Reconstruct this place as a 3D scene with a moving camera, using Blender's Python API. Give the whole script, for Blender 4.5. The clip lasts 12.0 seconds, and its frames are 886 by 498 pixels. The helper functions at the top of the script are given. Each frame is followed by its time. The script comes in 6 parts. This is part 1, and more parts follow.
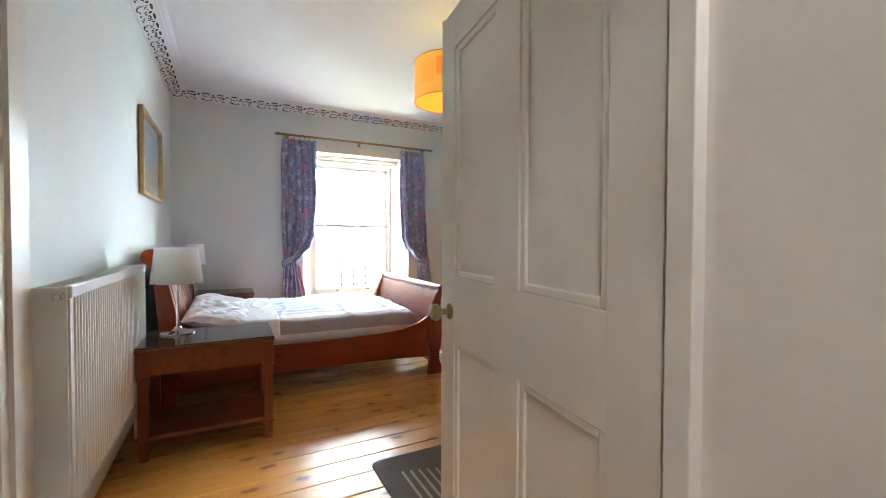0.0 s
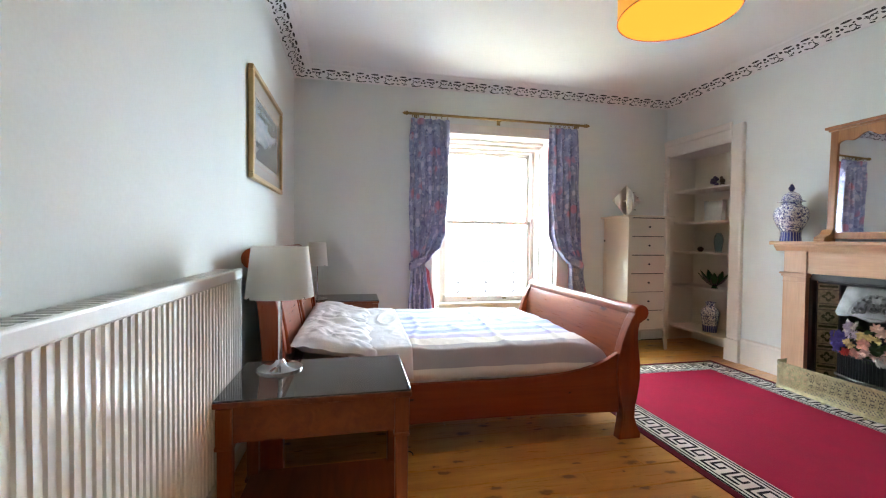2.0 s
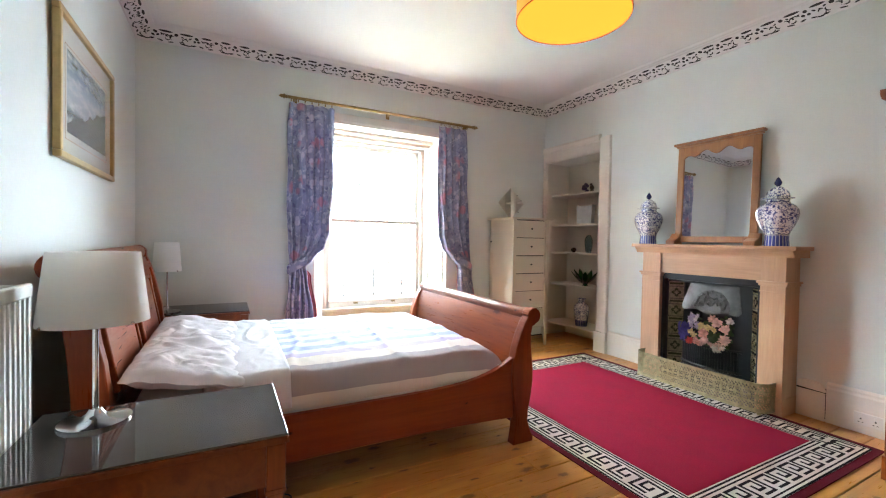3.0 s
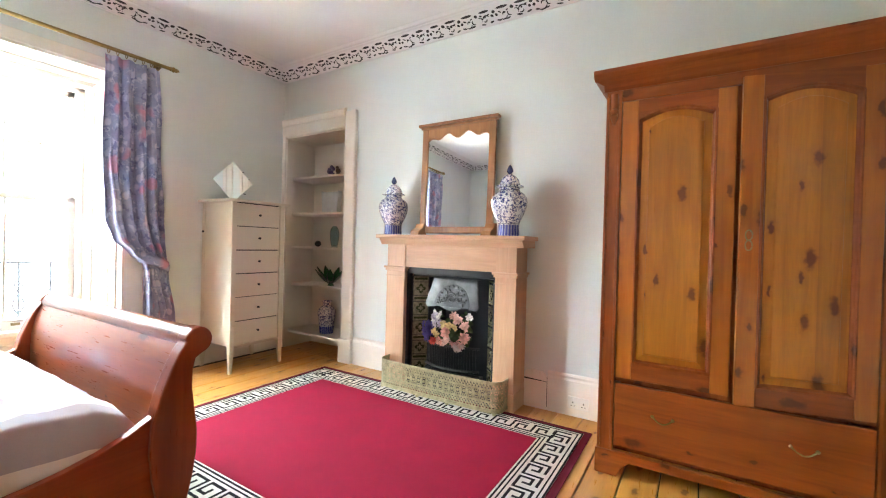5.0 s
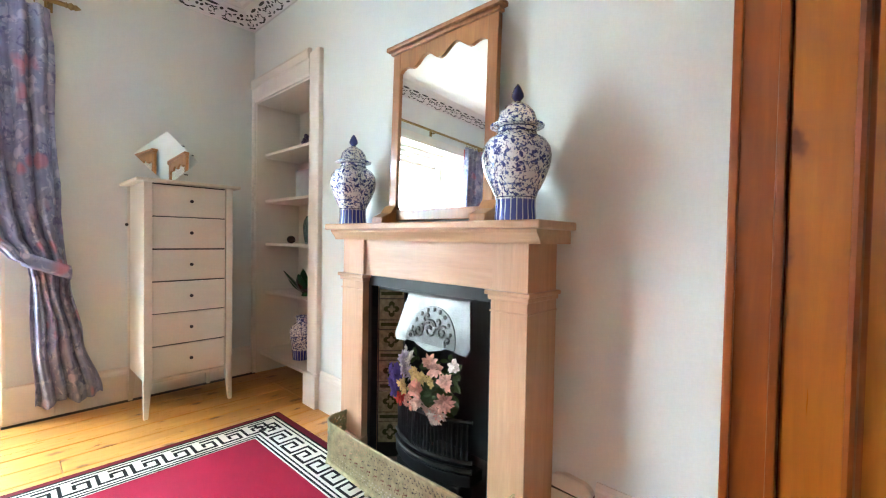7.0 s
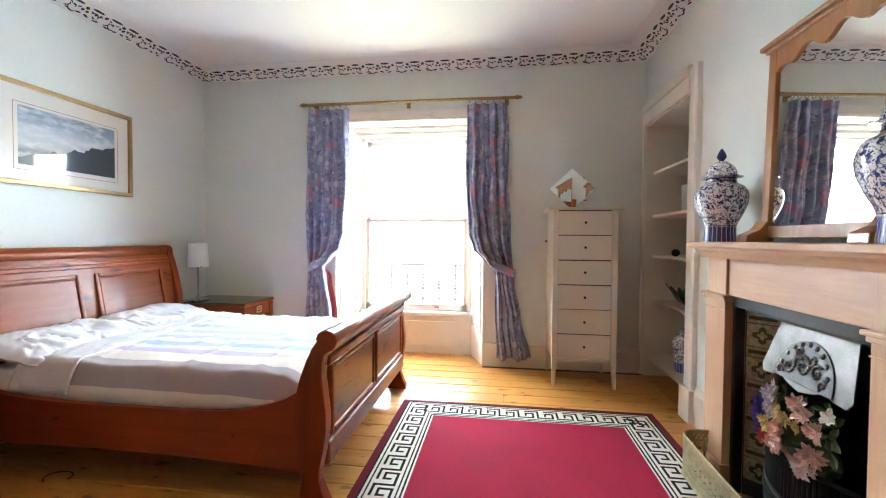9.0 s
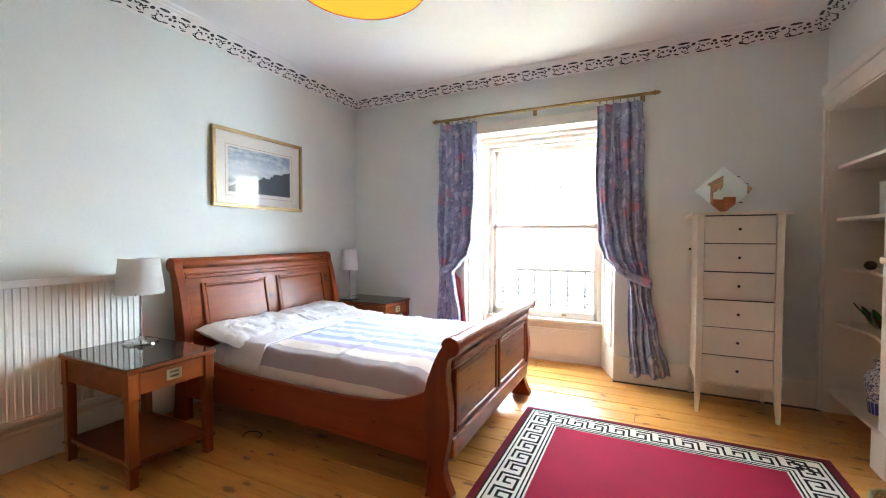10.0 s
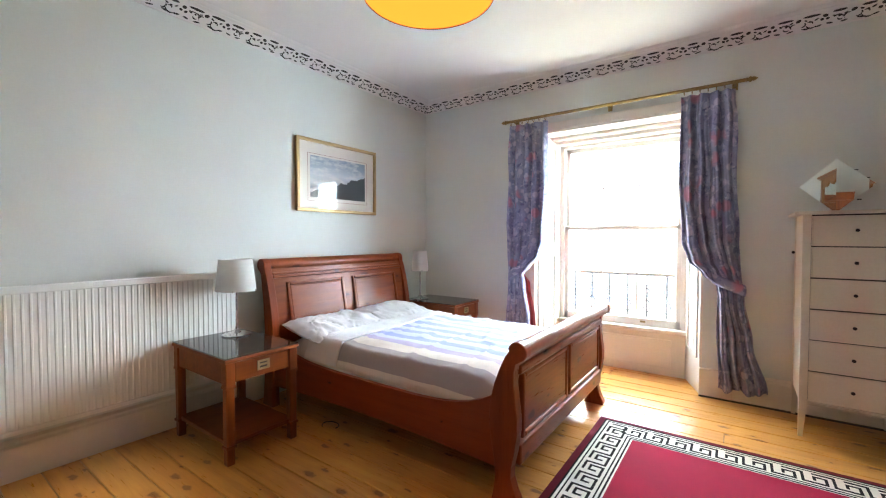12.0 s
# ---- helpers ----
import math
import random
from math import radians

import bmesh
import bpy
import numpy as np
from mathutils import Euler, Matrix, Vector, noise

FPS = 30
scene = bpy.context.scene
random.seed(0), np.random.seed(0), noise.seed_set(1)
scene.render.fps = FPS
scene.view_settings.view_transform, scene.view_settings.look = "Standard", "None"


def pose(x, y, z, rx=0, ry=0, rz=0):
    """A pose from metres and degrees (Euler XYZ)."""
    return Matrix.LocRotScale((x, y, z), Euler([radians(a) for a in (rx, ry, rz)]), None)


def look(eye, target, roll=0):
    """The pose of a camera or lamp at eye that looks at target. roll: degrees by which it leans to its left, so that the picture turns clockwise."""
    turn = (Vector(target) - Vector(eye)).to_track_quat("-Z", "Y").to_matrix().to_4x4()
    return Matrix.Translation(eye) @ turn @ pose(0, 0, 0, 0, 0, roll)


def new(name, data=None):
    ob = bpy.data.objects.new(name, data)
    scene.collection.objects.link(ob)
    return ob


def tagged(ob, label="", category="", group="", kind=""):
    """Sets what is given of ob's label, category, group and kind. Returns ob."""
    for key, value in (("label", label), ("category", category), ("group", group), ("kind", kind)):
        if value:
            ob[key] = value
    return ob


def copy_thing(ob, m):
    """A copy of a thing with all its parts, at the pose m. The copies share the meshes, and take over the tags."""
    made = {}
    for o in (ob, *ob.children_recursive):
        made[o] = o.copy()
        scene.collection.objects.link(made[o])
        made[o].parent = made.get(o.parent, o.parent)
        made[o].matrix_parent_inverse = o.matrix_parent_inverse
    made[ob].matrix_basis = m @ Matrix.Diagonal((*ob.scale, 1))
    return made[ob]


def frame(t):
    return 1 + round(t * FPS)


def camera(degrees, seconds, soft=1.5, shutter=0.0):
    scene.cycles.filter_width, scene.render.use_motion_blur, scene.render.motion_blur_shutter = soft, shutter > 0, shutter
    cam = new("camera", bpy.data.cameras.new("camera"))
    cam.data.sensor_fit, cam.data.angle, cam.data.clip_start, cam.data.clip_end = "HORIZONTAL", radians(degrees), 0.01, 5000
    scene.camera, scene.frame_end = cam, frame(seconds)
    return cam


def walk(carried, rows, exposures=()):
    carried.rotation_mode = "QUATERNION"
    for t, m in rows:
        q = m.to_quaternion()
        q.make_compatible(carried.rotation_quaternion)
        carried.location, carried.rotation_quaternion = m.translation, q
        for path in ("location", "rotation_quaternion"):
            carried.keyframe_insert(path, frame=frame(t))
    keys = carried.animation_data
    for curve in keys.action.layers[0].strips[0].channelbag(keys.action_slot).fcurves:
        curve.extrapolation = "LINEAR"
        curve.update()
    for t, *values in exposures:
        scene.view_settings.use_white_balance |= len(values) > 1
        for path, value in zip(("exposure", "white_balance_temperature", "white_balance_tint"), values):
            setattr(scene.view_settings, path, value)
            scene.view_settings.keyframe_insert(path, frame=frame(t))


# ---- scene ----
cam = camera(94.1, 12.0, soft=1.15)
PATH = [
    (0, (0.141, 0.177, 1.272), (1.06, 1.953, 1.228), 0.2),
    (0.5, (0.177, 0.448, 1.264), (0.728, 2.37, 1.222), 0.3),
    (1, (0.158, 0.801, 1.251), (0.555, 2.761, 1.212), 0.3),
    (1.2, (0.16, 0.946, 1.252), (0.539, 2.91, 1.221), 0.5),
    (1.5, (0.16, 1.141, 1.254), (0.54, 3.104, 1.211), 0.7),
    (2, (0.173, 1.378, 1.254), (0.584, 3.334, 1.208), 0.6),
    (2.5, (0.193, 1.533, 1.266), (0.796, 3.44, 1.22), 0.8),
    (3, (0.212, 1.636, 1.276), (1.145, 3.405, 1.23), 1.0),
    (3.5, (0.254, 1.737, 1.296), (1.518, 3.286, 1.239), 1.1),
    (3.7, (0.255, 1.759, 1.276), (1.639, 3.201, 1.223), 1.2),
    (5.3, (1.375, 2.116, 1.187), (3.087, 3.15, 1.171), 1.4),
    (5.5, (1.561, 2.155, 1.185), (3.274, 3.187, 1.169), 1.3),
    (6, (1.984, 2.239, 1.183), (3.7, 3.266, 1.166), 1.2),
    (6.5, (2.315, 2.367, 1.198), (3.997, 3.448, 1.143), 0.9),
    (6.7, (2.434, 2.371, 1.196), (4.056, 3.541, 1.139), 0.9),
    (8.3, (2.695, 2.042, 1.219), (3.016, 4.015, 1.166), 0.6),
    (8.5, (2.694, 1.99, 1.232), (2.841, 3.984, 1.18), 0.6),
    (9, (2.728, 1.874, 1.276), (2.459, 3.856, 1.226), 0.4),
    (9.5, (2.786, 1.816, 1.328), (2.157, 3.714, 1.275), 0.2),
    (10, (2.815, 1.797, 1.356), (1.941, 3.595, 1.3), 0.1),
    (10.5, (2.827, 1.796, 1.358), (1.809, 3.517, 1.306), 0.1),
    (11, (2.838, 1.799, 1.365), (1.741, 3.47, 1.312), 0.0),
    (11.5, (2.841, 1.799, 1.373), (1.702, 3.442, 1.317), 0.0),
    (12, (2.836, 1.79, 1.375), (1.671, 3.414, 1.319), -0.0),
]
walk(cam, [(t, look(eye, target, roll)) for t, eye, target, roll in PATH], [(0, 3.52, 6400, 9), (2.5, 3.56, 6480, 11), (3.7, 3.95, 6620, 12), (5.3, 4.25, 6450, 9), (6.7, 4.33, 6120, 5), (8.3, 3.9, 6400, 9), (9.5, 3.66, 6600, 12), (12, 3.5, 6550, 12)])
BULB_W = 4.5
SKY = 3.7
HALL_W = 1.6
# ---------- world, lights ----------
world = bpy.data.worlds.new("sky")
scene.world = world
world.use_nodes = True
wn = world.node_tree.nodes
sky = wn.new("ShaderNodeTexSky")
sky.sky_type = "NISHITA"
sky.sun_disc = False
sky.sun_elevation, sky.sun_rotation = radians(48), radians(180)
world.node_tree.links.new(sky.outputs[0], wn["Background"].inputs[0])
wn["Background"].inputs[1].default_value = 0.05
sun = new("sun", bpy.data.lights.new("sun", "SUN"))
sun.data.energy, sun.data.angle, sun.data.color = 0.5, radians(12), (1.0, 0.97, 0.93)
sun.matrix_world = look((1.8, -20, 25), (1.8, 8, 0))

# daylight at the window: bright sky to either side of the view and above it, just beyond the balcony
for eye, target, w, h, share in (((-0.05, 7.35, 1.7), (2.7, 4.0, 1.3), 1.6, 3.2, 0.75), ((3.65, 7.35, 1.7), (0.9, 4.0, 1.3), 1.6, 3.2, 0.95), ((1.8, 7.5, 3.58), (1.8, 4.0, 1.6), 3.4, 1.6, 0.9)):
    daylight = new("window_daylight", bpy.data.lights.new("window_daylight", "AREA"))
    daylight.data.shape, daylight.data.size, daylight.data.size_y = "RECTANGLE", w, h
    daylight.data.energy, daylight.data.color = SKY * share * math.pi * w * h, (0.725, 0.90, 1.0)
    daylight.matrix_world = look(eye, target)

# unseen lamp below the sill, added to imitate street light bounced to the ceiling
street = new("street_bounce_fill", bpy.data.lights.new("street_bounce_fill", "AREA"))
street.data.shape, street.data.size, street.data.size_y = "RECTANGLE", 2.6, 1.0
street.data.energy, street.data.color = SKY * 0.62 * math.pi * 2.6, (0.95, 1.0, 0.62)
street.matrix_world = look((1.8, 7.85, -0.15), (1.8, 5.6, 2.3))

# unseen fill lamp in the hall ceiling, added to brighten door and lining
hall_fill = new("hall_fill_light", bpy.data.lights.new("hall_fill_light", "AREA"))
hall_fill.data.shape, hall_fill.data.size, hall_fill.data.size_y = "RECTANGLE", 0.9, 0.7
hall_fill.data.energy, hall_fill.data.color = HALL_W, (0.95, 0.96, 1.0)
hall_fill.matrix_world = look((0.15, -0.55, 2.72), (0.15, -0.45, 0.0))

# ---------- materials ----------
def node_mat(name):
    m = bpy.data.materials.new(name)
    m.use_nodes = True
    nt = m.node_tree
    return m, nt, nt.nodes["Principled BSDF"]


def add(nt, kind, **inputs):
    n = nt.nodes.new(kind)
    for k, v in inputs.items():
        n.inputs[k.replace("_", " ")].default_value = v
    return n


def mixed(nt, fac, a, b, mode="MIX"):
    n = nt.nodes.new("ShaderNodeMix")
    n.data_type, n.blend_type = "RGBA", mode
    for sock, v in ((n.inputs[0], fac), (n.inputs[6], a), (n.inputs[7], b)):
        if hasattr(v, "is_output"):
            nt.links.new(v, sock)
        elif isinstance(v, (int, float)):
            sock.default_value = v
        else:
            sock.default_value = (*v, 1)
    return n.outputs[2]


def ramp(nt, fac, stops):
    n = nt.nodes.new("ShaderNodeValToRGB")
    while len(n.color_ramp.elements) < len(stops):
        n.color_ramp.elements.new(0.5)
    for e, (p, c) in zip(n.color_ramp.elements, stops):
        e.position = p
        e.color = (c, c, c, 1) if isinstance(c, (int, float)) else (*c, 1)
    nt.links.new(fac, n.inputs[0])
    return n.outputs[0]


def coords(nt, scale=(1, 1, 1), jitter=0.0):
    tc = nt.nodes.new("ShaderNodeTexCoord")
    mp = nt.nodes.new("ShaderNodeMapping")
    mp.inputs["Scale"].default_value = scale
    nt.links.new(tc.outputs["Object"], mp.inputs[0])
    if jitter:
        oi = nt.nodes.new("ShaderNodeObjectInfo")
        mul = nt.nodes.new("ShaderNodeMath")
        mul.operation = "MULTIPLY"
        mul.inputs[1].default_value = jitter
        nt.links.new(oi.outputs["Random"], mul.inputs[0])
        nt.links.new(mul.outputs[0], mp.inputs["Location"])
    return mp.outputs[0]


def noise_tex(nt, vec, scale, detail=4.0, rough=0.55, distort=0.0):
    n = add(nt, "ShaderNodeTexNoise", Scale=scale, Detail=detail, Roughness=rough, Distortion=distort)
    nt.links.new(vec, n.inputs["Vector"])
    return n.outputs[0]


def bump(nt, bs, height, strength, dist=0.01):
    b = add(nt, "ShaderNodeBump", Strength=strength, Distance=dist)
    nt.links.new(height, b.inputs["Height"])
    nt.links.new(b.outputs[0], bs.inputs["Normal"])


def surface(name, color, rough=0.5, vary=0.06, scale=3.0, grain=60.0, relief=0.05, metal=0.0, coat=0.0, spec=0.5):
    """A plain surface with slow and fine variation in tone and a fine relief."""
    m, nt, bs = node_mat(name)
    v = coords(nt)
    slow = noise_tex(nt, v, scale, 3)
    fine = noise_tex(nt, v, grain, 3)
    lo = tuple(c * (1 - vary) for c in color)
    hi = tuple(min(1, c * (1 + vary)) for c in color)
    c1 = mixed(nt, ramp(nt, slow, ((0.3, 0.0), (0.7, 1.0))), lo, hi)
    c2 = mixed(nt, 0.12, c1, fine, "OVERLAY")
    nt.links.new(c2, bs.inputs["Base Color"])
    r = ramp(nt, slow, ((0.25, rough * 0.88), (0.75, min(1, rough * 1.12))))
    nt.links.new(r, bs.inputs["Roughness"])
    bs.inputs["Metallic"].default_value = metal
    bs.inputs["Coat Weight"].default_value = coat
    bs.inputs["Specular IOR Level"].default_value = spec
    if relief:
        bump(nt, bs, fine, relief, 0.004)
    return m


def timber(name, light, dark, knot=(0.05, 0.02, 0.008), axis="x", rough=0.35, coat=0.3, knots=1.0, streak=1.0, jitter=37.0, staves=0.0, knot_turn=0.0, spec=0.5):
    """Wood with grain along the axis, growth streaks and dark knots."""
    m, nt, bs = node_mat(name)
    along = {"x": (0.8, 11, 11), "y": (11, 0.8, 11), "z": (11, 11, 0.8)}[axis]
    ka = {"x": (2.2, 5.0, 5.0), "y": (5.0, 2.2, 5.0), "z": (5.0, 5.0, 2.2)}[axis]
    v = coords(nt, along, jitter)
    g = noise_tex(nt, v, 1.6, 6, 0.6, 0.9)
    f = noise_tex(nt, v, 9.0, 4, 0.6, 0.2)
    slow = noise_tex(nt, coords(nt, (1.1, 1.1, 1.1), jitter), 1.4, 2)
    base = mixed(nt, ramp(nt, g, ((0.32, 0.0), (0.62, 1.0))), dark, light)
    base = mixed(nt, 0.28 * streak, base, f, "OVERLAY")
    base = mixed(nt, 0.3, base, slow, "OVERLAY")
    if knots:
        sep = nt.nodes.new("ShaderNodeSeparateXYZ")
        nt.links.new(coords(nt, (1, 1, 1), jitter), sep.inputs[0])
        long_, (p, q) = {"x": ("X", "YZ"), "y": ("Y", "XZ"), "z": ("Z", "XY")}[axis]
        add2 = nt.nodes.new("ShaderNodeMath")
        nt.links.new(sep.outputs[p], add2.inputs[0])
        nt.links.new(sep.outputs[q], add2.inputs[1])
        com = nt.nodes.new("ShaderNodeCombineXYZ")
        nt.links.new(add2.outputs[0], com.inputs[0])
        nt.links.new(sep.outputs[long_], com.inputs[1])
        ma = nt.nodes.new("ShaderNodeMapping")
        ma.inputs["Scale"].default_value = (8.5, 4.0, 1)
        ma.inputs["Rotation"].default_value = (0, 0, knot_turn)
        nt.links.new(com.outputs[0], ma.inputs[0])
        wob = nt.nodes.new("ShaderNodeVectorMath")
        wob.operation = "MULTIPLY_ADD"
        wn_ = add(nt, "ShaderNodeTexNoise", Scale=30.0, Detail=2.0)
        nt.links.new(com.outputs[0], wn_.inputs["Vector"])
        nt.links.new(wn_.outputs["Color"], wob.inputs[0])
        wob.inputs[1].default_value = (0.26, 0.22, 0)
        nt.links.new(ma.outputs[0], wob.inputs[2])
        vo = nt.nodes.new("ShaderNodeTexVoronoi")
        vo.voronoi_dimensions = "2D"
        vo.inputs["Scale"].default_value = 1.0
        nt.links.new(wob.outputs[0], vo.inputs["Vector"])
        # only some cells hold a knot, each of its own size
        own = nt.nodes.new("ShaderNodeSeparateColor")
        nt.links.new(vo.outputs["Color"], own.inputs[0])
        size = ramp(nt, own.outputs[0], ((0.0, 0.05), (0.3, 0.09), (0.6, 0.15), (1.0, 0.24)))
        few = nt.nodes.new("ShaderNodeMath")
        few.operation = "DIVIDE"
        nt.links.new(vo.outputs["Distance"], few.inputs[0])
        nt.links.new(size, few.inputs[1])
        here = nt.nodes.new("ShaderNodeMath")
        here.operation = "LESS_THAN"
        here.inputs[1].default_value = knots
        nt.links.new(own.outputs[1], here.inputs[0])
        spread = [nt.nodes.new("ShaderNodeMath") for _ in range(2)]
        for n_ in spread:
            n_.operation = "MULTIPLY"
            nt.links.new(here.outputs[0], n_.inputs[1])
        nt.links.new(ramp(nt, few.outputs[0], ((0.5, 0.9), (0.95, 0.0))), spread[0].inputs[0])
        half = nt.nodes.new("ShaderNodeMath")
        half.operation = "MULTIPLY"
        half.inputs[1].default_value = 0.45
        nt.links.new(few.outputs[0], half.inputs[0])
        nt.links.new(ramp(nt, half.outputs[0], ((0.3, 0.8), (0.95, 0.0))), spread[1].inputs[0])
        k, halo = spread[0].outputs[0], spread[1].outputs[0]
        base = mixed(nt, halo, base, dark)
        base = mixed(nt, k, base, knot)
    if staves:
        # glued staves side by side across the panel, each of its own tone
        sp = nt.nodes.new("ShaderNodeSeparateXYZ")
        nt.links.new(coords(nt, (staves, staves, staves)), sp.inputs[0])
        fl = nt.nodes.new("ShaderNodeMath")
        fl.operation = "FLOOR"
        nt.links.new(sp.outputs["Y"], fl.inputs[0])
        wh = nt.nodes.new("ShaderNodeTexWhiteNoise")
        wh.noise_dimensions = "1D"
        nt.links.new(fl.outputs[0], wh.inputs["W"])
        base = mixed(nt, 0.5, base, ramp(nt, wh.outputs["Value"], ((0.0, 0.34), (1.0, 0.64))), "OVERLAY")
    oi = nt.nodes.new("ShaderNodeObjectInfo")
    tone = ramp(nt, oi.outputs["Random"], ((0.0, 0.42), (1.0, 0.6)))
    base = mixed(nt, 0.35 if jitter else 0.0, base, tone, "OVERLAY")
    nt.links.new(base, bs.inputs["Base Color"])
    nt.links.new(ramp(nt, f, ((0.2, rough * 0.8), (0.8, rough * 1.25))), bs.inputs["Roughness"])
    bs.inputs["Coat Weight"].default_value = coat
    bs.inputs["Coat Roughness"].default_value = 0.18
    bs.inputs["Specular IOR Level"].default_value = spec
    bump(nt, bs, f, 0.012, 0.002)
    return m


def glow(name, color, strength):
    m, nt, bs = node_mat(name)
    bs.inputs["Base Color"].default_value = (*color, 1)
    bs.inputs["Emission Color"].default_value = (*color, 1)
    bs.inputs["Emission Strength"].default_value = strength
    bs.inputs["Roughness"].default_value = 0.8
    return m


def glass(name, tint=(1, 1, 1), rough=0.0):
    m, nt, bs = node_mat(name)
    bs.inputs["Base Color"].default_value = (*tint, 1)
    bs.inputs["Transmission Weight"].default_value = 1.0
    bs.inputs["Roughness"].default_value = rough
    bs.inputs["IOR"].default_value = 1.45
    return m


WALL = surface("pale_grey_green_wall_paint", (0.685, 0.72, 0.69), 0.62, 0.03, 1.2, 90, 0.03)
CEIL = surface("matt_white_ceiling_paint", (0.74, 0.72, 0.71), 0.8, 0.03, 1.0, 60, 0.03)
TRIM = surface("cream_white_gloss_paint", (0.77, 0.73, 0.66), 0.32, 0.04, 4.0, 70, 0.02, coat=0.2)
DOORPAINT = surface("aged_cream_door_paint", (0.74, 0.69, 0.61), 0.36, 0.05, 3.0, 50, 0.04, coat=0.22)
HALLPAINT = surface("warm_beige_hall_paint", (0.6, 0.53, 0.43), 0.6, 0.05, 2.0, 60, 0.03)
CREAM = surface("cream_alcove_paint", (0.74, 0.69, 0.60), 0.5, 0.04, 3.0, 60, 0.03)
CHESTPAINT = surface("off_white_lacquer", (0.66, 0.61, 0.51), 0.42, 0.03, 3.0, 70, 0.02)
# near-black colour for the shade inside the cornice openings
HOLLOWSHADE = surface("painted_shade_of_plaster_hollows", (0.035, 0.033, 0.032), 0.85, 0.2, 20, 90, 0.05)
# dark paint that stands for the shade in gaps, holes and cracks
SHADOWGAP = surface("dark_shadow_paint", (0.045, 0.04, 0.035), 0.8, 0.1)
FLOOR = timber("honey_varnished_pine_boards", (0.60, 0.28, 0.062), (0.50, 0.21, 0.042), (0.19, 0.065, 0.016), "x", 0.30, 0.2, 0.5, 0.45)
SUBFLOOR = surface("dark_gap_below_boards", (0.03, 0.018, 0.01), 0.8, 0.1)
BEDX = timber("red_brown_stained_pine_across", (0.26, 0.052, 0.007), (0.19, 0.034, 0.005), (0.07, 0.012, 0.004), "y", 0.30, 0.06, 0.25, 0.5, spec=0.22)
BEDR = timber("red_brown_stained_pine_rail", (0.27, 0.046, 0.009), (0.21, 0.034, 0.007), (0.05, 0.012, 0.004), "x", 0.34, 0.06, 0.25, 0.5, spec=0.22)
BEDZ = timber("red_brown_stained_pine_post", (0.27, 0.046, 0.009), (0.20, 0.033, 0.007), (0.05, 0.012, 0.004), "z", 0.3, 0.08, 0.0, 0.4, spec=0.25)
NSWOOD = timber("warm_brown_nightstand_wood", (0.22, 0.050, 0.008), (0.15, 0.030, 0.005), (0.1, 0.03, 0.01), "z", 0.33, 0.08, 0.0, 0.6, spec=0.3)
NSX = timber("warm_brown_nightstand_wood_across", (0.22, 0.050, 0.008), (0.15, 0.030, 0.005), (0.1, 0.03, 0.01), "y", 0.33, 0.08, 0.0, 0.6, spec=0.3)
WARD = timber("orange_pine_frame", (0.33, 0.078, 0.008), (0.22, 0.042, 0.005), (0.09, 0.016, 0.003), "z", 0.36, 0.15, 0.4, 0.6)
WARDX = timber("orange_pine_rail", (0.32, 0.074, 0.008), (0.22, 0.042, 0.005), (0.09, 0.016, 0.003), "y", 0.36, 0.15, 0.4, 0.6)
WARDP = timber("honey_pine_panel", (0.54, 0.188, 0.015), (0.43, 0.134, 0.010), (0.13, 0.024, 0.004), "z", 0.32, 0.3, 0.5, 0.6, staves=9.5, knot_turn=0.65)
WARDS = timber("honey_pine_stile", (0.46, 0.135, 0.012), (0.36, 0.092, 0.009), (0.12, 0.022, 0.004), "z", 0.32, 0.3, 0.5, 0.5)
MANTEL = timber("waxed_pinkish_pine", (0.58, 0.355, 0.21), (0.51, 0.30, 0.17), (0.4, 0.2, 0.1), "y", 0.45, 0.1, 0.0, 0.6)
MANTELZ = timber("waxed_pinkish_pine_upright", (0.58, 0.355, 0.21), (0.51, 0.30, 0.17), (0.4, 0.2, 0.1), "z", 0.45, 0.1, 0.0, 0.6)
MIRRORWOOD = timber("light_brown_mirror_pine", (0.37, 0.16, 0.052), (0.28, 0.11, 0.036), (0.15, 0.06, 0.02), "z", 0.4, 0.25, 0.0)
IRON = surface("black_cast_iron", (0.018, 0.019, 0.022), 0.42, 0.2, 8, 90, 0.15, metal=0.3)
STEEL = surface("polished_cast_steel", (0.085, 0.08, 0.077), 0.36, 0.4, 14, 120, 0.2, metal=1.0)
DULLSTEEL = surface("burnished_dull_steel", (0.05, 0.048, 0.046), 0.38, 0.4, 14, 120, 0.25, metal=1.0)
CHROME = surface("chrome", (0.6, 0.6, 0.62), 0.08, 0.02, 5, 50, 0.0, metal=1.0)
FENDERBRASS = surface("olive_tarnished_brass", (0.33, 0.295, 0.165), 0.46, 0.3, 30, 120, 0.2, metal=0.55)
BRASS = surface("worn_brass", (0.34, 0.27, 0.13), 0.38, 0.15, 20, 120, 0.1, metal=1.0)
OLDBRASS = surface("tarnished_brass_pole", (0.30, 0.21, 0.08), 0.35, 0.2, 20, 90, 0.1, metal=1.0)
GOLD = surface("gilded_frame", (0.42, 0.29, 0.13), 0.38, 0.1, 20, 100, 0.1, metal=0.7)
RADPAINT = surface("white_radiator_enamel", (0.80, 0.82, 0.80), 0.3, 0.02, 3, 80, 0.01, coat=0.2)
PLASTIC = surface("white_plastic", (0.75, 0.74, 0.70), 0.35, 0.02, 5, 60, 0.0)
LINEN = surface("white_cotton", (0.71, 0.71, 0.74), 0.9, 0.04, 6, 400, 0.15)
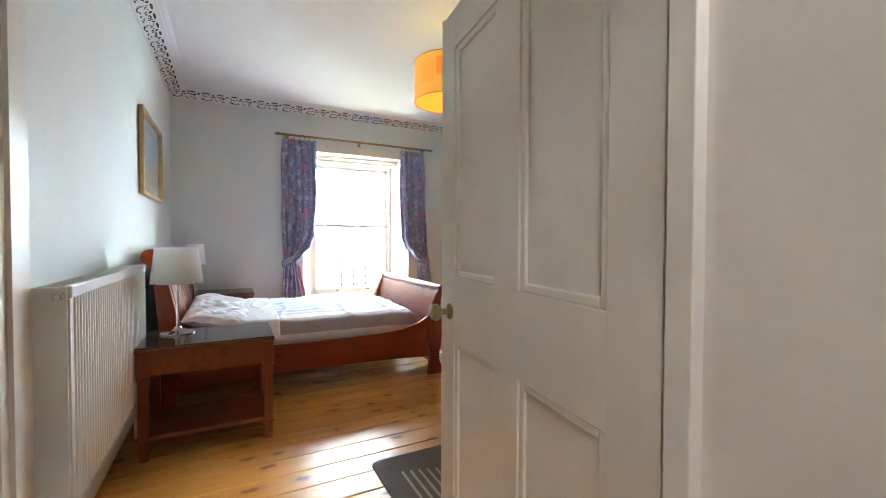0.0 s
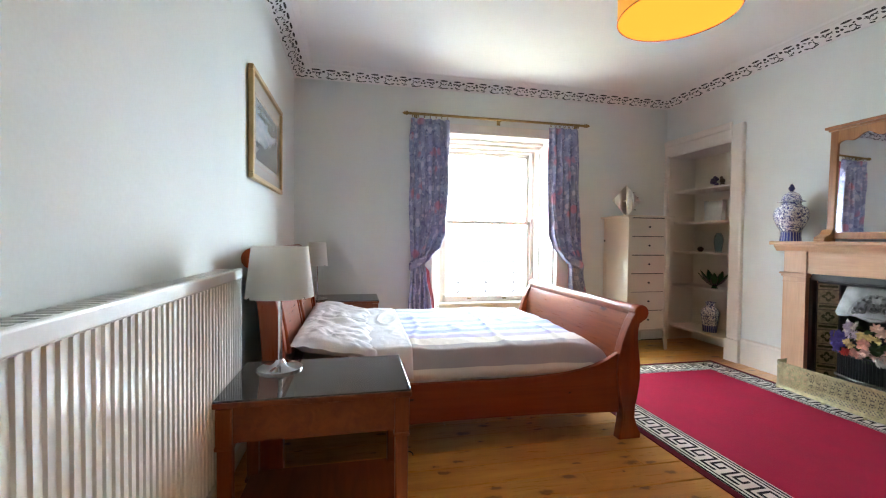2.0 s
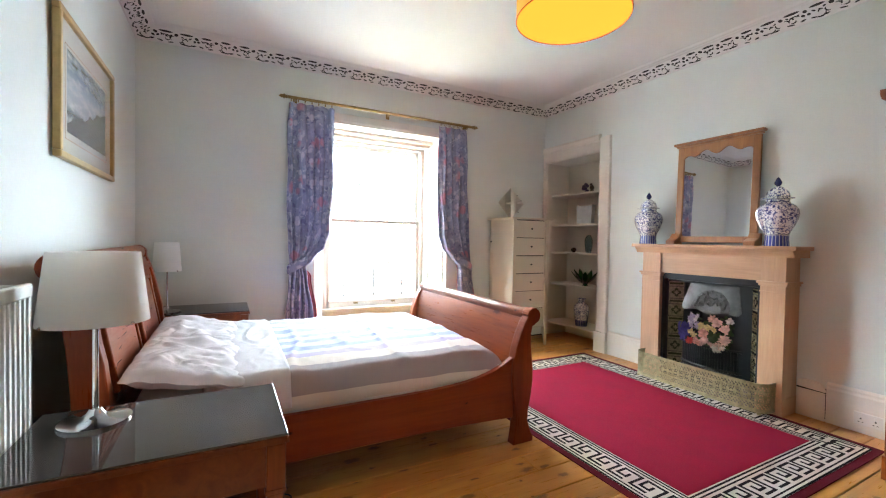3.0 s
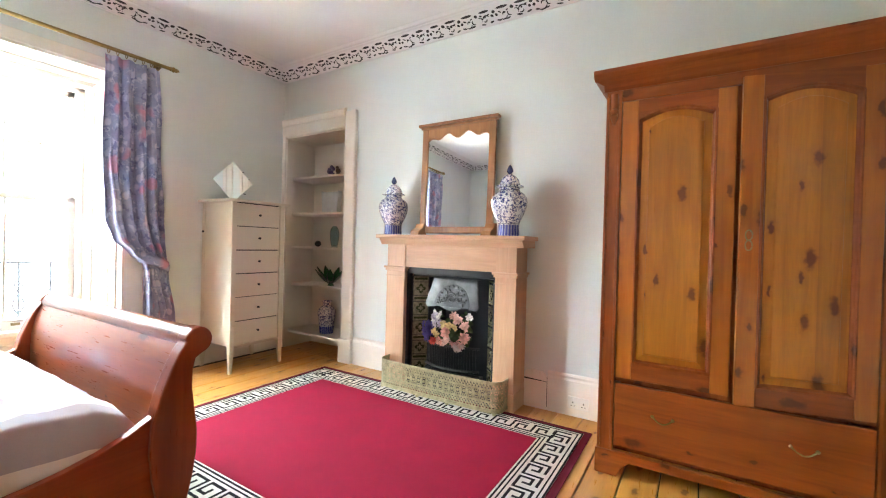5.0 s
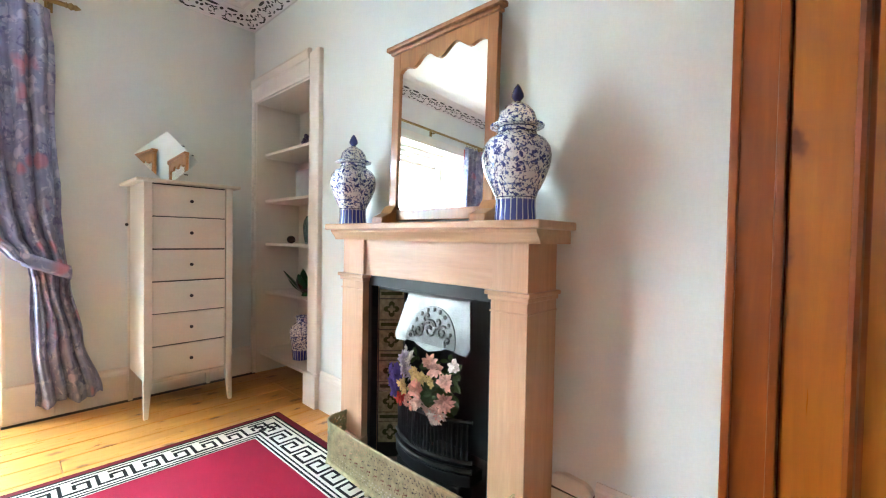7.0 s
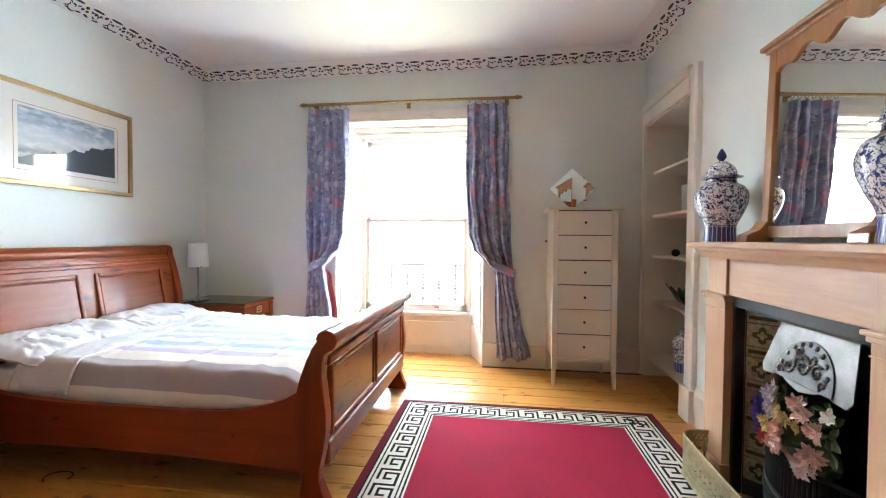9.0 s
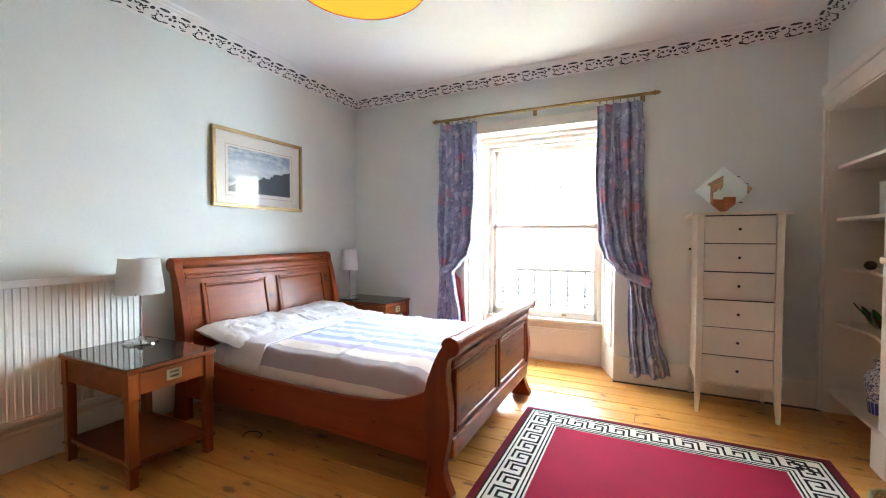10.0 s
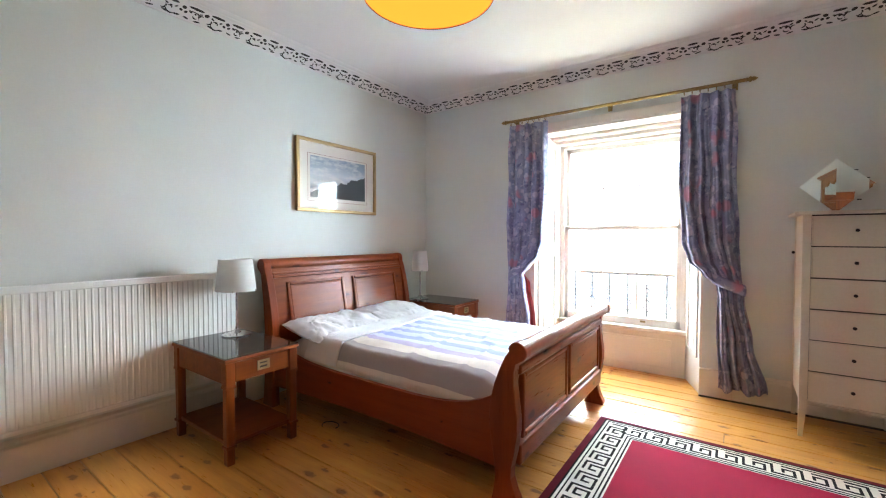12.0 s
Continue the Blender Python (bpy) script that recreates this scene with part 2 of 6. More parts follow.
SHEET = surface("cream_white_sheet", (0.68, 0.66, 0.66), 0.9, 0.05, 5, 400, 0.15)
BLACKRUBBER = surface("black_cable", (0.02, 0.02, 0.02), 0.6, 0.1)
GLASS = glass("clear_glass")
TOPGLASS = surface("grey_glass_top", (0.05, 0.042, 0.038), 0.03, 0.05, 2, 50, 0.0, spec=0.8)
MIRROR = surface("silvered_mirror", (0.88, 0.9, 0.9), 0.015, 0.01, 2, 30, 0.0, metal=1.0)


# ---------- building blocks ----------
def box(bm, x0, x1, y0, y1, z0, z1, bev=0.0):
    """A box, its edges rounded by bev."""
    vs = [bm.verts.new(p) for p in ((x0, y0, z0), (x1, y0, z0), (x1, y1, z0), (x0, y1, z0), (x0, y0, z1), (x1, y0, z1), (x1, y1, z1), (x0, y1, z1))]
    fs = [bm.faces.new([vs[i] for i in q]) for q in ((3, 2, 1, 0), (4, 5, 6, 7), (0, 1, 5, 4), (1, 2, 6, 5), (2, 3, 7, 6), (3, 0, 4, 7))]
    if bev:
        es = {e for f in fs for e in f.edges}
        bmesh.ops.bevel(bm, geom=list(es), offset=bev, segments=2, profile=0.5, affect="EDGES")


def boxes(*rows, bev=0.0):
    bm = bmesh.new()
    for r in rows:
        box(bm, *r, bev=bev)
    return bm


def prism(pts, axis, a, b, bev=0.0):
    """A closed outline in the plane across the axis, drawn out from a to b. Outline pairs: x (yz), y (xz), z (xy)."""
    bm = bmesh.new()
    put = {"x": lambda p, t: (t, p[0], p[1]), "y": lambda p, t: (p[0], t, p[1]), "z": lambda p, t: (p[0], p[1], t)}[axis]
    lo = [bm.verts.new(put(p, a)) for p in pts]
    hi = [bm.verts.new(put(p, b)) for p in pts]
    n = len(pts)
    bm.faces.new(lo)
    bm.faces.new(hi[::-1])
    for i in range(n):
        bm.faces.new((lo[i], hi[i], hi[(i + 1) % n], lo[(i + 1) % n]))
    bmesh.ops.recalc_face_normals(bm, faces=bm.faces[:])
    if bev:
        sharp = [e for e in bm.edges if e.is_manifold and e.calc_face_angle(0) > 0.9]
        bmesh.ops.bevel(bm, geom=sharp, offset=bev, segments=2, profile=0.5, affect="EDGES")
    return bm


def lathe(profile, steps=32, cx=0.0, cy=0.0, sx=1.0, sy=1.0):
    """A turned shape about the vertical from (radius, height) pairs."""
    bm = bmesh.new()
    rings = []
    for r, z in profile:
        if r < 1e-5:
            rings.append([bm.verts.new((cx, cy, z))])
        else:
            rings.append([bm.verts.new((cx + sx * r * math.cos(2 * math.pi * i / steps), cy + sy * r * math.sin(2 * math.pi * i / steps), z)) for i in range(steps)])
    for A, B in zip(rings, rings[1:]):
        for i in range(steps):
            j = (i + 1) % steps
            q = [A[i % len(A)], A[j % len(A)], B[j % len(B)], B[i % len(B)]]
            q = list(dict.fromkeys(q))
            if len(q) > 2:
                bm.faces.new(q)
    for R in (rings[0], rings[-1]):
        if len(R) > 2:
            bm.faces.new(R)
    bmesh.ops.recalc_face_normals(bm, faces=bm.faces[:])
    return bm


def tube(path, r, steps=10, closed=False):
    """A round bar along a line of points."""
    bm = bmesh.new()
    pts = [Vector(p) for p in path]
    rings = []
    for i, p in enumerate(pts):
        a, b = pts[max(0, i - 1)], pts[min(len(pts) - 1, i + 1)]
        if closed:
            a, b = pts[i - 1], pts[(i + 1) % len(pts)]
        d = (b - a).normalized()
        u = d.orthogonal().normalized() if abs(d.z) > 0.99 else d.cross(Vector((0, 0, 1))).normalized()
        w = d.cross(u)
        rings.append([bm.verts.new(p + r * (math.cos(2 * math.pi * k / steps) * u + math.sin(2 * math.pi * k / steps) * w)) for k in range(steps)])
    pairs = list(zip(rings, rings[1:])) + ([(rings[-1], rings[0])] if closed else [])
    for A, B in pairs:
        for k in range(steps):
            bm.faces.new((A[k], A[(k + 1) % steps], B[(k + 1) % steps], B[k]))
    if not closed:
        bm.faces.new(rings[0])
        bm.faces.new(rings[-1])
    bmesh.ops.recalc_face_normals(bm, faces=bm.faces[:])
    return bm


def ball(c, r, scale=(1, 1, 1), u=14, v=10):
    bm = bmesh.new()
    bmesh.ops.create_uvsphere(bm, u_segments=u, v_segments=v, radius=r, matrix=Matrix.Translation(c) @ Matrix.Diagonal((*scale, 1)))
    return bm


def joined(*bms):
    out = bmesh.new()
    for b in bms:
        me = bpy.data.meshes.new("tmp")
        b.to_mesh(me)
        b.free()
        out.from_mesh(me)
        bpy.data.meshes.remove(me)
    return out


def moved(bm, m):
    bmesh.ops.transform(bm, matrix=m, verts=bm.verts[:])
    return bm


def part(name, bm, material, parent=None, label="", smooth=False):
    """One mesh object from a bmesh, under a thing or a part when a parent is given."""
    me = bpy.data.meshes.new(name)
    bm.to_mesh(me)
    bm.free()
    me.materials.append(material)
    if smooth:
        for p in me.polygons:
            p.use_smooth = True
        me.set_sharp_from_angle(angle=radians(40))
    ob = new(name, me)
    if parent:
        ob.parent = parent
    if label:
        ob["label"] = label
    return ob


def thing(name, x, y, z, label, category, group="", turn=0.0):
    """An empty at the thing's base; its parts are built in its own axes."""
    ob = new(name)
    ob.matrix_basis = pose(x, y, z, 0, 0, turn)
    return tagged(ob, label, category, group)


def setting(name, bm, material, label, category, smooth=False):
    return tagged(part(name, bm, material, None, "", smooth), label, category, "", "structure")


def arc(cx, cz, r, a0, a1, n):
    return [(cx + r * math.cos(radians(a0 + (a1 - a0) * i / n)), cz + r * math.sin(radians(a0 + (a1 - a0) * i / n))) for i in range(n + 1)]


# ---------- the room ----------
XW, XE, YN, YS, ZC = -0.48, 4.09, 6.03, 0.55, 3.05
DOOR_X0, DOOR_X1, DOOR_H = -0.14, 0.742, 2.06          # doorway in the south wall
SIDE_Y0, SIDE_Y1 = 0.86, 1.68                         # side door in the west wall
WIN_X0, WIN_X1, WIN_TOP = 1.03, 2.57, 2.50            # window recess at the wall
ALC_Y0, ALC_Y1, ALC_TOP = 5.07, 5.98, 2.34            # press alcove in the east wall

setting("wall_west", boxes((XW - 0.3, XW, YS - 0.3, SIDE_Y0, 0, ZC), (XW - 0.3, XW, SIDE_Y1, YN + 0.5, 0, ZC), (XW - 0.3, XW, SIDE_Y0, SIDE_Y1, DOOR_H, ZC)),
        WALL, "pale grey-green painted plaster wall behind the bed", "wall")
setting("wall_east", boxes((XE, XE + 0.45, YS - 0.3, 3.335, 0, ZC), (XE, XE + 0.45, 4.105, ALC_Y0, 0, ZC), (XE, XE + 0.45, 3.335, 4.105, 0.945, ZC), (XE + 0.3, XE + 0.45, 3.335, 4.105, 0, 0.945), (XE, XE + 0.45, ALC_Y1, YN + 0.5, 0, ZC), (XE, XE + 0.45, ALC_Y0, ALC_Y1, ALC_TOP, ZC), (XE + 0.40, XE + 0.45, ALC_Y0, ALC_Y1, 0, ALC_TOP)),
        WALL, "pale grey-green painted plaster chimney wall", "wall")
setting("wall_north", boxes((XW, WIN_X0, YN, YN + 0.5, 0, ZC), (WIN_X1, XE, YN, YN + 0.5, 0, ZC), (WIN_X0, WIN_X1, YN, YN + 0.5, WIN_TOP, ZC)),
        WALL, "pale grey-green painted plaster wall round the window", "wall")
setting("wall_south", boxes((XW, DOOR_X0, YS - 0.26, YS, 0, ZC), (DOOR_X1, XE, YS - 0.26, YS, 0, ZC), (DOOR_X0, DOOR_X1, YS - 0.26, YS, DOOR_H, ZC)),
        WALL, "pale grey-green painted plaster wall with the doorway", "wall")
setting("ceiling", boxes((XW - 0.3, XE + 0.45, YS - 0.3, YN + 0.5, ZC, ZC + 0.15)), CEIL, "plain white painted plaster ceiling", "ceiling")
# hall behind the doorway
setting("wall_hall", boxes((-1.4, -1.3, -1.5, YS - 0.26, 0, 2.7), (2.2, 2.3, -1.5, YS - 0.26, 0, 2.7), (-1.4, 2.3, -1.6, -1.5, 0, 2.7), (-1.3, XW, YS - 0.27, YS - 0.26, 0, 2.7)),
        HALLPAINT, "warm beige painted hall walls outside the bedroom", "wall")
# the opening in this ceiling is made up for the added hall lamp
setting("ceiling_hall", boxes((-1.4, -0.35, -1.6, YS - 0.26, 2.7, 2.8), (0.65, 2.3, -1.6, YS - 0.26, 2.7, 2.8), (-0.35, 0.65, -1.6, -0.95, 2.7, 2.8), (-0.35, 0.65, -0.15, YS - 0.26, 2.7, 2.8)), CEIL, "white hall ceiling outside the bedroom", "ceiling")

# skirting boards


def skirt(name, axis, a, b, face, side, SK=0.235):
    pts = [(face, 0), (face + side * 0.022, 0), (face + side * 0.022, SK - 0.045), (face + side * 0.016, SK - 0.03), (face + side * 0.016, SK - 0.015), (face + side * 0.006, SK), (face, SK)]
    bm = prism(pts, axis, a, b)
    return setting(name, bm, TRIM, "cream painted moulded wooden skirting board", "skirting")


skirt("baseboard_west", "y", 1.99, YN, XW, 1)
skirt("baseboard_north_a", "x", XW, WIN_X0 - 0.02, YN, -1)
skirt("baseboard_north_b", "x", WIN_X1 + 0.03, XE, YN, -1)
skirt("baseboard_east_a", "y", 4.40, 4.90, XE, -1, 0.265)
skirt("baseboard_east_b", "y", YS, 2.955, XE, -1, 0.29)
skirt("baseboard_south", "x", DOOR_X1 + 0.12, XE, YS, 1)


# cornice: cove, pierced scrolls with their shade as flat dark marks, dotted bead
def cornice(name, axis, a, b, face, side, seed):
    rnd = random.Random(seed)
    prof = [(0, ZC), (0, 2.955), (0.012, 2.955), (0.014, 2.962), (0.120, 3.0283), (0.13, 3.032), (0.155, 3.034), (0.158, 3.039), (0.184, 3.039), (0.204, 3.0465), (0.206, ZC)]
    body = setting(name, prism([(face + side * d, z) for d, z in prof], axis, a, b), CEIL, "white plaster cornice with pierced scrolling foliage", "cornice")
    at = (lambda s, d, z: (face + side * d, s, z)) if axis == "y" else (lambda s, d, z: (s, face + side * d, z))
    # band frame: along s, up the slope u from 0 to 1
    def pt(s, u, lift):
        return at(s, 0.014 + 0.106 * u + 0.53 * lift, 2.962 + 0.0663 * u - 0.85 * lift)
    ground = bmesh.new()
    marks = bmesh.new()
    n = max(1, int((b - a) / 0.15))
    step = (b - a) / n
    def blob(bm, cs, cu, rs, ru, ang, lift):
        ring = []
        for k in range(8):
            t = 2 * math.pi * k / 8
            ls, lu = rs * math.cos(t), ru * math.sin(t)
            s2 = ls * math.cos(ang) - lu * 0.125 * math.sin(ang)
            u2 = (ls * math.sin(ang) + lu * 0.125 * math.cos(ang)) / 0.125
            ring.append(bm.verts.new(pt(cs + s2, cu + u2, lift)))
        bm.faces.new(ring)
    def crescent(bm, cs, cu, r, w, a0, a1, lift):
        """A flat mark for the shade of a curved opening, tapering to its two ends."""
        inner, outer = [], []
        for k in range(7):
            t = a0 + (a1 - a0) * k / 6
            half = w * math.sin(math.pi * (0.08 + 0.84 * k / 6))
            inner.append(bm.verts.new(pt(cs + (r - half) * math.cos(t), cu + (r - half) * math.sin(t) / 0.125, lift)))
            outer.append(bm.verts.new(pt(cs + (r + half) * math.cos(t), cu + (r + half) * math.sin(t) / 0.125, lift)))
        bm.faces.new(inner + outer[::-1])
    for i in range(n):
        s = a + (i + 0.5) * step
        flip = 1 if i % 2 else -1
        j = lambda v: v * rnd.uniform(0.85, 1.15)
        # shade of a long slot along the upper edge over a fan of curved openings
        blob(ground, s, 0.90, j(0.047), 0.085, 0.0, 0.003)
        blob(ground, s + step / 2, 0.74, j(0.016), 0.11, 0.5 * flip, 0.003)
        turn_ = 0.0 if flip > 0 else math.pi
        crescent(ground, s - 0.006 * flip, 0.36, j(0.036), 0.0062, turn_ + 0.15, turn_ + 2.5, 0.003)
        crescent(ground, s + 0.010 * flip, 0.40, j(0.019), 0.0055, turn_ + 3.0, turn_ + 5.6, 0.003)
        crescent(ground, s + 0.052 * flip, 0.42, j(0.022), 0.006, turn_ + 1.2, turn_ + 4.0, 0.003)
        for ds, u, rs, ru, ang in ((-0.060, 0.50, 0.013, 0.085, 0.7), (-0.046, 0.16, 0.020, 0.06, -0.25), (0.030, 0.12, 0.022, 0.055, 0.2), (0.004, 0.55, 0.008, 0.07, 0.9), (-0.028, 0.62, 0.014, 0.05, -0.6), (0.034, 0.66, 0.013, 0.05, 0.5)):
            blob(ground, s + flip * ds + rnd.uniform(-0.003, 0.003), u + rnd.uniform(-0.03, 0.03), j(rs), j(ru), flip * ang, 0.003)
        # raised white leaves between them
        for ds, u, rs, ru, ang in ((-0.020, 0.40, 0.010, 0.05, 0.4), (0.024, 0.38, 0.009, 0.05, -0.4), (0.0, 0.74, 0.026, 0.035, 0.0)):
            blob(marks, s + flip * ds, u, rs, ru, flip * ang, 0.007)
    # bead gaps: their shade drawn as flat dark dashes
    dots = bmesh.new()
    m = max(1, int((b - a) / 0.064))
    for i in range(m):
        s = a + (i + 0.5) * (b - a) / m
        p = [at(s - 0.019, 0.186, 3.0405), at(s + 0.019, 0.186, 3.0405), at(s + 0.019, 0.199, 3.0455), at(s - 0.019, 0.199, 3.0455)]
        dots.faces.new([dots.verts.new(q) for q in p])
    tagged(part("scroll_hollow_shade", ground, HOLLOWSHADE, body, "flat dark marks for the shade in the pierced plasterwork"), kind="stuff")
    tagged(part("scroll_leaves", marks, CEIL, body, "white plaster scroll leaves"), kind="stuff")
    tagged(part("bead_shade_dashes", dots, SHADOWGAP, body, "flat dark dashes for the shade between dentil beads"), kind="stuff")


cornice("cornice_west", "y", YS, YN, XW, 1, 1)
cornice("cornice_east", "y", YS, YN, XE, -1, 2)
cornice("cornice_north", "x", XW, XE, YN, -1, 3)
cornice("cornice_south", "x", XW, XE, YS, 1, 4)

# ---------- window ----------
SX0, SX1, SY = 1.18, 2.43, 6.40                       # sash box inside the recess
# recess linings: splayed shutter boxes, soffit, apron
recess = setting("window_recess", joined(
    prism([(WIN_X0, YN - 0.004), (SX0, SY), (SX0, SY + 0.1), (WIN_X0 - 0.02, SY + 0.1), (WIN_X0 - 0.02, YN - 0.004)], "z", 0, WIN_TOP),
    prism([(WIN_X1, YN - 0.004), (SX1, SY), (SX1, SY + 0.1), (WIN_X1 + 0.02, SY + 0.1), (WIN_X1 + 0.02, YN - 0.004)], "z", 0, WIN_TOP),
    boxes((WIN_X0, WIN_X1, YN - 0.003, SY + 0.1, WIN_TOP - 0.02, WIN_TOP + 0.01)),
    boxes((SX0, SX1, SY - 0.02, SY + 0.1, 0, 0.42), bev=0.004)), TRIM, "cream painted panelled window recess with splayed shutter cases", "window recess")


def splay_panel(x0, x1, z0, z1, name):
    """A raised shutter panel on the splayed side between the plan points of the recess."""
    west = x0 < 1.8
    p0, p1 = Vector((x0, YN)), Vector((x1, SY))
    d = (p1 - p0).normalized()
    n = Vector((d.y, -d.x)) if west else Vector((-d.y, d.x))
    L = (p1 - p0).length
    def block(s0, s1, za, zb, t):
        q = [p0 + d * s0, p0 + d * s1]
        return prism([tuple(q[0]), tuple(q[1]), tuple(q[1] + n * t), tuple(q[0] + n * t)], "z", za, zb, 0.003)
    part(name, joined(block(0.05, L - 0.05, z0, z0 + 0.05, 0.014), block(0.05, L - 0.05, z1 - 0.05, z1, 0.014), block(0.05, 0.10, z0 + 0.05, z1 - 0.05, 0.014),
                      block(L - 0.10, L - 0.05, z0 + 0.05, z1 - 0.05, 0.014), block(0.13, L - 0.13, z0 + 0.08, z1 - 0.08, 0.010)), TRIM, recess)


for x0, x1 in ((WIN_X0, SX0), (WIN_X1, SX1)):
    splay_panel(x0, x1, 0.30, 1.22, "shutter_panel")
    splay_panel(x0, x1, 1.26, 2.42, "shutter_panel")
part("apron_panel", boxes((SX0 + 0.12, SX1 - 0.12, SY - 0.032, SY - 0.018, 0.08, 0.36), bev=0.004), TRIM, recess)
part("recess_plinth", boxes((WIN_X1 - 0.002, WIN_X1 + 0.24, YN - 0.032, YN, 0, 0.235), (WIN_X0 - 0.24, WIN_X0 + 0.002, YN - 0.032, YN, 0, 0.235), bev=0.006), TRIM, recess)
part("architrave_head", boxes((WIN_X0 - 0.0, WIN_X1 + 0.0, YN - 0.012, YN, WIN_TOP, WIN_TOP + 0.085), bev=0.004), TRIM, recess)
part("soffit_moulding", boxes((SX0 - 0.05, SX1 + 0.05, SY - 0.10, SY + 0.0, 2.40, 2.48), (SX0 - 0.05, SX1 + 0.05, SY - 0.15, SY - 0.05, 2.44, 2.48), bev=0.008), TRIM, recess)

win = thing("window_1", 0, 0, 0, "tall white painted sash window above a deep recess", "window")
win["kind"] = "structure"
part("frame", boxes((SX0, SX0 + 0.045, SY, SY + 0.12, 0.42, 2.42), (SX1 - 0.045, SX1, SY, SY + 0.12, 0.42, 2.42), (SX0, SX1, SY, SY + 0.12, 2.37, 2.42), bev=0.004), TRIM, win)
part("sill", boxes((SX0 - 0.03, SX1 + 0.03, SY - 0.06, SY + 0.14, 0.42, 0.465), bev=0.008), TRIM, win)
GX0, GX1 = SX0 + 0.045, SX1 - 0.045
lower = part("lower_sash", boxes((GX0, GX0 + 0.045, SY + 0.02, SY + 0.06, 0.465, 1.50), (GX1 - 0.045, GX1, SY + 0.02, SY + 0.06, 0.465, 1.50), (GX0, GX1, SY + 0.02, SY + 0.06, 0.465, 0.545), (GX0, GX1, SY + 0.02, SY + 0.06, 1.455, 1.50), bev=0.004), TRIM, win)
upper = part("upper_sash", boxes((GX0, GX0 + 0.045, SY + 0.07, SY + 0.11, 1.455, 2.37), (GX1 - 0.045, GX1, SY + 0.07, SY + 0.11, 1.455, 2.37), (GX0, GX1, SY + 0.07, SY + 0.11, 1.455, 1.50), (GX0, GX1, SY + 0.07, SY + 0.11, 2.32, 2.37), bev=0.004), TRIM, win)
for sash, y, z0, z1 in ((lower, SY + 0.04, 0.54, 1.46), (upper, SY + 0.09, 1.49, 2.33)):
    third = (GX1 - GX0 - 0.09) / 3
    for k in (1, 2):
        x = GX0 + 0.045 + third * k
        part("glazing_bar", boxes((x - 0.008, x + 0.008, y - 0.012, y + 0.012, z0, z1)), TRIM, sash)
    part("glazing_bar", boxes((GX0 + 0.04, GX1 - 0.04, y - 0.011, y + 0.011, (z0 + z1) / 2 - 0.008, (z0 + z1) / 2 + 0.008)), TRIM, sash)
    pane = part("pane", boxes((GX0 + 0.04, GX1 - 0.04, y - 0.002, y + 0.002, z0, z1)), GLASS, sash)
    pane.visible_shadow = False
part("sash_lift", boxes((1.55, 1.60, SY + 0.004, SY + 0.02, 0.50, 0.52), (2.02, 2.07, SY + 0.004, SY + 0.02, 0.50, 0.52), bev=0.003), BRASS, win)

# ---------- outside: balcony rail, pale street, glowing bright distance ----------
rail = thing("balcony_railing", 0, 0, 0, "black cast-iron balcony railing with ornamental balusters outside the window", "railing")
part("top_bar", boxes((0.4, 3.3, 6.988, 7.012, 0.938, 0.954)), IRON, rail)
part("bottom_bar", boxes((0.4, 3.3, 6.985, 7.015, 0.38, 0.41)), IRON, rail)
for i in range(14):
    x = 0.55 + 0.205 * i
    loops = [tube([(x, 7.0, 0.40), (x, 7.0, 0.94)], 0.009, 6)]
    for sgn in (-1, 1):
        loops.append(tube([(x + sgn * 0.036 * math.sin(math.pi * k / 8), 7.0, 0.50 + 0.17 * k / 8) for k in range(9)], 0.007, 6))
        loops.append(tube([(x + sgn * (0.012 + 0.016 * math.sin(math.pi * k / 5)), 7.0, 0.73 + 0.06 * k / 5) for k in range(6)], 0.007, 6))
    loops.append(ball((x, 7.0, 0.70), 0.018, u=8, v=6))
    loops.append(ball((x, 7.0, 0.82), 0.015, u=8, v=6))
    part("baluster", joined(*loops), IRON, rail)
BALC = surface("pale_stone", (0.66, 0.64, 0.60), 0.8, 0.08)
setting("balcony", boxes((0.2, 3.5, SY + 0.15, 7.1, 0.2, 0.38)), BALC, "pale stone balcony slab outside the window", "balcony")
setting("ground", boxes((-80, 80, 7.1, 140, -4.1, -4.0)), BALC, "pale sunlit street below the window", "ground")
STONE = surface("sunlit_pale_stone", (0.78, 0.75, 0.7), 0.85, 0.05, 0.6, 20, 0.05)
FARPANE = surface("far_window_glass", (0.45, 0.47, 0.5), 0.2, 0.05)
house = thing("terraced_house", -4.0, 12.0, -4.0, "pale stone terraced house across the street in bright light", "house")
part("wall", boxes((0, 6.6, 0, 4, 0, 6.4)), STONE, house)
part("roof", prism([(-0.2, 6.4), (4.2, 6.4), (2.0, 7.2)], "x", -0.2, 6.8), FARPANE, house)
for ix in range(4):
    for iz in range(2):
        x, z = 0.7 + 1.5 * ix, 1.0 + 2.9 * iz
        w = part("window", boxes((x, x + 0.9, -0.03, -0.005, z, z + 1.7)), FARPANE, house)
        part("frame", boxes((x - 0.08, x, -0.06, 0.0, z, z + 1.7), (x + 0.9, x + 0.98, -0.06, 0.0, z, z + 1.7), (x + 0.42, x + 0.48, -0.05, -0.03, z, z + 1.7), (x, x + 0.9, -0.05, -0.03, z + 0.82, z + 0.88)), STONE, w)
# the lower backdrop glows in place of bright daylight beyond the street
FARGLOW = glow("glowing_pale_distance", (0.95, 0.98, 1.0), 0.1)
SKYGLOW = glow("bright_overcast_sky", (0.76, 0.92, 1.0), 5.4)
setting("backdrop_distance", boxes((-9, 13, 17.0, 17.05, -6, 1.7)), FARGLOW, "flat glowing sheet standing for the pale distance beyond the street", "distance")
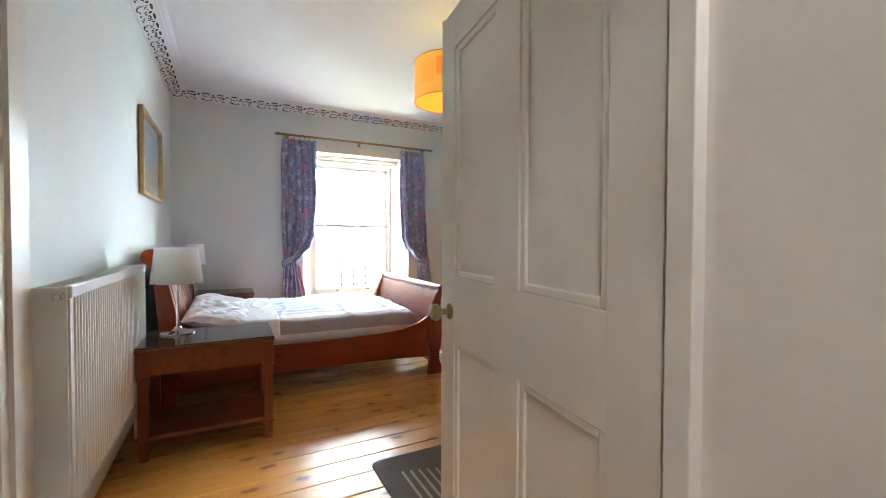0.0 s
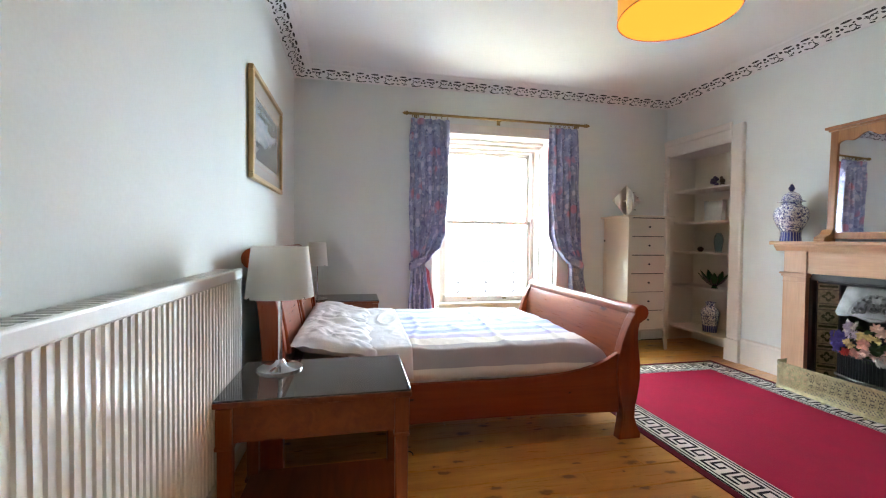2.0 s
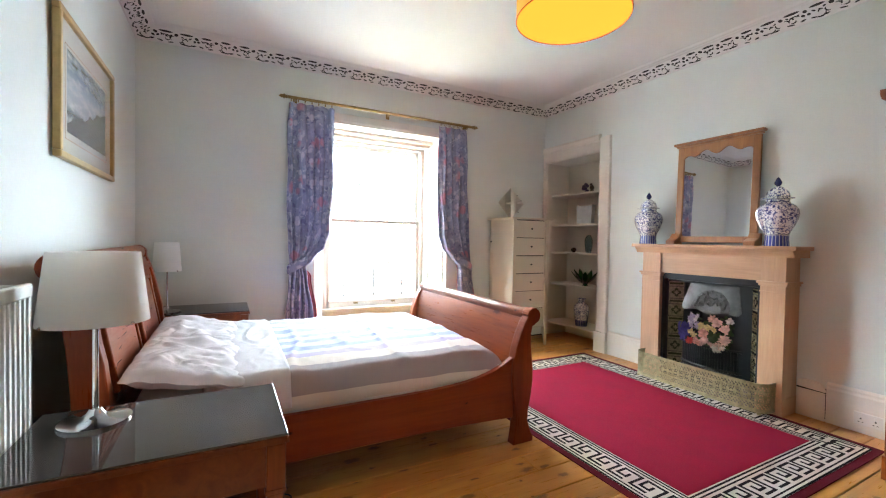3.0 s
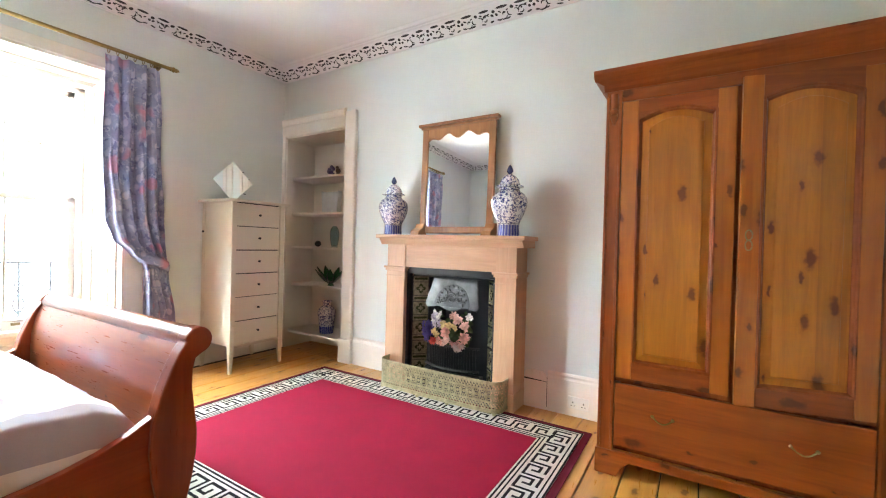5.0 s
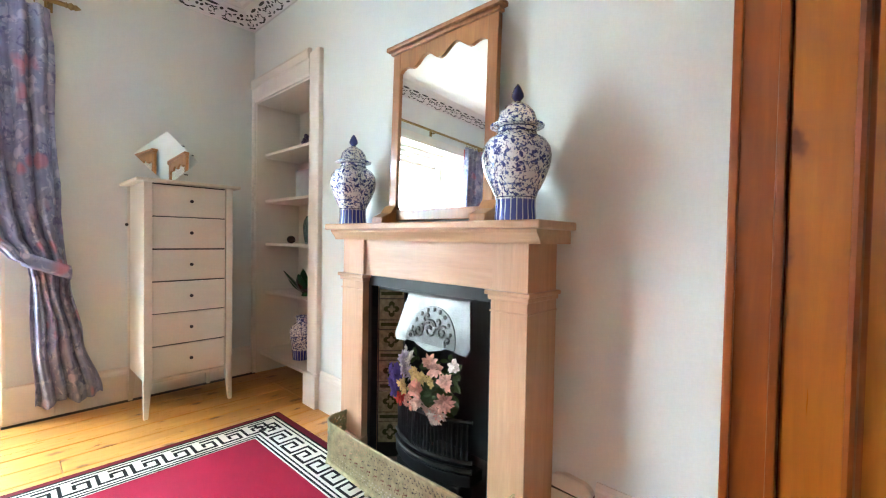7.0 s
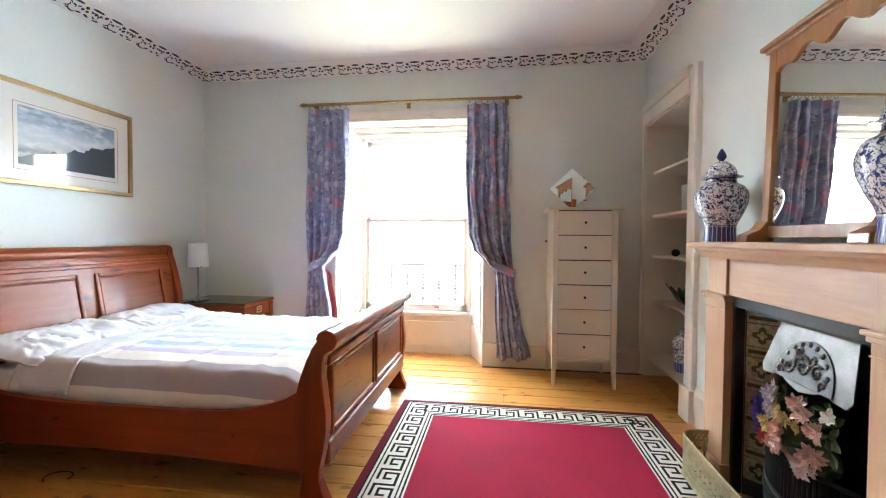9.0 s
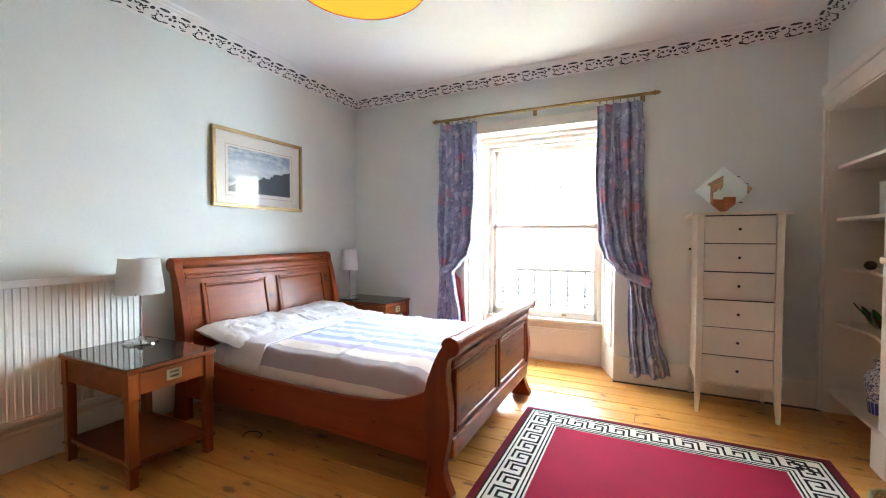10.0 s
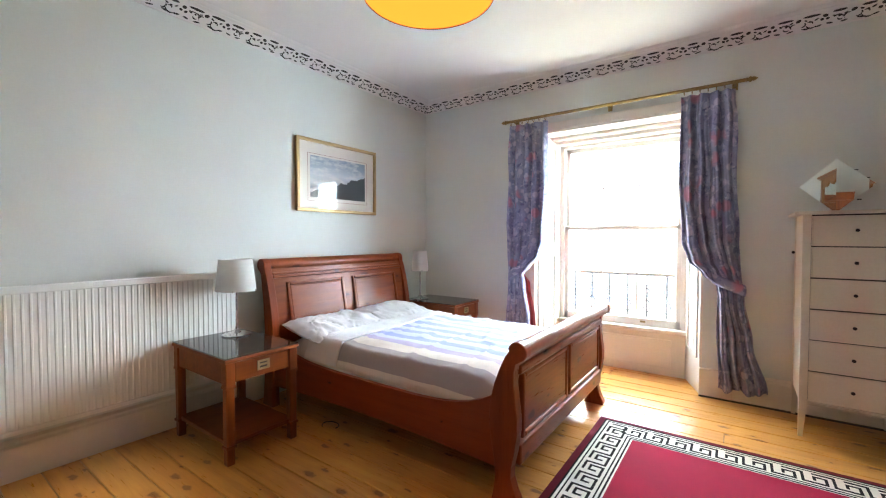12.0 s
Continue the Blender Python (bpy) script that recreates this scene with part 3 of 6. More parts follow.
setting("backdrop_sky", boxes((-9, 13, 17.0, 17.05, 1.7, 12)), SKYGLOW, "blank bright overcast sky beyond the street", "sky")

# ---------- doors ----------
def panel_door(name, x, y, turn, width, label, knob_side):
    """A four-panel door; local x runs from the hinge, the seen face is y = 0 and looks to -y."""
    d = thing(name, x, y, 0.008, label, "door", turn=turn)
    d["kind"] = "structure"
    H, T = 2.03, 0.04
    s, mid = 0.115, 0.115
    w2 = (width - 2 * s - mid) / 2
    a0, a1, b0, b1 = s, s + w2, s + w2 + mid, width - s
    part("leaf", boxes((0, s, 0, T, 0, H), (width - s, width, 0, T, 0, H), (a1, b0, 0, T, 0.2, 0.925), (a1, b0, 0, T, 1.14, 1.9), (s, width - s, 0, T, 1.90, H), (s, width - s, 0, T, 0.925, 1.14), (s, width - s, 0, T, 0, 0.2), bev=0.0015), DOORPAINT, d)
    for p, q in ((a0, a1), (b0, b1)):
        for z0, z1 in ((1.14, 1.90), (0.2, 0.925)):
            part("panel", boxes((p - 0.005, q + 0.005, 0.014, T - 0.014, z0 - 0.005, z1 + 0.005)), DOORPAINT, d)
            for u0, u1 in ((0.004, 0.016), (T - 0.016, T - 0.004)):
                part("moulding", boxes((p, p + 0.022, u0, u1, z0, z1), (q - 0.022, q, u0, u1, z0, z1), (p + 0.022, q - 0.022, u0, u1, z0, z0 + 0.022), (p + 0.022, q - 0.022, u0, u1, z1 - 0.022, z1), bev=0.005), DOORPAINT, d)
    kx = width - 0.085 if knob_side else 0.06
    for side in (-1, 1):
        base = 0 if side < 0 else T
        k = lathe([(0.0, 0.0), (0.027, 0.0), (0.027, 0.006), (0.011, 0.012), (0.010, 0.03), (0.02, 0.036), (0.028, 0.048), (0.029, 0.058), (0.022, 0.068), (0, 0.071)], 24)
        part("knob", moved(k, Matrix.Translation((kx, base, 1.02)) @ Matrix.Rotation(radians(90 if side < 0 else -90), 4, "X")), BRASS, d, "round worn brass door knob", True)
    part("latch_plate", boxes((width, width + 0.002, 0.008, 0.032, 0.96, 1.09)), BRASS, d)
    for z in (0.25, 1.75):
        part("hinge", moved(lathe([(0, 0), (0.007, 0), (0.007, 0.09), (0, 0.09)], 10), Matrix.Translation((-0.004, -0.004, z))), OLDBRASS, d)
    return d


panel_door("door_1", 0.752, 0.565, 83.4, 0.935, "open cream painted four-panel bedroom door with brass knob", True)
panel_door("door_2", -0.535, SIDE_Y1 - 0.005, -90.0, 0.81, "closed cream painted four-panel side door in the wall", True)


def surround(name, axis, face, side, a, b, top, depth, label, w=0.20):
    """Moulded architrave on a wall face round an opening, with the lining through the wall."""
    prof = [(0, 0.0), (0, 0.012), (0.02, 0.02), (0.05, 0.02), (0.055, 0.03), (0.10, 0.03), (0.105, 0.04), (0.15, 0.04), (0.155, 0.052), (w - 0.02, 0.052), (w, 0.04), (w, 0)]
    to = (lambda u, t: (face + side * t, u)) if axis == "y" else (lambda u, t: (u, face + side * t))
    bms = [prism([to(a - u, t) for u, t in prof], "z", 0, top + w), prism([to(b + u, t) for u, t in prof], "z", 0, top + w)]
    bms.append(prism([(face + side * t, top + u) for u, t in prof], axis if axis == "x" else "y", a, b) if axis == "y" else prism([(face + side * t, top + u) for u, t in prof], "x", a, b))
    lo, hi = sorted((face - side * 0.001, face - side * depth))
    for u0, u1 in ((a - 0.004, a + 0.012), (b - 0.012, b + 0.004)):
        bms.append(boxes((lo, hi, u0, u1, 0, top) if axis == "y" else (u0, u1, lo, hi, 0, top)))
    bms.append(boxes((lo, hi, a, b, top - 0.012, top + 0.004) if axis == "y" else (a, b, lo, hi, top - 0.012, top + 0.004)))
    return setting(name, joined(*bms), DOORPAINT, label, "door frame")


surround("door_frame_side", "y", XW, 1, SIDE_Y0, SIDE_Y1 + 0.0, DOOR_H, 0.14, "cream painted deeply moulded door surround", 0.30)
surround("door_frame_hall", "x", YS, 1, DOOR_X0, DOOR_X1, DOOR_H, 0.27, "cream painted moulded door surround and lining", 0.10)
setting("door_jamb", boxes((0.704, 0.75, 0.52, 0.562, 0, DOOR_H), bev=0.003), DOORPAINT, "cream painted door stop on the hinge side", "door frame")

# ---------- press alcove ----------
alc = setting("alcove_press", boxes((XE + 0.388, XE + 0.402, ALC_Y0, ALC_Y1, 0, ALC_TOP)), CREAM, "open shelved press alcove with cream painted lining", "alcove")
part("side_lining", boxes((XE - 0.004, XE + 0.388, ALC_Y0 - 0.002, ALC_Y0 + 0.012, 0, ALC_TOP)), CREAM, alc)
part("side_lining", boxes((XE - 0.004, XE + 0.388, ALC_Y1 - 0.012, ALC_Y1 + 0.002, 0, ALC_TOP)), CREAM, alc)
part("head_lining", boxes((XE - 0.004, XE + 0.388, ALC_Y0 + 0.012, ALC_Y1 - 0.012, ALC_TOP - 0.012, ALC_TOP + 0.002)), CREAM, alc)
prof = [(0, 0), (0, 0.018), (0.015, 0.024), (0.09, 0.024), (0.095, 0.034), (0.135, 0.038), (0.15, 0.03), (0.155, 0)]
part("architrave_upright", prism([(XE - t, ALC_Y0 - u) for u, t in prof], "z", 0.22, ALC_TOP + 0.155), TRIM, alc)
part("architrave_upright", boxes((XE - 0.024, XE, ALC_Y1, YN - 0.001, 0, ALC_TOP + 0.155), bev=0.004), TRIM, alc)
part("architrave_head", prism([(XE - t * 0.97, ALC_TOP + u * 1.3) for u, t in prof], "y", ALC_Y0, YN - 0.002), TRIM, alc)
part("plinth_block", boxes((XE - 0.052, XE, ALC_Y0 - 0.165, ALC_Y0 - 0.0, 0, 0.235), bev=0.006), TRIM, alc)
for z, bow in ((0.205, 0.0), (0.72, 0.035), (1.135, 0.03), (1.505, 0.0), (1.895, 0.0)):
    fr = XE + (0.0 if z < 0.5 else 0.03)
    pts = [(XE + 0.388, ALC_Y0 + 0.012), (XE + 0.388, ALC_Y1 - 0.012)] + [(fr + bow * (1 - math.cos(2 * math.pi * k / 10)) / 1.0 + (0.05 if k == 0 else 0), ALC_Y1 - 0.012 - (ALC_Y1 - ALC_Y0 - 0.024) * k / 10) for k in range(11)]
    part("shelf", prism(pts, "z", z - 0.022, z, 0.002), CREAM, alc)

# ---------- floor boards ----------
def floor_boards():
    base = setting("floor", boxes((XW - 0.3, XE + 0.45, YS - 0.3, SY + 0.05, -0.06, -0.024), (-1.4, 2.3, -1.6, YS - 0.3, -0.06, -0.024)), SUBFLOOR, "varnished honey-coloured pine floorboards with knots and dark gaps", "floor")
    rnd = random.Random(5)
    y, w = YS - 0.26, 0.172
    while y < SY:
        y1 = min(y + w - 0.0065, SY - 0.001)
        x0, x1 = (XW, XE) if y < YN - 0.1 else (WIN_X0, WIN_X1)
        if y1 > YN and y < YN:
            x0, x1 = WIN_X0, WIN_X1
        cuts = [x0] + ([x0 + rnd.uniform(0.25, 0.75) * (x1 - x0)] if rnd.random() < 0.55 else []) + [x1]
        for c0, c1 in zip(cuts, cuts[1:]):
            bm = bmesh.new()
            box(bm, c0 + 0.0015, c1 - 0.0015, y, y1, -0.024, rnd.uniform(-0.0015, 0.0))
            top = [e for e in bm.edges if min(v.co.z for v in e.verts) > -0.01]
            bmesh.ops.bevel(bm, geom=top, offset=0.003, segments=1, affect="EDGES")
            part("floorboard", bm, FLOOR, base)
        y += w
    part("hall_boards", boxes((-1.3, 2.2, -1.5, YS - 0.262, -0.024, -0.001)), FLOOR, base)
    part("alcove_floor", boxes((XE, XE + 0.4, ALC_Y0, ALC_Y1, -0.024, -0.001)), FLOOR, base)


floor_boards()


def wpart(name, bm, material, parent, label="", smooth=False):
    """As part(), from a bmesh in room axes."""
    m, p = Matrix.Identity(4), parent
    while p:
        m, p = p.matrix_basis @ m, p.parent
    return part(name, moved(bm, m.inverted()), material, parent, label, smooth)


# ---------- sleigh bed ----------
def ribbon(line, t):
    """A closed outline of a bent board of thickness t about a centre line."""
    out_a, out_b = [], []
    for i, p in enumerate(line):
        a, b = Vector(line[max(0, i - 1)]), Vector(line[min(len(line) - 1, i + 1)])
        d = (b - a).normalized()
        n = Vector((-d.y, d.x)) * t / 2
        out_a.append(tuple(Vector(p) + n))
        out_b.append(tuple(Vector(p) - n))
    return out_a + out_b[::-1]


def sleigh_bed():
    BY0, BY1 = 3.665, 5.325
    bed = thing("sleigh_bed", 0.85, 4.5, 0, "red-brown stained pine double sleigh bed with panelled ends", "bed")
    # foot end: S-shaped cheeks, bent board, panels, top roll
    inner = [(1.80, 0.0), (1.812, 0.06), (1.822, 0.14), (1.815, 0.22), (1.795, 0.32), (1.785, 0.42), (1.79, 0.52), (1.815, 0.62), (1.845, 0.70), (1.875, 0.765), (1.90, 0.80)]
    scroll = arc(1.945, 0.800, 0.052, 168, -75, 14)
    outer = [(1.935, 0.735), (1.925, 0.69), (1.925, 0.62), (1.935, 0.54), (1.945, 0.46), (1.945, 0.38), (1.93, 0.28), (1.912, 0.20), (1.91, 0.14), (1.93, 0.08), (1.955, 0.03), (1.955, 0.0)]
    cheek = inner + scroll + outer
    for y0, y1 in ((BY0, BY0 + 0.065), (BY1 - 0.065, BY1)):
        wpart("foot_post", prism(cheek, "y", y0, y1, 0.006), BEDZ, bed, "S-curved red-brown post with a rolled top")
    mid = [(1.868, 0.20), (1.87, 0.32), (1.875, 0.42), (1.875, 0.52), (1.878, 0.62), (1.892, 0.70), (1.915, 0.76), (1.93, 0.79)]
    board = wpart("footboard", prism(ribbon(mid, 0.045), "y", BY0 + 0.065, BY1 - 0.065), BEDX, bed, "curved footboard with two fielded panels", True)
    roll = [(1.945 + 0.046 * math.cos(t), 0.80 + 0.046 * math.sin(t)) for t in [2 * math.pi * k / 20 for k in range(20)]]
    wpart("foot_roll", prism(roll, "y", BY0 + 0.06, BY1 - 0.06), BEDX, bed, "", True)
    wpart("foot_rail", boxes((1.885, 1.938, BY0 + 0.065, BY1 - 0.065, 0.665, 0.715), (1.885, 1.938, BY0 + 0.065, BY1 - 0.065, 0.19, 0.30), bev=0.012), BEDX, bed)
    yc = (BY0 + BY1) / 2
    for p, q in ((BY0 + 0.14, yc - 0.05), (yc + 0.05, BY1 - 0.14)):
        wpart("foot_panel", joined(boxes((1.888, 1.926, p, q, 0.345, 0.635), bev=0.012), boxes((1.885, 1.934, p - 0.03, p, 0.315, 0.66), (1.885, 1.934, q, q + 0.03, 0.315, 0.66), (1.885, 1.934, p, q, 0.635, 0.66), (1.885, 1.934, p, q, 0.315, 0.345), bev=0.010)), BEDX, board)
    # head end
    HY0, HY1 = BY0 - 0.0, BY1 + 0.04
    HS = 1.055
    hin = [(-0.20, 0.0), (-0.205, 0.08), (-0.20, 0.25), (-0.185, 0.40), (-0.185, 0.55), (-0.205, 0.72), (-0.24, 0.88), (-0.275, 1.0), (-0.30, 1.06)]
    hin = [(x, z * HS) for x, z in hin]
    hscroll = arc(-0.355, 1.085 * HS, 0.055, 15, 250, 14)
    hout = [(-0.36, 1.02), (-0.345, 0.94), (-0.325, 0.80), (-0.31, 0.62), (-0.305, 0.45), (-0.315, 0.25), (-0.33, 0.10), (-0.345, 0.0)]
    hout = [(x, z * HS) for x, z in hout]
    for y0, y1 in ((HY0, HY0 + 0.065), (HY1 - 0.065, HY1)):
        wpart("head_post", prism(hin + hscroll + hout, "y", y0, y1, 0.006), BEDZ, bed, "curved red-brown headboard post")
    hmid = [(-0.25, 0.25), (-0.245, 0.5), (-0.262, 0.75), (-0.29, 0.97), (-0.325, 1.11)]
    hb = wpart("headboard", prism(ribbon(hmid, 0.045), "y", HY0 + 0.065, HY1 - 0.065), BEDX, bed, "curved headboard with two fielded panels", True)
    hroll = [(-0.355 + 0.05 * math.cos(t), 1.087 * HS + 0.05 * math.sin(t)) for t in [2 * math.pi * k / 20 for k in range(20)]]
    wpart("head_roll", prism(hroll, "y", HY0 + 0.06, HY1 - 0.06), BEDX, bed, "", True)
    lean = Matrix.Translation((-0.266, 0, 0.80)) @ Matrix.Rotation(radians(-10.5), 4, "Y")
    hc = (HY0 + HY1) / 2
    wpart("head_rail", moved(boxes((0.015, 0.04, HY0 + 0.065, HY1 - 0.065, 0.235, 0.262), (0.018, 0.034, HY0 + 0.065, HY1 - 0.065, 0.262, 0.285), bev=0.006), lean), BEDX, bed)
    for p, q in ((HY0 + 0.18, hc - 0.055), (hc + 0.055, HY1 - 0.18)):
        wpart("head_panel", moved(joined(boxes((0.016, 0.034, p + 0.03, q - 0.03, -0.19, 0.165), bev=0.01), boxes((0.016, 0.042, p, p + 0.028, -0.22, 0.195), (0.016, 0.042, q - 0.028, q, -0.22, 0.195), (0.016, 0.042, p + 0.028, q - 0.028, 0.167, 0.195), (0.016, 0.042, p + 0.028, q - 0.028, -0.22, -0.192), bev=0.008)), lean), BEDX, hb)
    # side rails with swept ends
    n = 24
    for y0, y1 in ((BY0 + 0.02, BY0 + 0.055), (BY1 - 0.055, BY1 - 0.02)):
        top, bot = [], []
        for k in range(n + 1):
            u = k / n
            x = -0.2 + 2.01 * u
            e = abs(2 * u - 1)
            top.append((x, 0.425 + 0.13 * e ** 5 + (0.03 * e ** 3 if u < 0.5 else 0)))
            bot.append((x, 0.19 + 0.03 * (1 - e * e) - 0.02))
        wpart("side_rail", prism(top + bot[::-1], "y", y0, y1, 0.004), BEDR, bed, "long red-brown bed rail with swept top")
    wpart("slats", boxes((-0.2, 1.82, BY0 + 0.055, BY1 - 0.055, 0.24, 0.27)), BEDR, bed)
    return BY0, BY1


BY0, BY1 = sleigh_bed()

# bedding
def soft_box(x0, x1, y0, y1, z0, z1, r, amp, seed, nx=40, ny=36, power=6.0):
    """A cushion-like body: top and bottom sheets that meet in a rounded rim, with creases."""
    bm = bmesh.new()
    sheets = []
    for side in (1, -1):
        rows = []
        for i in range(nx + 1):
            row = []
            for j in range(ny + 1):
                u, v = 2 * i / nx - 1, 2 * j / ny - 1
                h = max(0.0, (1 - abs(u) ** power) * (1 - abs(v) ** power)) ** 0.5
                x, y = (x0 + x1) / 2 + (x1 - x0) / 2 * u, (y0 + y1) / 2 + (y1 - y0) / 2 * v
                w = amp * (noise.noise(Vector((x * 5 + seed, y * 5, 0.3))) + 0.6 * noise.noise(Vector((x * 11, y * 11 + seed, 1.3))) + 0.7 * abs(noise.noise(Vector((x * 3.1 + y * 6, y * 2.0 - x * 4, seed)))))
                z = (z0 + z1) / 2 + side * ((z1 - z0) / 2 * h) + (w * h if side > 0 else 0)
                row.append(bm.verts.new((x, y, z)))
            rows.append(row)
        for i in range(nx):
            for j in range(ny):
                q = (rows[i][j], rows[i + 1][j], rows[i + 1][j + 1], rows[i][j + 1])
                bm.faces.new(q if side > 0 else q[::-1])
    bmesh.ops.remove_doubles(bm, verts=bm.verts[:], dist=1e-4)
    return bm


tagged(part("mattress", soft_box(-0.19, 1.80, BY0 + 0.06, BY1 - 0.06, 0.272, 0.56, 0.05, 0.003, 2.0, 44, 40, 14.0), SHEET, None, "", True), "thick mattress under a creased white fitted sheet in the bed", "mattress")


def stripes():
    """Woven stripes along the length of the bed: taupe, cream, lilac, then blue on pale blue."""
    m, nt, bs = node_mat("striped_cotton_duvet")
    tc = nt.nodes.new("ShaderNodeTexCoord")
    sep = nt.nodes.new("ShaderNodeSeparateXYZ")
    nt.links.new(tc.outputs["Object"], sep.inputs[0])
    mr = add(nt, "ShaderNodeMapRange", From_Min=3.60, From_Max=5.40)
    nt.links.new(sep.outputs["Y"], mr.inputs[0])
    pale, blue, lilac, cream, taupe = (0.56, 0.60, 0.80), (0.32, 0.38, 0.68), (0.44, 0.39, 0.58), (0.68, 0.62, 0.56), (0.36, 0.32, 0.33)
    stops = [(0.0, cream), (0.075, taupe), (0.15, cream), (0.215, lilac), (0.26, pale)]
    y, k = 0.30, 0
    while y < 0.93 and len(stops) < 30:
        stops.append((y, blue if k % 2 == 0 else pale))
        y += 0.042
        k += 1
    n = nt.nodes.new("ShaderNodeValToRGB")
    n.color_ramp.interpolation = "CONSTANT"
    while len(n.color_ramp.elements) < len(stops):
        n.color_ramp.elements.new(0.99)
    for e, (p, c) in zip(n.color_ramp.elements, stops):
        e.position, e.color = p, (*c, 1)
    nt.links.new(mr.outputs[0], n.inputs[0])
    col = n.outputs[0]
    weave = noise_tex(nt, coords(nt), 420, 2)
    col = mixed(nt, 0.12, col, weave, "OVERLAY")
    nt.links.new(col, bs.inputs["Base Color"])
    bs.inputs["Roughness"].default_value = 0.9
    bs.inputs["Sheen Weight"].default_value = 0.15
    bump(nt, bs, weave, 0.15, 0.002)
    return m


def duvet():
    def sheet(xa, xb, nx, lift, reach):
        """The draped cloth from xa to xb along the bed, falling over both sides."""
        bm = bmesh.new()
        ny = 96
        rows = []
        for i in range(nx + 1):
            x = xa + (xb - xa) * i / nx
            row = []
            for j in range(ny + 1):
                v = 2 * j / ny - 1
                over = max(0.0, abs(v) - 0.88) / 0.12
                y = (BY0 + BY1) / 2 + (BY1 - BY0) / 2 * (0.955 + reach) * (v if over == 0 else math.copysign(0.88 + 0.12 * min(1, over * 0.8), v))
                z = 0.618 + lift - 0.15 * over ** 1.5 - 0.035 * (abs(v) ** 4)
                if x > 1.62:
                    z -= 0.10 * ((x - 1.62) / 0.165) ** 2
                if x < 0.2:
                    z -= 0.02
                fold = noise.noise(Vector((x * 2.2, y * 7.0, 0.7))) * 0.010 + noise.noise(Vector((x * 6.0, y * 5.0, 2.7))) * 0.006
                crease = max(0.0, 0.12 - abs(noise.noise(Vector((x * 4.0 + 1.5, y * 1.6, 5.0))))) * 0.09
                fine = max(0.0, 0.07 - abs(noise.noise(Vector((x * 9.0, y * 6.0 + 3.0 * x, 8.0))))) * 0.05
                row.append(bm.verts.new((x, y, z + fold + (crease + fine) * (1 - over))))
            rows.append(row)
        for i in range(nx):
            for j in range(ny):
                bm.faces.new((rows[i][j], rows[i + 1][j], rows[i + 1][j + 1], rows[i][j + 1]))
        return bm
    ob = part("duvet", sheet(0.12, 1.785, 110, 0.0, 0.0), stripes(), None, "", True)
    turned = part("turned_down_end", sheet(0.13, 0.50, 30, 0.016, 0.004), LINEN, ob, "plain white turned-down end", True)
    for o, t in ((ob, 0.03), (turned, 0.012)):
        m = o.modifiers.new("thickness", "SOLIDIFY")
        m.thickness, m.offset = t, -1
    return tagged(ob, "flat duvet with blue, lilac and taupe stripes spread on the bed", "duvet")


duvet()
for k, (y0, y1) in enumerate(((BY0 + 0.07, 4.52), (4.46, BY1 - 0.10))):
    bm = soft_box(-0.24, 0.24, y0, y1, -0.02, 0.102, 0.06, 0.028, 3.0 + 5 * k, 60, 60, 3.0)
    for v in bm.verts:
        e = min(1.0, max(abs(v.co.x) / 0.24, abs(v.co.y - (y0 + y1) / 2) / ((y1 - y0) / 2)))
        c = Vector((v.co.x * 9, v.co.y * 16, 3.0 * k))
        crease = abs(noise.noise(c + 2.0 * noise.noise_vector(c * 0.35))) - 0.22
        v.co.z += crease * (0.012 + 0.012 * e) + 0.004 * math.sin(v.co.y * 95 + 6 * v.co.x) * max(0.0, e - 0.7) / 0.3
    ob = part("pillow", moved(bm, Matrix.Translation((0.05, 0, 0.585)) @ Matrix.Rotation(radians(9), 4, "Y")), LINEN, None, "", True)
    tagged(ob, "crumpled white cotton pillow lying against the headboard", "pillow", "pillows on the bed")


# ---------- nightstands and lamps ----------
HANDLE = surface("pale_worn_brass", (0.46, 0.39, 0.24), 0.3, 0.15, 20, 90, 0.05, metal=0.6)


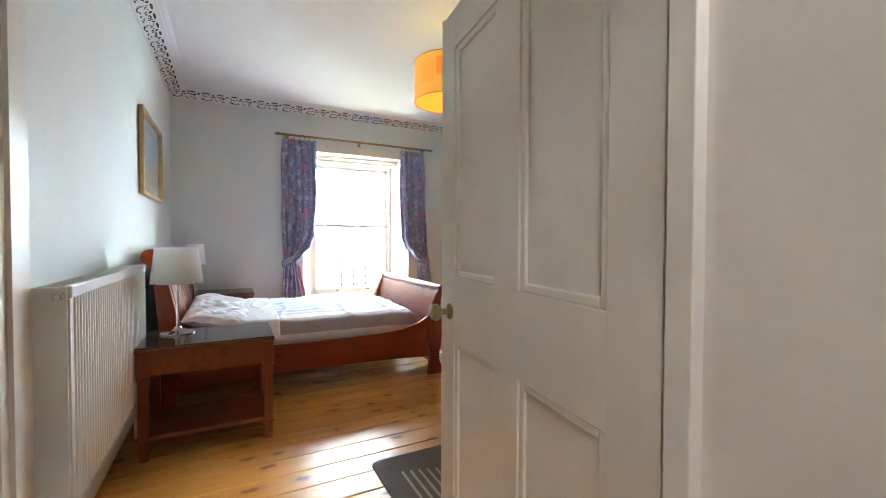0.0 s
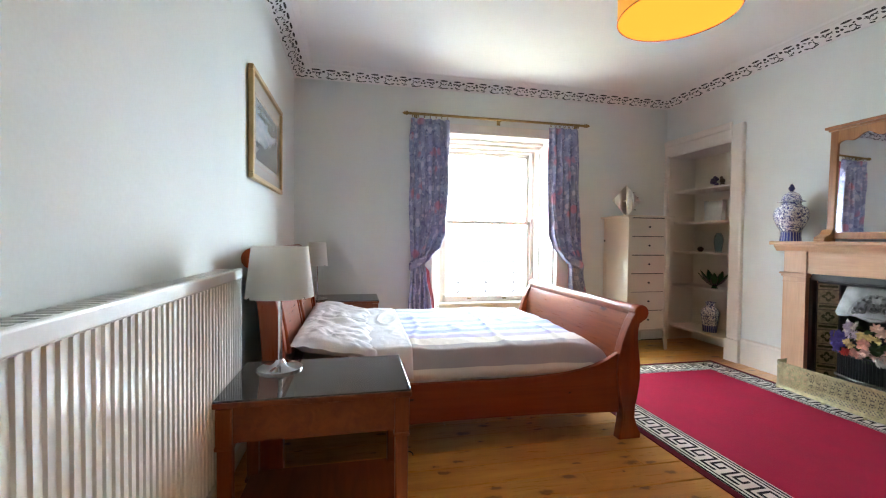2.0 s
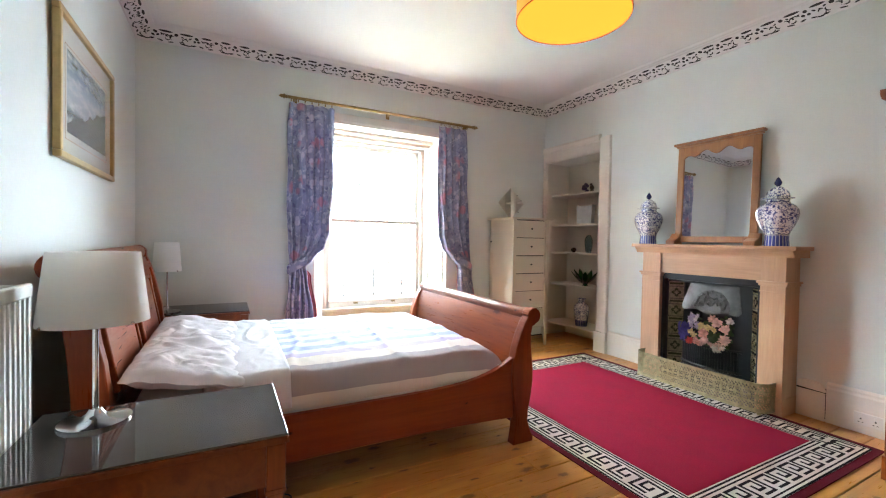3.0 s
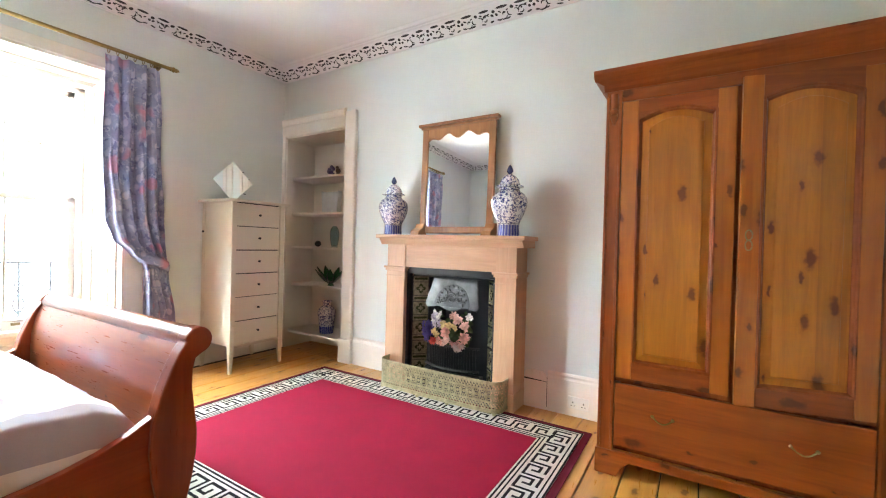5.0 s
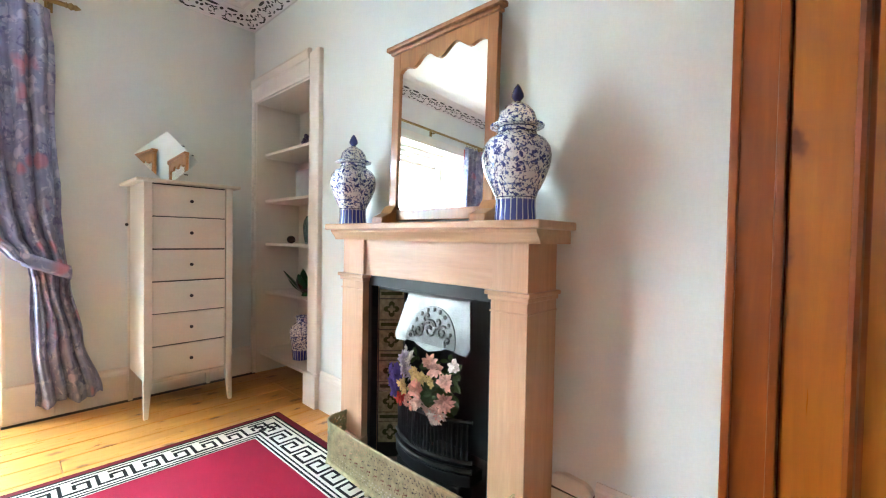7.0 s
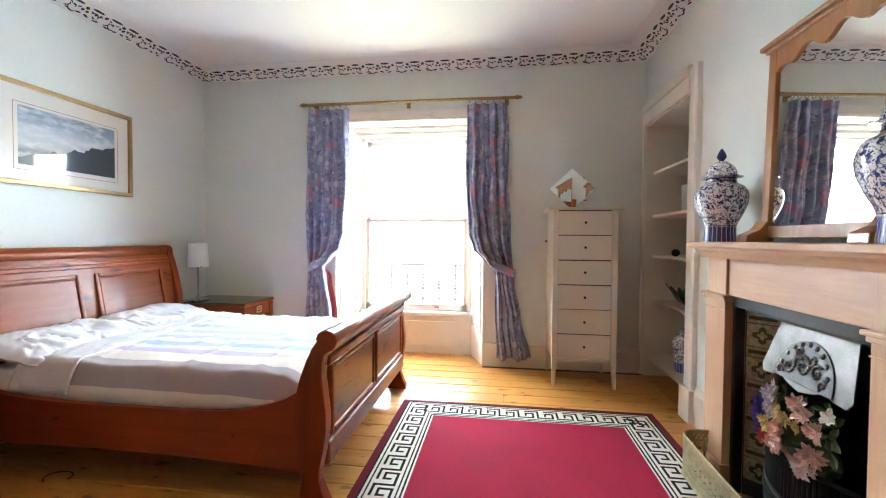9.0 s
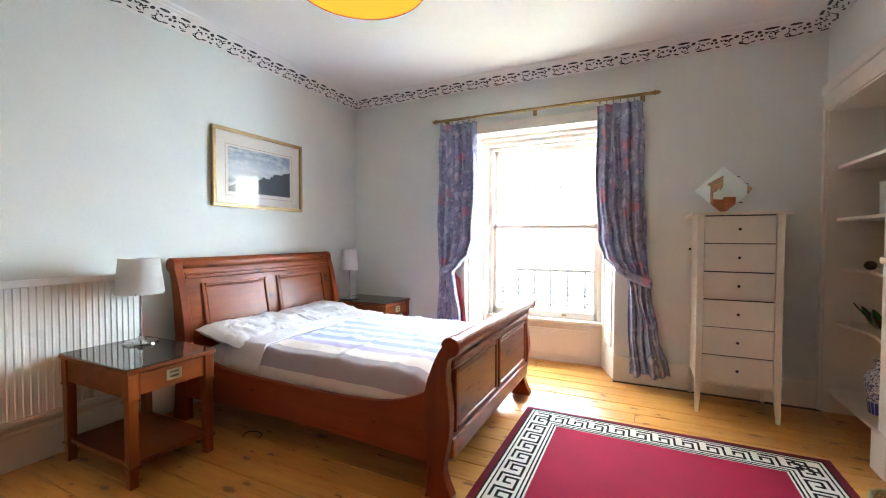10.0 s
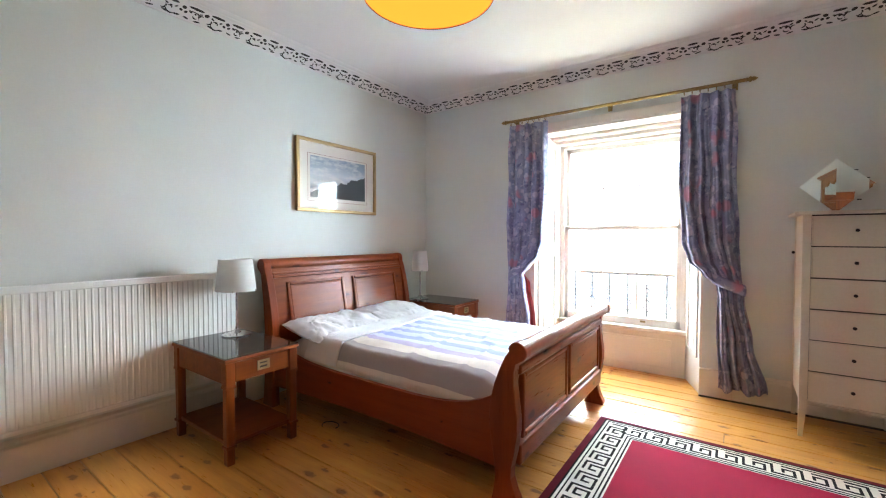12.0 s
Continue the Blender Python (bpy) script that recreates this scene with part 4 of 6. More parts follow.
def nightstand():
    n = thing("nightstand", 0.045, 3.24, 0, "warm brown wooden nightstand with glass top, drawer and low shelf", "nightstand", "nightstands by the bed")
    X0, X1, Y0, Y1, Z = -0.33, 0.385, 3.005, 3.49, 0.648
    for x, y in ((X0, Y0), (X1 - 0.058, Y0), (X0, Y1 - 0.058), (X1 - 0.058, Y1 - 0.058)):
        wpart("leg", joined(boxes((x + 0.003, x + 0.055, y + 0.003, y + 0.055, 0.118, 0.47), bev=0.008), boxes((x, x + 0.058, y, y + 0.058, 0.48, Z - 0.025), bev=0.004), boxes((x + 0.005, x + 0.053, y + 0.005, y + 0.053, 0.0, 0.106), bev=0.006), boxes((x - 0.003, x + 0.061, y - 0.003, y + 0.061, 0.467, 0.483), (x - 0.003, x + 0.061, y - 0.003, y + 0.061, 0.103, 0.121), bev=0.004)), NSWOOD, n)
    wpart("frame", boxes((X0 + 0.01, X1 - 0.058, Y0 + 0.012, Y0 + 0.03, 0.49, Z - 0.02), (X0 + 0.01, X1 - 0.058, Y1 - 0.03, Y1 - 0.012, 0.49, Z - 0.02), (X0 + 0.01, X0 + 0.03, Y0 + 0.05, Y1 - 0.05, 0.49, Z - 0.02)), NSX, n)
    wpart("top", boxes((X0 - 0.008, X1 + 0.008, Y0 - 0.008, Y1 + 0.008, Z - 0.022, Z), bev=0.004), NSX, n)
    wpart("glass_top", boxes((X0 - 0.006, X1 + 0.006, Y0 - 0.006, Y1 + 0.006, Z + 0.001, Z + 0.008), bev=0.002), TOPGLASS, n, "dark reflective glass sheet")
    wpart("shelf", boxes((X0 + 0.02, X1 - 0.02, Y0 + 0.02, Y1 - 0.02, 0.112, 0.137), bev=0.003), NSX, n)
    dr = wpart("drawer", boxes((X1 - 0.05, X1 - 0.008, Y0 + 0.062, Y1 - 0.062, 0.50, Z - 0.03), bev=0.003), NSX, n, "shallow drawer front")
    yc = (Y0 + Y1) / 2
    wpart("handle_plate", joined(boxes((X1 - 0.009, X1 - 0.004, yc - 0.042, yc - 0.026, 0.535, 0.597), (X1 - 0.009, X1 - 0.004, yc + 0.026, yc + 0.042, 0.535, 0.597), (X1 - 0.009, X1 - 0.004, yc - 0.026, yc + 0.026, 0.535, 0.548), (X1 - 0.009, X1 - 0.004, yc - 0.026, yc + 0.026, 0.584, 0.597)), boxes((X1 - 0.012, X1 - 0.007, yc - 0.026, yc + 0.026, 0.56, 0.574))), HANDLE, dr, "square recessed pale brass campaign handle")
    # shade of the handle hollow, as a dark sheet on the drawer front
    wpart("handle_recess", boxes((X1 - 0.0085, X1 - 0.0072, yc - 0.027, yc + 0.027, 0.547, 0.585)), SHADOWGAP, dr, "flat dark sheet for the shade behind the handle")
    return n


ns = nightstand()
ns_b = copy_thing(ns, pose(0.045, 5.655, 0))
ns_b["label"] = "warm brown wooden nightstand with glass top in the far corner"

SHADE = node_mat("white_fabric_lampshade")
SHADE[2].inputs["Base Color"].default_value = (0.85, 0.85, 0.84, 1)
SHADE[2].inputs["Roughness"].default_value = 0.9
shade_thin = SHADE[1].nodes.new("ShaderNodeBsdfTranslucent")
shade_thin.inputs["Color"].default_value = (0.9, 0.89, 0.86, 1)
shade_mix = SHADE[1].nodes.new("ShaderNodeMixShader")
shade_mix.inputs[0].default_value = 0.5
SHADE[1].links.new(SHADE[2].outputs[0], shade_mix.inputs[1])
SHADE[1].links.new(shade_thin.outputs[0], shade_mix.inputs[2])
SHADE[1].links.new(shade_mix.outputs[0], SHADE[1].nodes["Material Output"].inputs["Surface"])
bump(SHADE[1], SHADE[2], noise_tex(SHADE[1], coords(SHADE[1]), 300, 2), 0.1, 0.002)


def table_lamp(x, y, wide=1.0):
    l = thing("table_lamp", x, y, 0.656, "unlit chrome table lamp with tapered white shade on the nightstand", "lamp", "bedside lamps")
    part("base", lathe([(0, 0), (0.098, 0), (0.098, 0.008), (0.09, 0.013), (0.04, 0.018), (0.024, 0.03), (0.016, 0.045), (0, 0.045)], 36), CHROME, l, "round chrome foot", True)
    part("stem", lathe([(0, 0.04), (0.009, 0.04), (0.008, 0.36), (0, 0.36)], 14), CHROME, l, "", True)
    prof = [(0.172 * wide, 0.33), (0.142 * wide, 0.56), (0.139 * wide, 0.56), (0.169 * wide, 0.33)]
    part("shade", lathe(prof + prof[:1], 48, sx=0.86, sy=0.78), SHADE[0], l, "tapered oval white fabric shade", True)
    part("shade_ring", joined(tube([(0.155 * wide * 0.86 * math.cos(t), 0.155 * wide * 0.78 * math.sin(t), 0.36) for t in [2 * math.pi * k / 32 for k in range(32)]], 0.0025, 6, True), tube([(-0.132 * wide, 0, 0.36), (0.132 * wide, 0, 0.36)], 0.0025, 6)), CHROME, l)
    part("bulb", lathe([(0, 0.44), (0.02, 0.43), (0.028, 0.41), (0.022, 0.385), (0.012, 0.36), (0, 0.36)], 16), PLASTIC, l, "", True)
    for a in (40, 140, 220, 320):
        part("shade_clip", ball((0.171 * wide * 0.86 * math.cos(radians(a)), 0.171 * wide * 0.78 * math.sin(radians(a)), 0.333), 0.006, u=8, v=6), CHROME, l)
    return l


la = table_lamp(-0.165, 3.36)
table_lamp(-0.20, 5.56, 0.68)
CABLE = tube([(0.40 + 0.10 * math.cos(a) + 0.02 * a, 3.72 + 0.06 * math.sin(a), 0.004) for a in [0.35 * k for k in range(12)]] , 0.0035, 6)
tagged(part("lamp_cable", CABLE, BLACKRUBBER), "thin black lamp cable curled on the floorboards", "cable")


# ---------- radiator ----------
def radiator():
    X0, X1, Y0, Y1, Z0, Z1 = -0.435, -0.345, 2.03, 3.45, 0.325, 1.11
    r = thing("radiator", -0.40, 2.74, Z0, "white double-panel ribbed steel radiator on the wall", "radiator")
    pts = []
    pitch = 0.0337
    n = int((Y1 - Y0 - 0.03) / pitch)
    y = Y0 + 0.015
    for k in range(n):
        pts += [(X1 - 0.005, y), (X1 - 0.005, y + 0.019), (X1, y + 0.0235), (X1, y + 0.031)]
        y += pitch
    pts += [(X1 - 0.005, y), (X1 - 0.005, Y1), (X1 - 0.022, Y1), (X1 - 0.022, Y0), (X1 - 0.005, Y0)]
    wpart("front_panel", prism(pts, "z", Z0, Z1 - 0.045), RADPAINT, r, "vertically ribbed white panel")
    wpart("header", boxes((X1 - 0.024, X1 + 0.001, Y0, Y1, Z1 - 0.045, Z1), bev=0.006), RADPAINT, r)
    wpart("footer", boxes((X1 - 0.024, X1 + 0.001, Y0, Y1, Z0 - 0.03, Z0), bev=0.006), RADPAINT, r)
    wpart("back_panel", boxes((X0 - 0.03, X0 - 0.01, Y0 + 0.01, Y1 - 0.01, Z0, Z1 - 0.01), bev=0.004), RADPAINT, r)
    wpart("end_cover", boxes((X0 - 0.028, X1 - 0.012, Y0 - 0.003, Y0 + 0.004, Z0 + 0.01, Z1 - 0.004), bev=0.002), RADPAINT, r)
    wpart("end_cover", boxes((X0 - 0.028, X1 - 0.012, Y1 - 0.004, Y1 + 0.003, Z0 + 0.01, Z1 - 0.004), bev=0.002), RADPAINT, r)
    n = 46
    wpart("top_grille", joined(*[boxes((X0 - 0.02, X1 - 0.022, Y0 + 0.02 + k * (Y1 - Y0 - 0.04) / n, Y0 + 0.03 + k * (Y1 - Y0 - 0.04) / n, Z1 - 0.012, Z1 - 0.006)) for k in range(n + 1)]), RADPAINT, r)
    wpart("bleed_valve", moved(lathe([(0, 0), (0.016, 0), (0.016, 0.012), (0.009, 0.014), (0.009, 0.022), (0, 0.022)], 16), Matrix.Translation((-0.378, Y0 - 0.003, 1.075)) @ Matrix.Rotation(radians(90), 4, "X")), CHROME, r, "small round bleed valve", True)
    for y in (Y0 + 0.06, Y1 - 0.06):
        wpart("pipe", tube([(-0.40, y, Z0 + 0.05), (-0.40, y, 0.0)], 0.008, 8), RADPAINT, r)
        wpart("bracket", boxes((XW, X0 - 0.008, y + 0.1, y + 0.13, 0.5, 0.98)), RADPAINT, r)


radiator()


# ---------- framed print ----------
def seascape():
    """A plain print: grey sky with pale cloud, dark headland, grey sea."""
    m, nt, bs = node_mat("seascape_print")
    tc = nt.nodes.new("ShaderNodeTexCoord")
    sep = nt.nodes.new("ShaderNodeSeparateXYZ")
    nt.links.new(tc.outputs["Object"], sep.inputs[0])
    mr = add(nt, "ShaderNodeMapRange", From_Min=-0.21, From_Max=0.21)
    nt.links.new(sep.outputs["Z"], mr.inputs[0])
    sky_c = ramp(nt, mr.outputs[0], ((0.0, (0.10, 0.12, 0.14)), (0.22, (0.16, 0.19, 0.22)), (0.32, (0.42, 0.46, 0.5)), (0.55, (0.50, 0.55, 0.62)), (0.8, (0.26, 0.33, 0.43)), (1.0, (0.2, 0.26, 0.35))))
    cl = ramp(nt, noise_tex(nt, coords(nt, (1, 5, 16)), 1.6, 5), ((0.45, 0.0), (0.68, 1.0)))
    c = mixed(nt, cl, sky_c, (0.62, 0.64, 0.66))
    # headland: dark below a sloping, broken line
    slope = nt.nodes.new("ShaderNodeMath")
    slope.operation = "MULTIPLY_ADD"
    slope.inputs[1].default_value, slope.inputs[2].default_value = 0.30, -0.115
    nt.links.new(sep.outputs["Y"], slope.inputs[0])
    wob = nt.nodes.new("ShaderNodeMath")
    wob.operation = "MULTIPLY_ADD"
    wob.inputs[1].default_value = 0.12
    nt.links.new(noise_tex(nt, coords(nt), 9, 4), wob.inputs[0])
    nt.links.new(slope.outputs[0], wob.inputs[2])
    lt = nt.nodes.new("ShaderNodeMath")
    lt.operation = "LESS_THAN"
    nt.links.new(sep.outputs["Z"], lt.inputs[0])
    nt.links.new(wob.outputs[0], lt.inputs[1])
    c = mixed(nt, lt.outputs[0], c, (0.07, 0.08, 0.09))
    nt.links.new(c, bs.inputs["Base Color"])
    bs.inputs["Roughness"].default_value = 0.07
    bs.inputs["Coat Weight"].default_value = 1.0
    bs.inputs["Coat Roughness"].default_value = 0.01
    return m


MOUNT = surface("ivory_mount_under_glass", (0.70, 0.67, 0.62), 0.08, 0.02, 3, 80, 0.0, coat=1.0)
pic = thing("framed_picture", XW + 0.005, 4.585, 1.965, "gilt-framed seascape print with wide ivory mount on the wall", "picture")
W2, H2, F = 0.505, 0.345, 0.032
part("frame", boxes((0, 0.034, -W2, W2, H2 - F, H2), (0, 0.034, -W2, W2, -H2, -H2 + F), (0, 0.034, -W2, -W2 + F, -H2 + F, H2 - F), (0, 0.034, W2 - F, W2, -H2 + F, H2 - F), bev=0.006), GOLD, pic, "narrow gilded frame")
part("mount", boxes((0.006, 0.014, -W2 + F - 0.003, W2 - F + 0.003, -H2 + F - 0.003, H2 - F + 0.003)), MOUNT, pic, "ivory card mount")
part("mount_line", boxes((0.014, 0.0146, -0.375, 0.375, 0.208, 0.211), (0.014, 0.0146, -0.375, 0.375, -0.241, -0.238), (0.014, 0.0146, -0.378, -0.375, -0.241, 0.211), (0.014, 0.0146, 0.375, 0.378, -0.241, 0.211)), NSX, pic)
part("print", boxes((0.012, 0.0148, -0.35, 0.35, -0.205, 0.19)), seascape(), pic, "grey-blue coastal landscape under a cloudy sky")

# switch beside the side door
sw = thing("light_switch", XW, 2.02, 1.50, "small white plastic light switch on the wall", "switch")
part("plate", boxes((0.0, 0.008, -0.022, 0.066, -0.04, 0.045), bev=0.002), PLASTIC, sw)
part("rocker", boxes((0.008, 0.013, 0.012, 0.032, -0.012, 0.014), bev=0.001), PLASTIC, sw)


# ---------- rugs ----------
RED = surface("crimson_wool_pile", (0.285, 0.012, 0.038), 0.95, 0.10, 4, 260, 0.35, spec=0.1)
MAROON = surface("dark_maroon_wool_edge", (0.13, 0.012, 0.025), 0.95, 0.1, 5, 260, 0.3, spec=0.1)
IVORY = surface("ivory_wool_pile", (0.66, 0.62, 0.56), 0.95, 0.07, 5, 260, 0.3, spec=0.1)
BLACKWOOL = surface("black_wool_pile", (0.014, 0.013, 0.016), 0.95, 0.1, 5, 260, 0.3, spec=0.1)


def key_rug():
    X0, X1, Y0, Y1 = 2.0, 3.85, 2.585, 5.04
    rug = thing("greek_key_rug", (X0 + X1) / 2, (Y0 + Y1) / 2, 0.0, "crimson wool rug with black and ivory Greek key border", "rug")
    wpart("edge", boxes((X0, X1, Y0, Y1, 0.0, 0.007), bev=0.002), MAROON, rug, "dark maroon bound edge")
    b = 0.045
    wpart("border_ground", boxes((X0 + b, X1 - b, Y0 + b, Y1 - b, 0.0065, 0.0085)), IVORY, rug, "ivory border")
    wpart("field", boxes((X0 + 0.275, X1 - 0.275, Y0 + 0.275, Y1 - 0.275, 0.0075, 0.0112), bev=0.001), RED, rug, "plain crimson field")
    def frame_lines(off, w):
        x0, x1, y0, y1 = X0 + off, X1 - off, Y0 + off, Y1 - off
        return boxes((x0, x1, y0, y0 + w, 0.0078, 0.0104), (x0, x1, y1 - w, y1, 0.0078, 0.0104), (x0, x0 + w, y0 + w, y1 - w, 0.0078, 0.0104), (x1 - w, x1, y0 + w, y1 - w, 0.0078, 0.0104))
    for off, w in ((0.045, 0.010), (0.070, 0.008), (0.232, 0.008), (0.254, 0.010)):
        wpart("border_line", frame_lines(off, w), BLACKWOOL, rug)
    # meander units, drawn along each side
    lo, hi, st = 0.096, 0.214, 0.0145
    cell = (hi - lo - st) / 6
    strokes = [((0, 0), (0, 6)), ((0, 6), (6, 6)), ((6, 6), (6, 2)), ((3, 2), (6, 2)), ((3, 2), (3, 4)), ((-2, 0), (0, 0)), ((-5, 0), (-2, 0))]
    cx, cy = (X0 + X1) / 2, (Y0 + Y1) / 2
    for axis, L, half in (("x", X1 - X0, (Y1 - Y0) / 2), ("y", Y1 - Y0, (X1 - X0) / 2)):
        run = L - 2 * lo - 0.02
        n = max(1, round(run / (8 * cell)))
        unit = run / n
        for side in (-1, 1):
            bm = bmesh.new()
            for i in range(n):
                s0 = -run / 2 + (i + 0.62) * unit
                for (a0, b0), (a1, b1) in strokes:
                    u0, u1 = sorted((a0, a1))
                    v0, v1 = sorted((b0, b1))
                    sa, sb = s0 + u0 * unit / 8, s0 + u1 * unit / 8 + st
                    sa, sb = max(sa, -run / 2), min(sb, run / 2)
                    if sb - sa < 0.004:
                        continue
                    da, db = half - (lo + v0 * cell), half - (lo + v1 * cell + st)
                    lo_d, hi_d = sorted((side * da, side * db))
                    z = (0.0078, 0.0104)
                    if axis == "x":
                        box(bm, cx + sa, cx + sb, cy + lo_d, cy + hi_d, *z)
                    else:
                        box(bm, cx + lo_d, cx + hi_d, cy + sa, cy + sb, *z)
            wpart("key_band", bm, BLACKWOOL, rug, "black Greek key band")


key_rug()
MATW = surface("grey_brown_woven_mat", (0.115, 0.095, 0.08), 0.95, 0.14, 6, 180, 0.4, spec=0.1)
MATL = surface("beige_woven_line", (0.34, 0.29, 0.235), 0.95, 0.1, 6, 180, 0.3, spec=0.1)
mat_rug = thing("woven_mat", 1.94, 1.75, 0.0, "grey-brown woven mat with beige lines inside the doorway", "rug")
mat_pts = []
for qx, qy, a0 in ((1.06, 0.63, 0), (-1.06, 0.63, 90), (-1.06, -0.63, 180), (1.06, -0.63, 270)):
    mat_pts += arc(qx, qy, 0.04, a0, a0 + 90, 4)
part("weave", prism(mat_pts, "z", 0.0, 0.008, 0.002), MATW, mat_rug)
for k in range(7):
    part("line", boxes((-0.98 + 0.045 * k, -0.965 + 0.045 * k, -0.5, 0.50 - 0.012 * k, 0.0075, 0.009)), MATL, mat_rug)

# ---------- pendant lamp ----------
PEND = thing("pendant_lamp", 1.75, 3.20, ZC, "lit orange drum pendant lamp hanging from the ceiling", "lamp")
SHADEO = glow("lit_orange_shade", (1.0, 0.46, 0.075), 0.062)
PATCH = glow("lit_shade_patch", (0.95, 0.32, 0.045), 0.055)
DIFF = glow("lit_yellow_lining", (1.0, 0.74, 0.22), 0.11)
part("ceiling_rose", lathe([(0, 0), (0.055, 0), (0.055, -0.012), (0.04, -0.03), (0.012, -0.045), (0, -0.045)], 28), PLASTIC, PEND, "white plastic ceiling rose", True)
part("cord", tube([(0, 0, -0.04), (0, 0, -0.42)], 0.004, 8), PLASTIC, PEND)
R = 0.278
ob = part("shade", lathe([(R, -0.65), (R, -0.335), (R - 0.003, -0.335), (R - 0.003, -0.65), (R, -0.65)], 72), SHADEO, PEND, "orange fabric drum shade glowing from within", True)
part("lining", lathe([(R - 0.0035, -0.648), (R - 0.0035, -0.337), (R - 0.005, -0.337), (R - 0.005, -0.648), (R - 0.0035, -0.648)], 72), DIFF, PEND, "yellow glowing inner face", True)
for z in (-0.651, -0.334):
    part("rim", tube([(R * math.cos(t), R * math.sin(t), z) for t in [2 * math.pi * k / 64 for k in range(64)]], 0.003, 6, True), OLDBRASS, PEND)
a0, a1 = radians(222), radians(250)
bm = bmesh.new()
rows = [[bm.verts.new(((R + 0.0015) * math.cos(a0 + (a1 - a0) * i / 8), (R + 0.0015) * math.sin(a0 + (a1 - a0) * i / 8), z)) for i in range(9)] for z in (-0.52, -0.38)]
for i in range(8):
    bm.faces.new((rows[0][i], rows[0][i + 1], rows[1][i + 1], rows[1][i]))
# unseen disc, added to block the bulb upwards and glow on the ceiling
part("glow_cap", lathe([(0, -0.352), (R - 0.006, -0.352), (R - 0.006, -0.348), (0, -0.348)], 48), DIFF, PEND, "added glowing disc that closes the top of the shade")
part("shade_patch", bm, PATCH, PEND, "square of deeper orange on the shade")
rib = bmesh.new()
for k in range(14):
    a = radians(192 + 2.0 * k)
    j = 0.012 * math.sin(k * 2.1)
    q = [((R + 0.001) * math.cos(a + d), (R + 0.001) * math.sin(a + d), z) for d, z in ((-0.006 + j, -0.57), (0.006 + j, -0.57), (0.006 - j, -0.40), (-0.006 - j, -0.40))]
    rib.faces.new([rib.verts.new(p) for p in q])
tagged(part("shade_slits", rib, PATCH, PEND, "crossing darker threads"), kind="stuff")
bulb = new("pendant_bulb", bpy.data.lights.new("pendant_bulb", "POINT"))
bulb.data.energy, bulb.data.color, bulb.data.shadow_soft_size = BULB_W, (1.0, 0.88, 0.72), 0.05
bulb.location = (1.75, 3.20, 2.46)


# ---------- curtains ----------
def chintz():
    m, nt, bs = node_mat("blue_floral_chintz")
    v = coords(nt)
    slow = noise_tex(nt, v, 7, 3)
    base = mixed(nt, ramp(nt, slow, ((0.35, 0.0), (0.65, 1.0))), (0.23, 0.25, 0.40), (0.34, 0.36, 0.53))
    leaf = ramp(nt, noise_tex(nt, v, 15, 3, 0.6, 0.8), ((0.55, 0.0), (0.62, 1.0)))
    base = mixed(nt, leaf, base, (0.46, 0.48, 0.62))
    dark = ramp(nt, noise_tex(nt, v, 21, 2, 0.5, 0.5), ((0.58, 0.0), (0.66, 1.0)))
    base = mixed(nt, dark, base, (0.17, 0.18, 0.33))
    vo = nt.nodes.new("ShaderNodeTexVoronoi")
    vo.inputs["Scale"].default_value = 6.5
    nt.links.new(v, vo.inputs["Vector"])
    spot = ramp(nt, vo.outputs["Distance"], ((0.28, 1.0), (0.40, 0.0)))
    pick = ramp(nt, noise_tex(nt, v, 2.2, 1), ((0.53, 0.0), (0.57, 1.0)))
    mul = nt.nodes.new("ShaderNodeMath")
    mul.operation = "MULTIPLY"
    nt.links.new(spot, mul.inputs[0])
    nt.links.new(pick, mul.inputs[1])
    base = mixed(nt, mul.outputs[0], base, (0.50, 0.25, 0.34))
    vo2 = nt.nodes.new("ShaderNodeTexVoronoi")
    vo2.inputs["Scale"].default_value = 8.0
    nt.links.new(v, vo2.inputs["Vector"])
    base = mixed(nt, ramp(nt, vo2.outputs["Distance"], ((0.2, 0.85), (0.28, 0.0))), base, (0.54, 0.52, 0.64))
    nt.links.new(base, bs.inputs["Base Color"])
    bs.inputs["Roughness"].default_value = 0.85
    bs.inputs["Sheen Weight"].default_value = 0.1
    bump(nt, bs, noise_tex(nt, v, 350, 2), 0.1, 0.002)
    return m


CHINTZ = chintz()
LINING = surface("coral_pink_lining", (0.50, 0.085, 0.10), 0.85, 0.08, 6, 300, 0.1)


def lerp_rows(rows, z):
    """Linear reading of a table of (height, values...) at a height."""
    rows = sorted(rows)
    if z <= rows[0][0]:
        return rows[0][1:]
    for lo, hi in zip(rows, rows[1:]):
        if z <= hi[0]:
            t = (z - lo[0]) / (hi[0] - lo[0])
            t = t * t * (3 - 2 * t)
            return tuple(a + (b - a) * t for a, b in zip(lo[1:], hi[1:]))
    return rows[-1][1:]


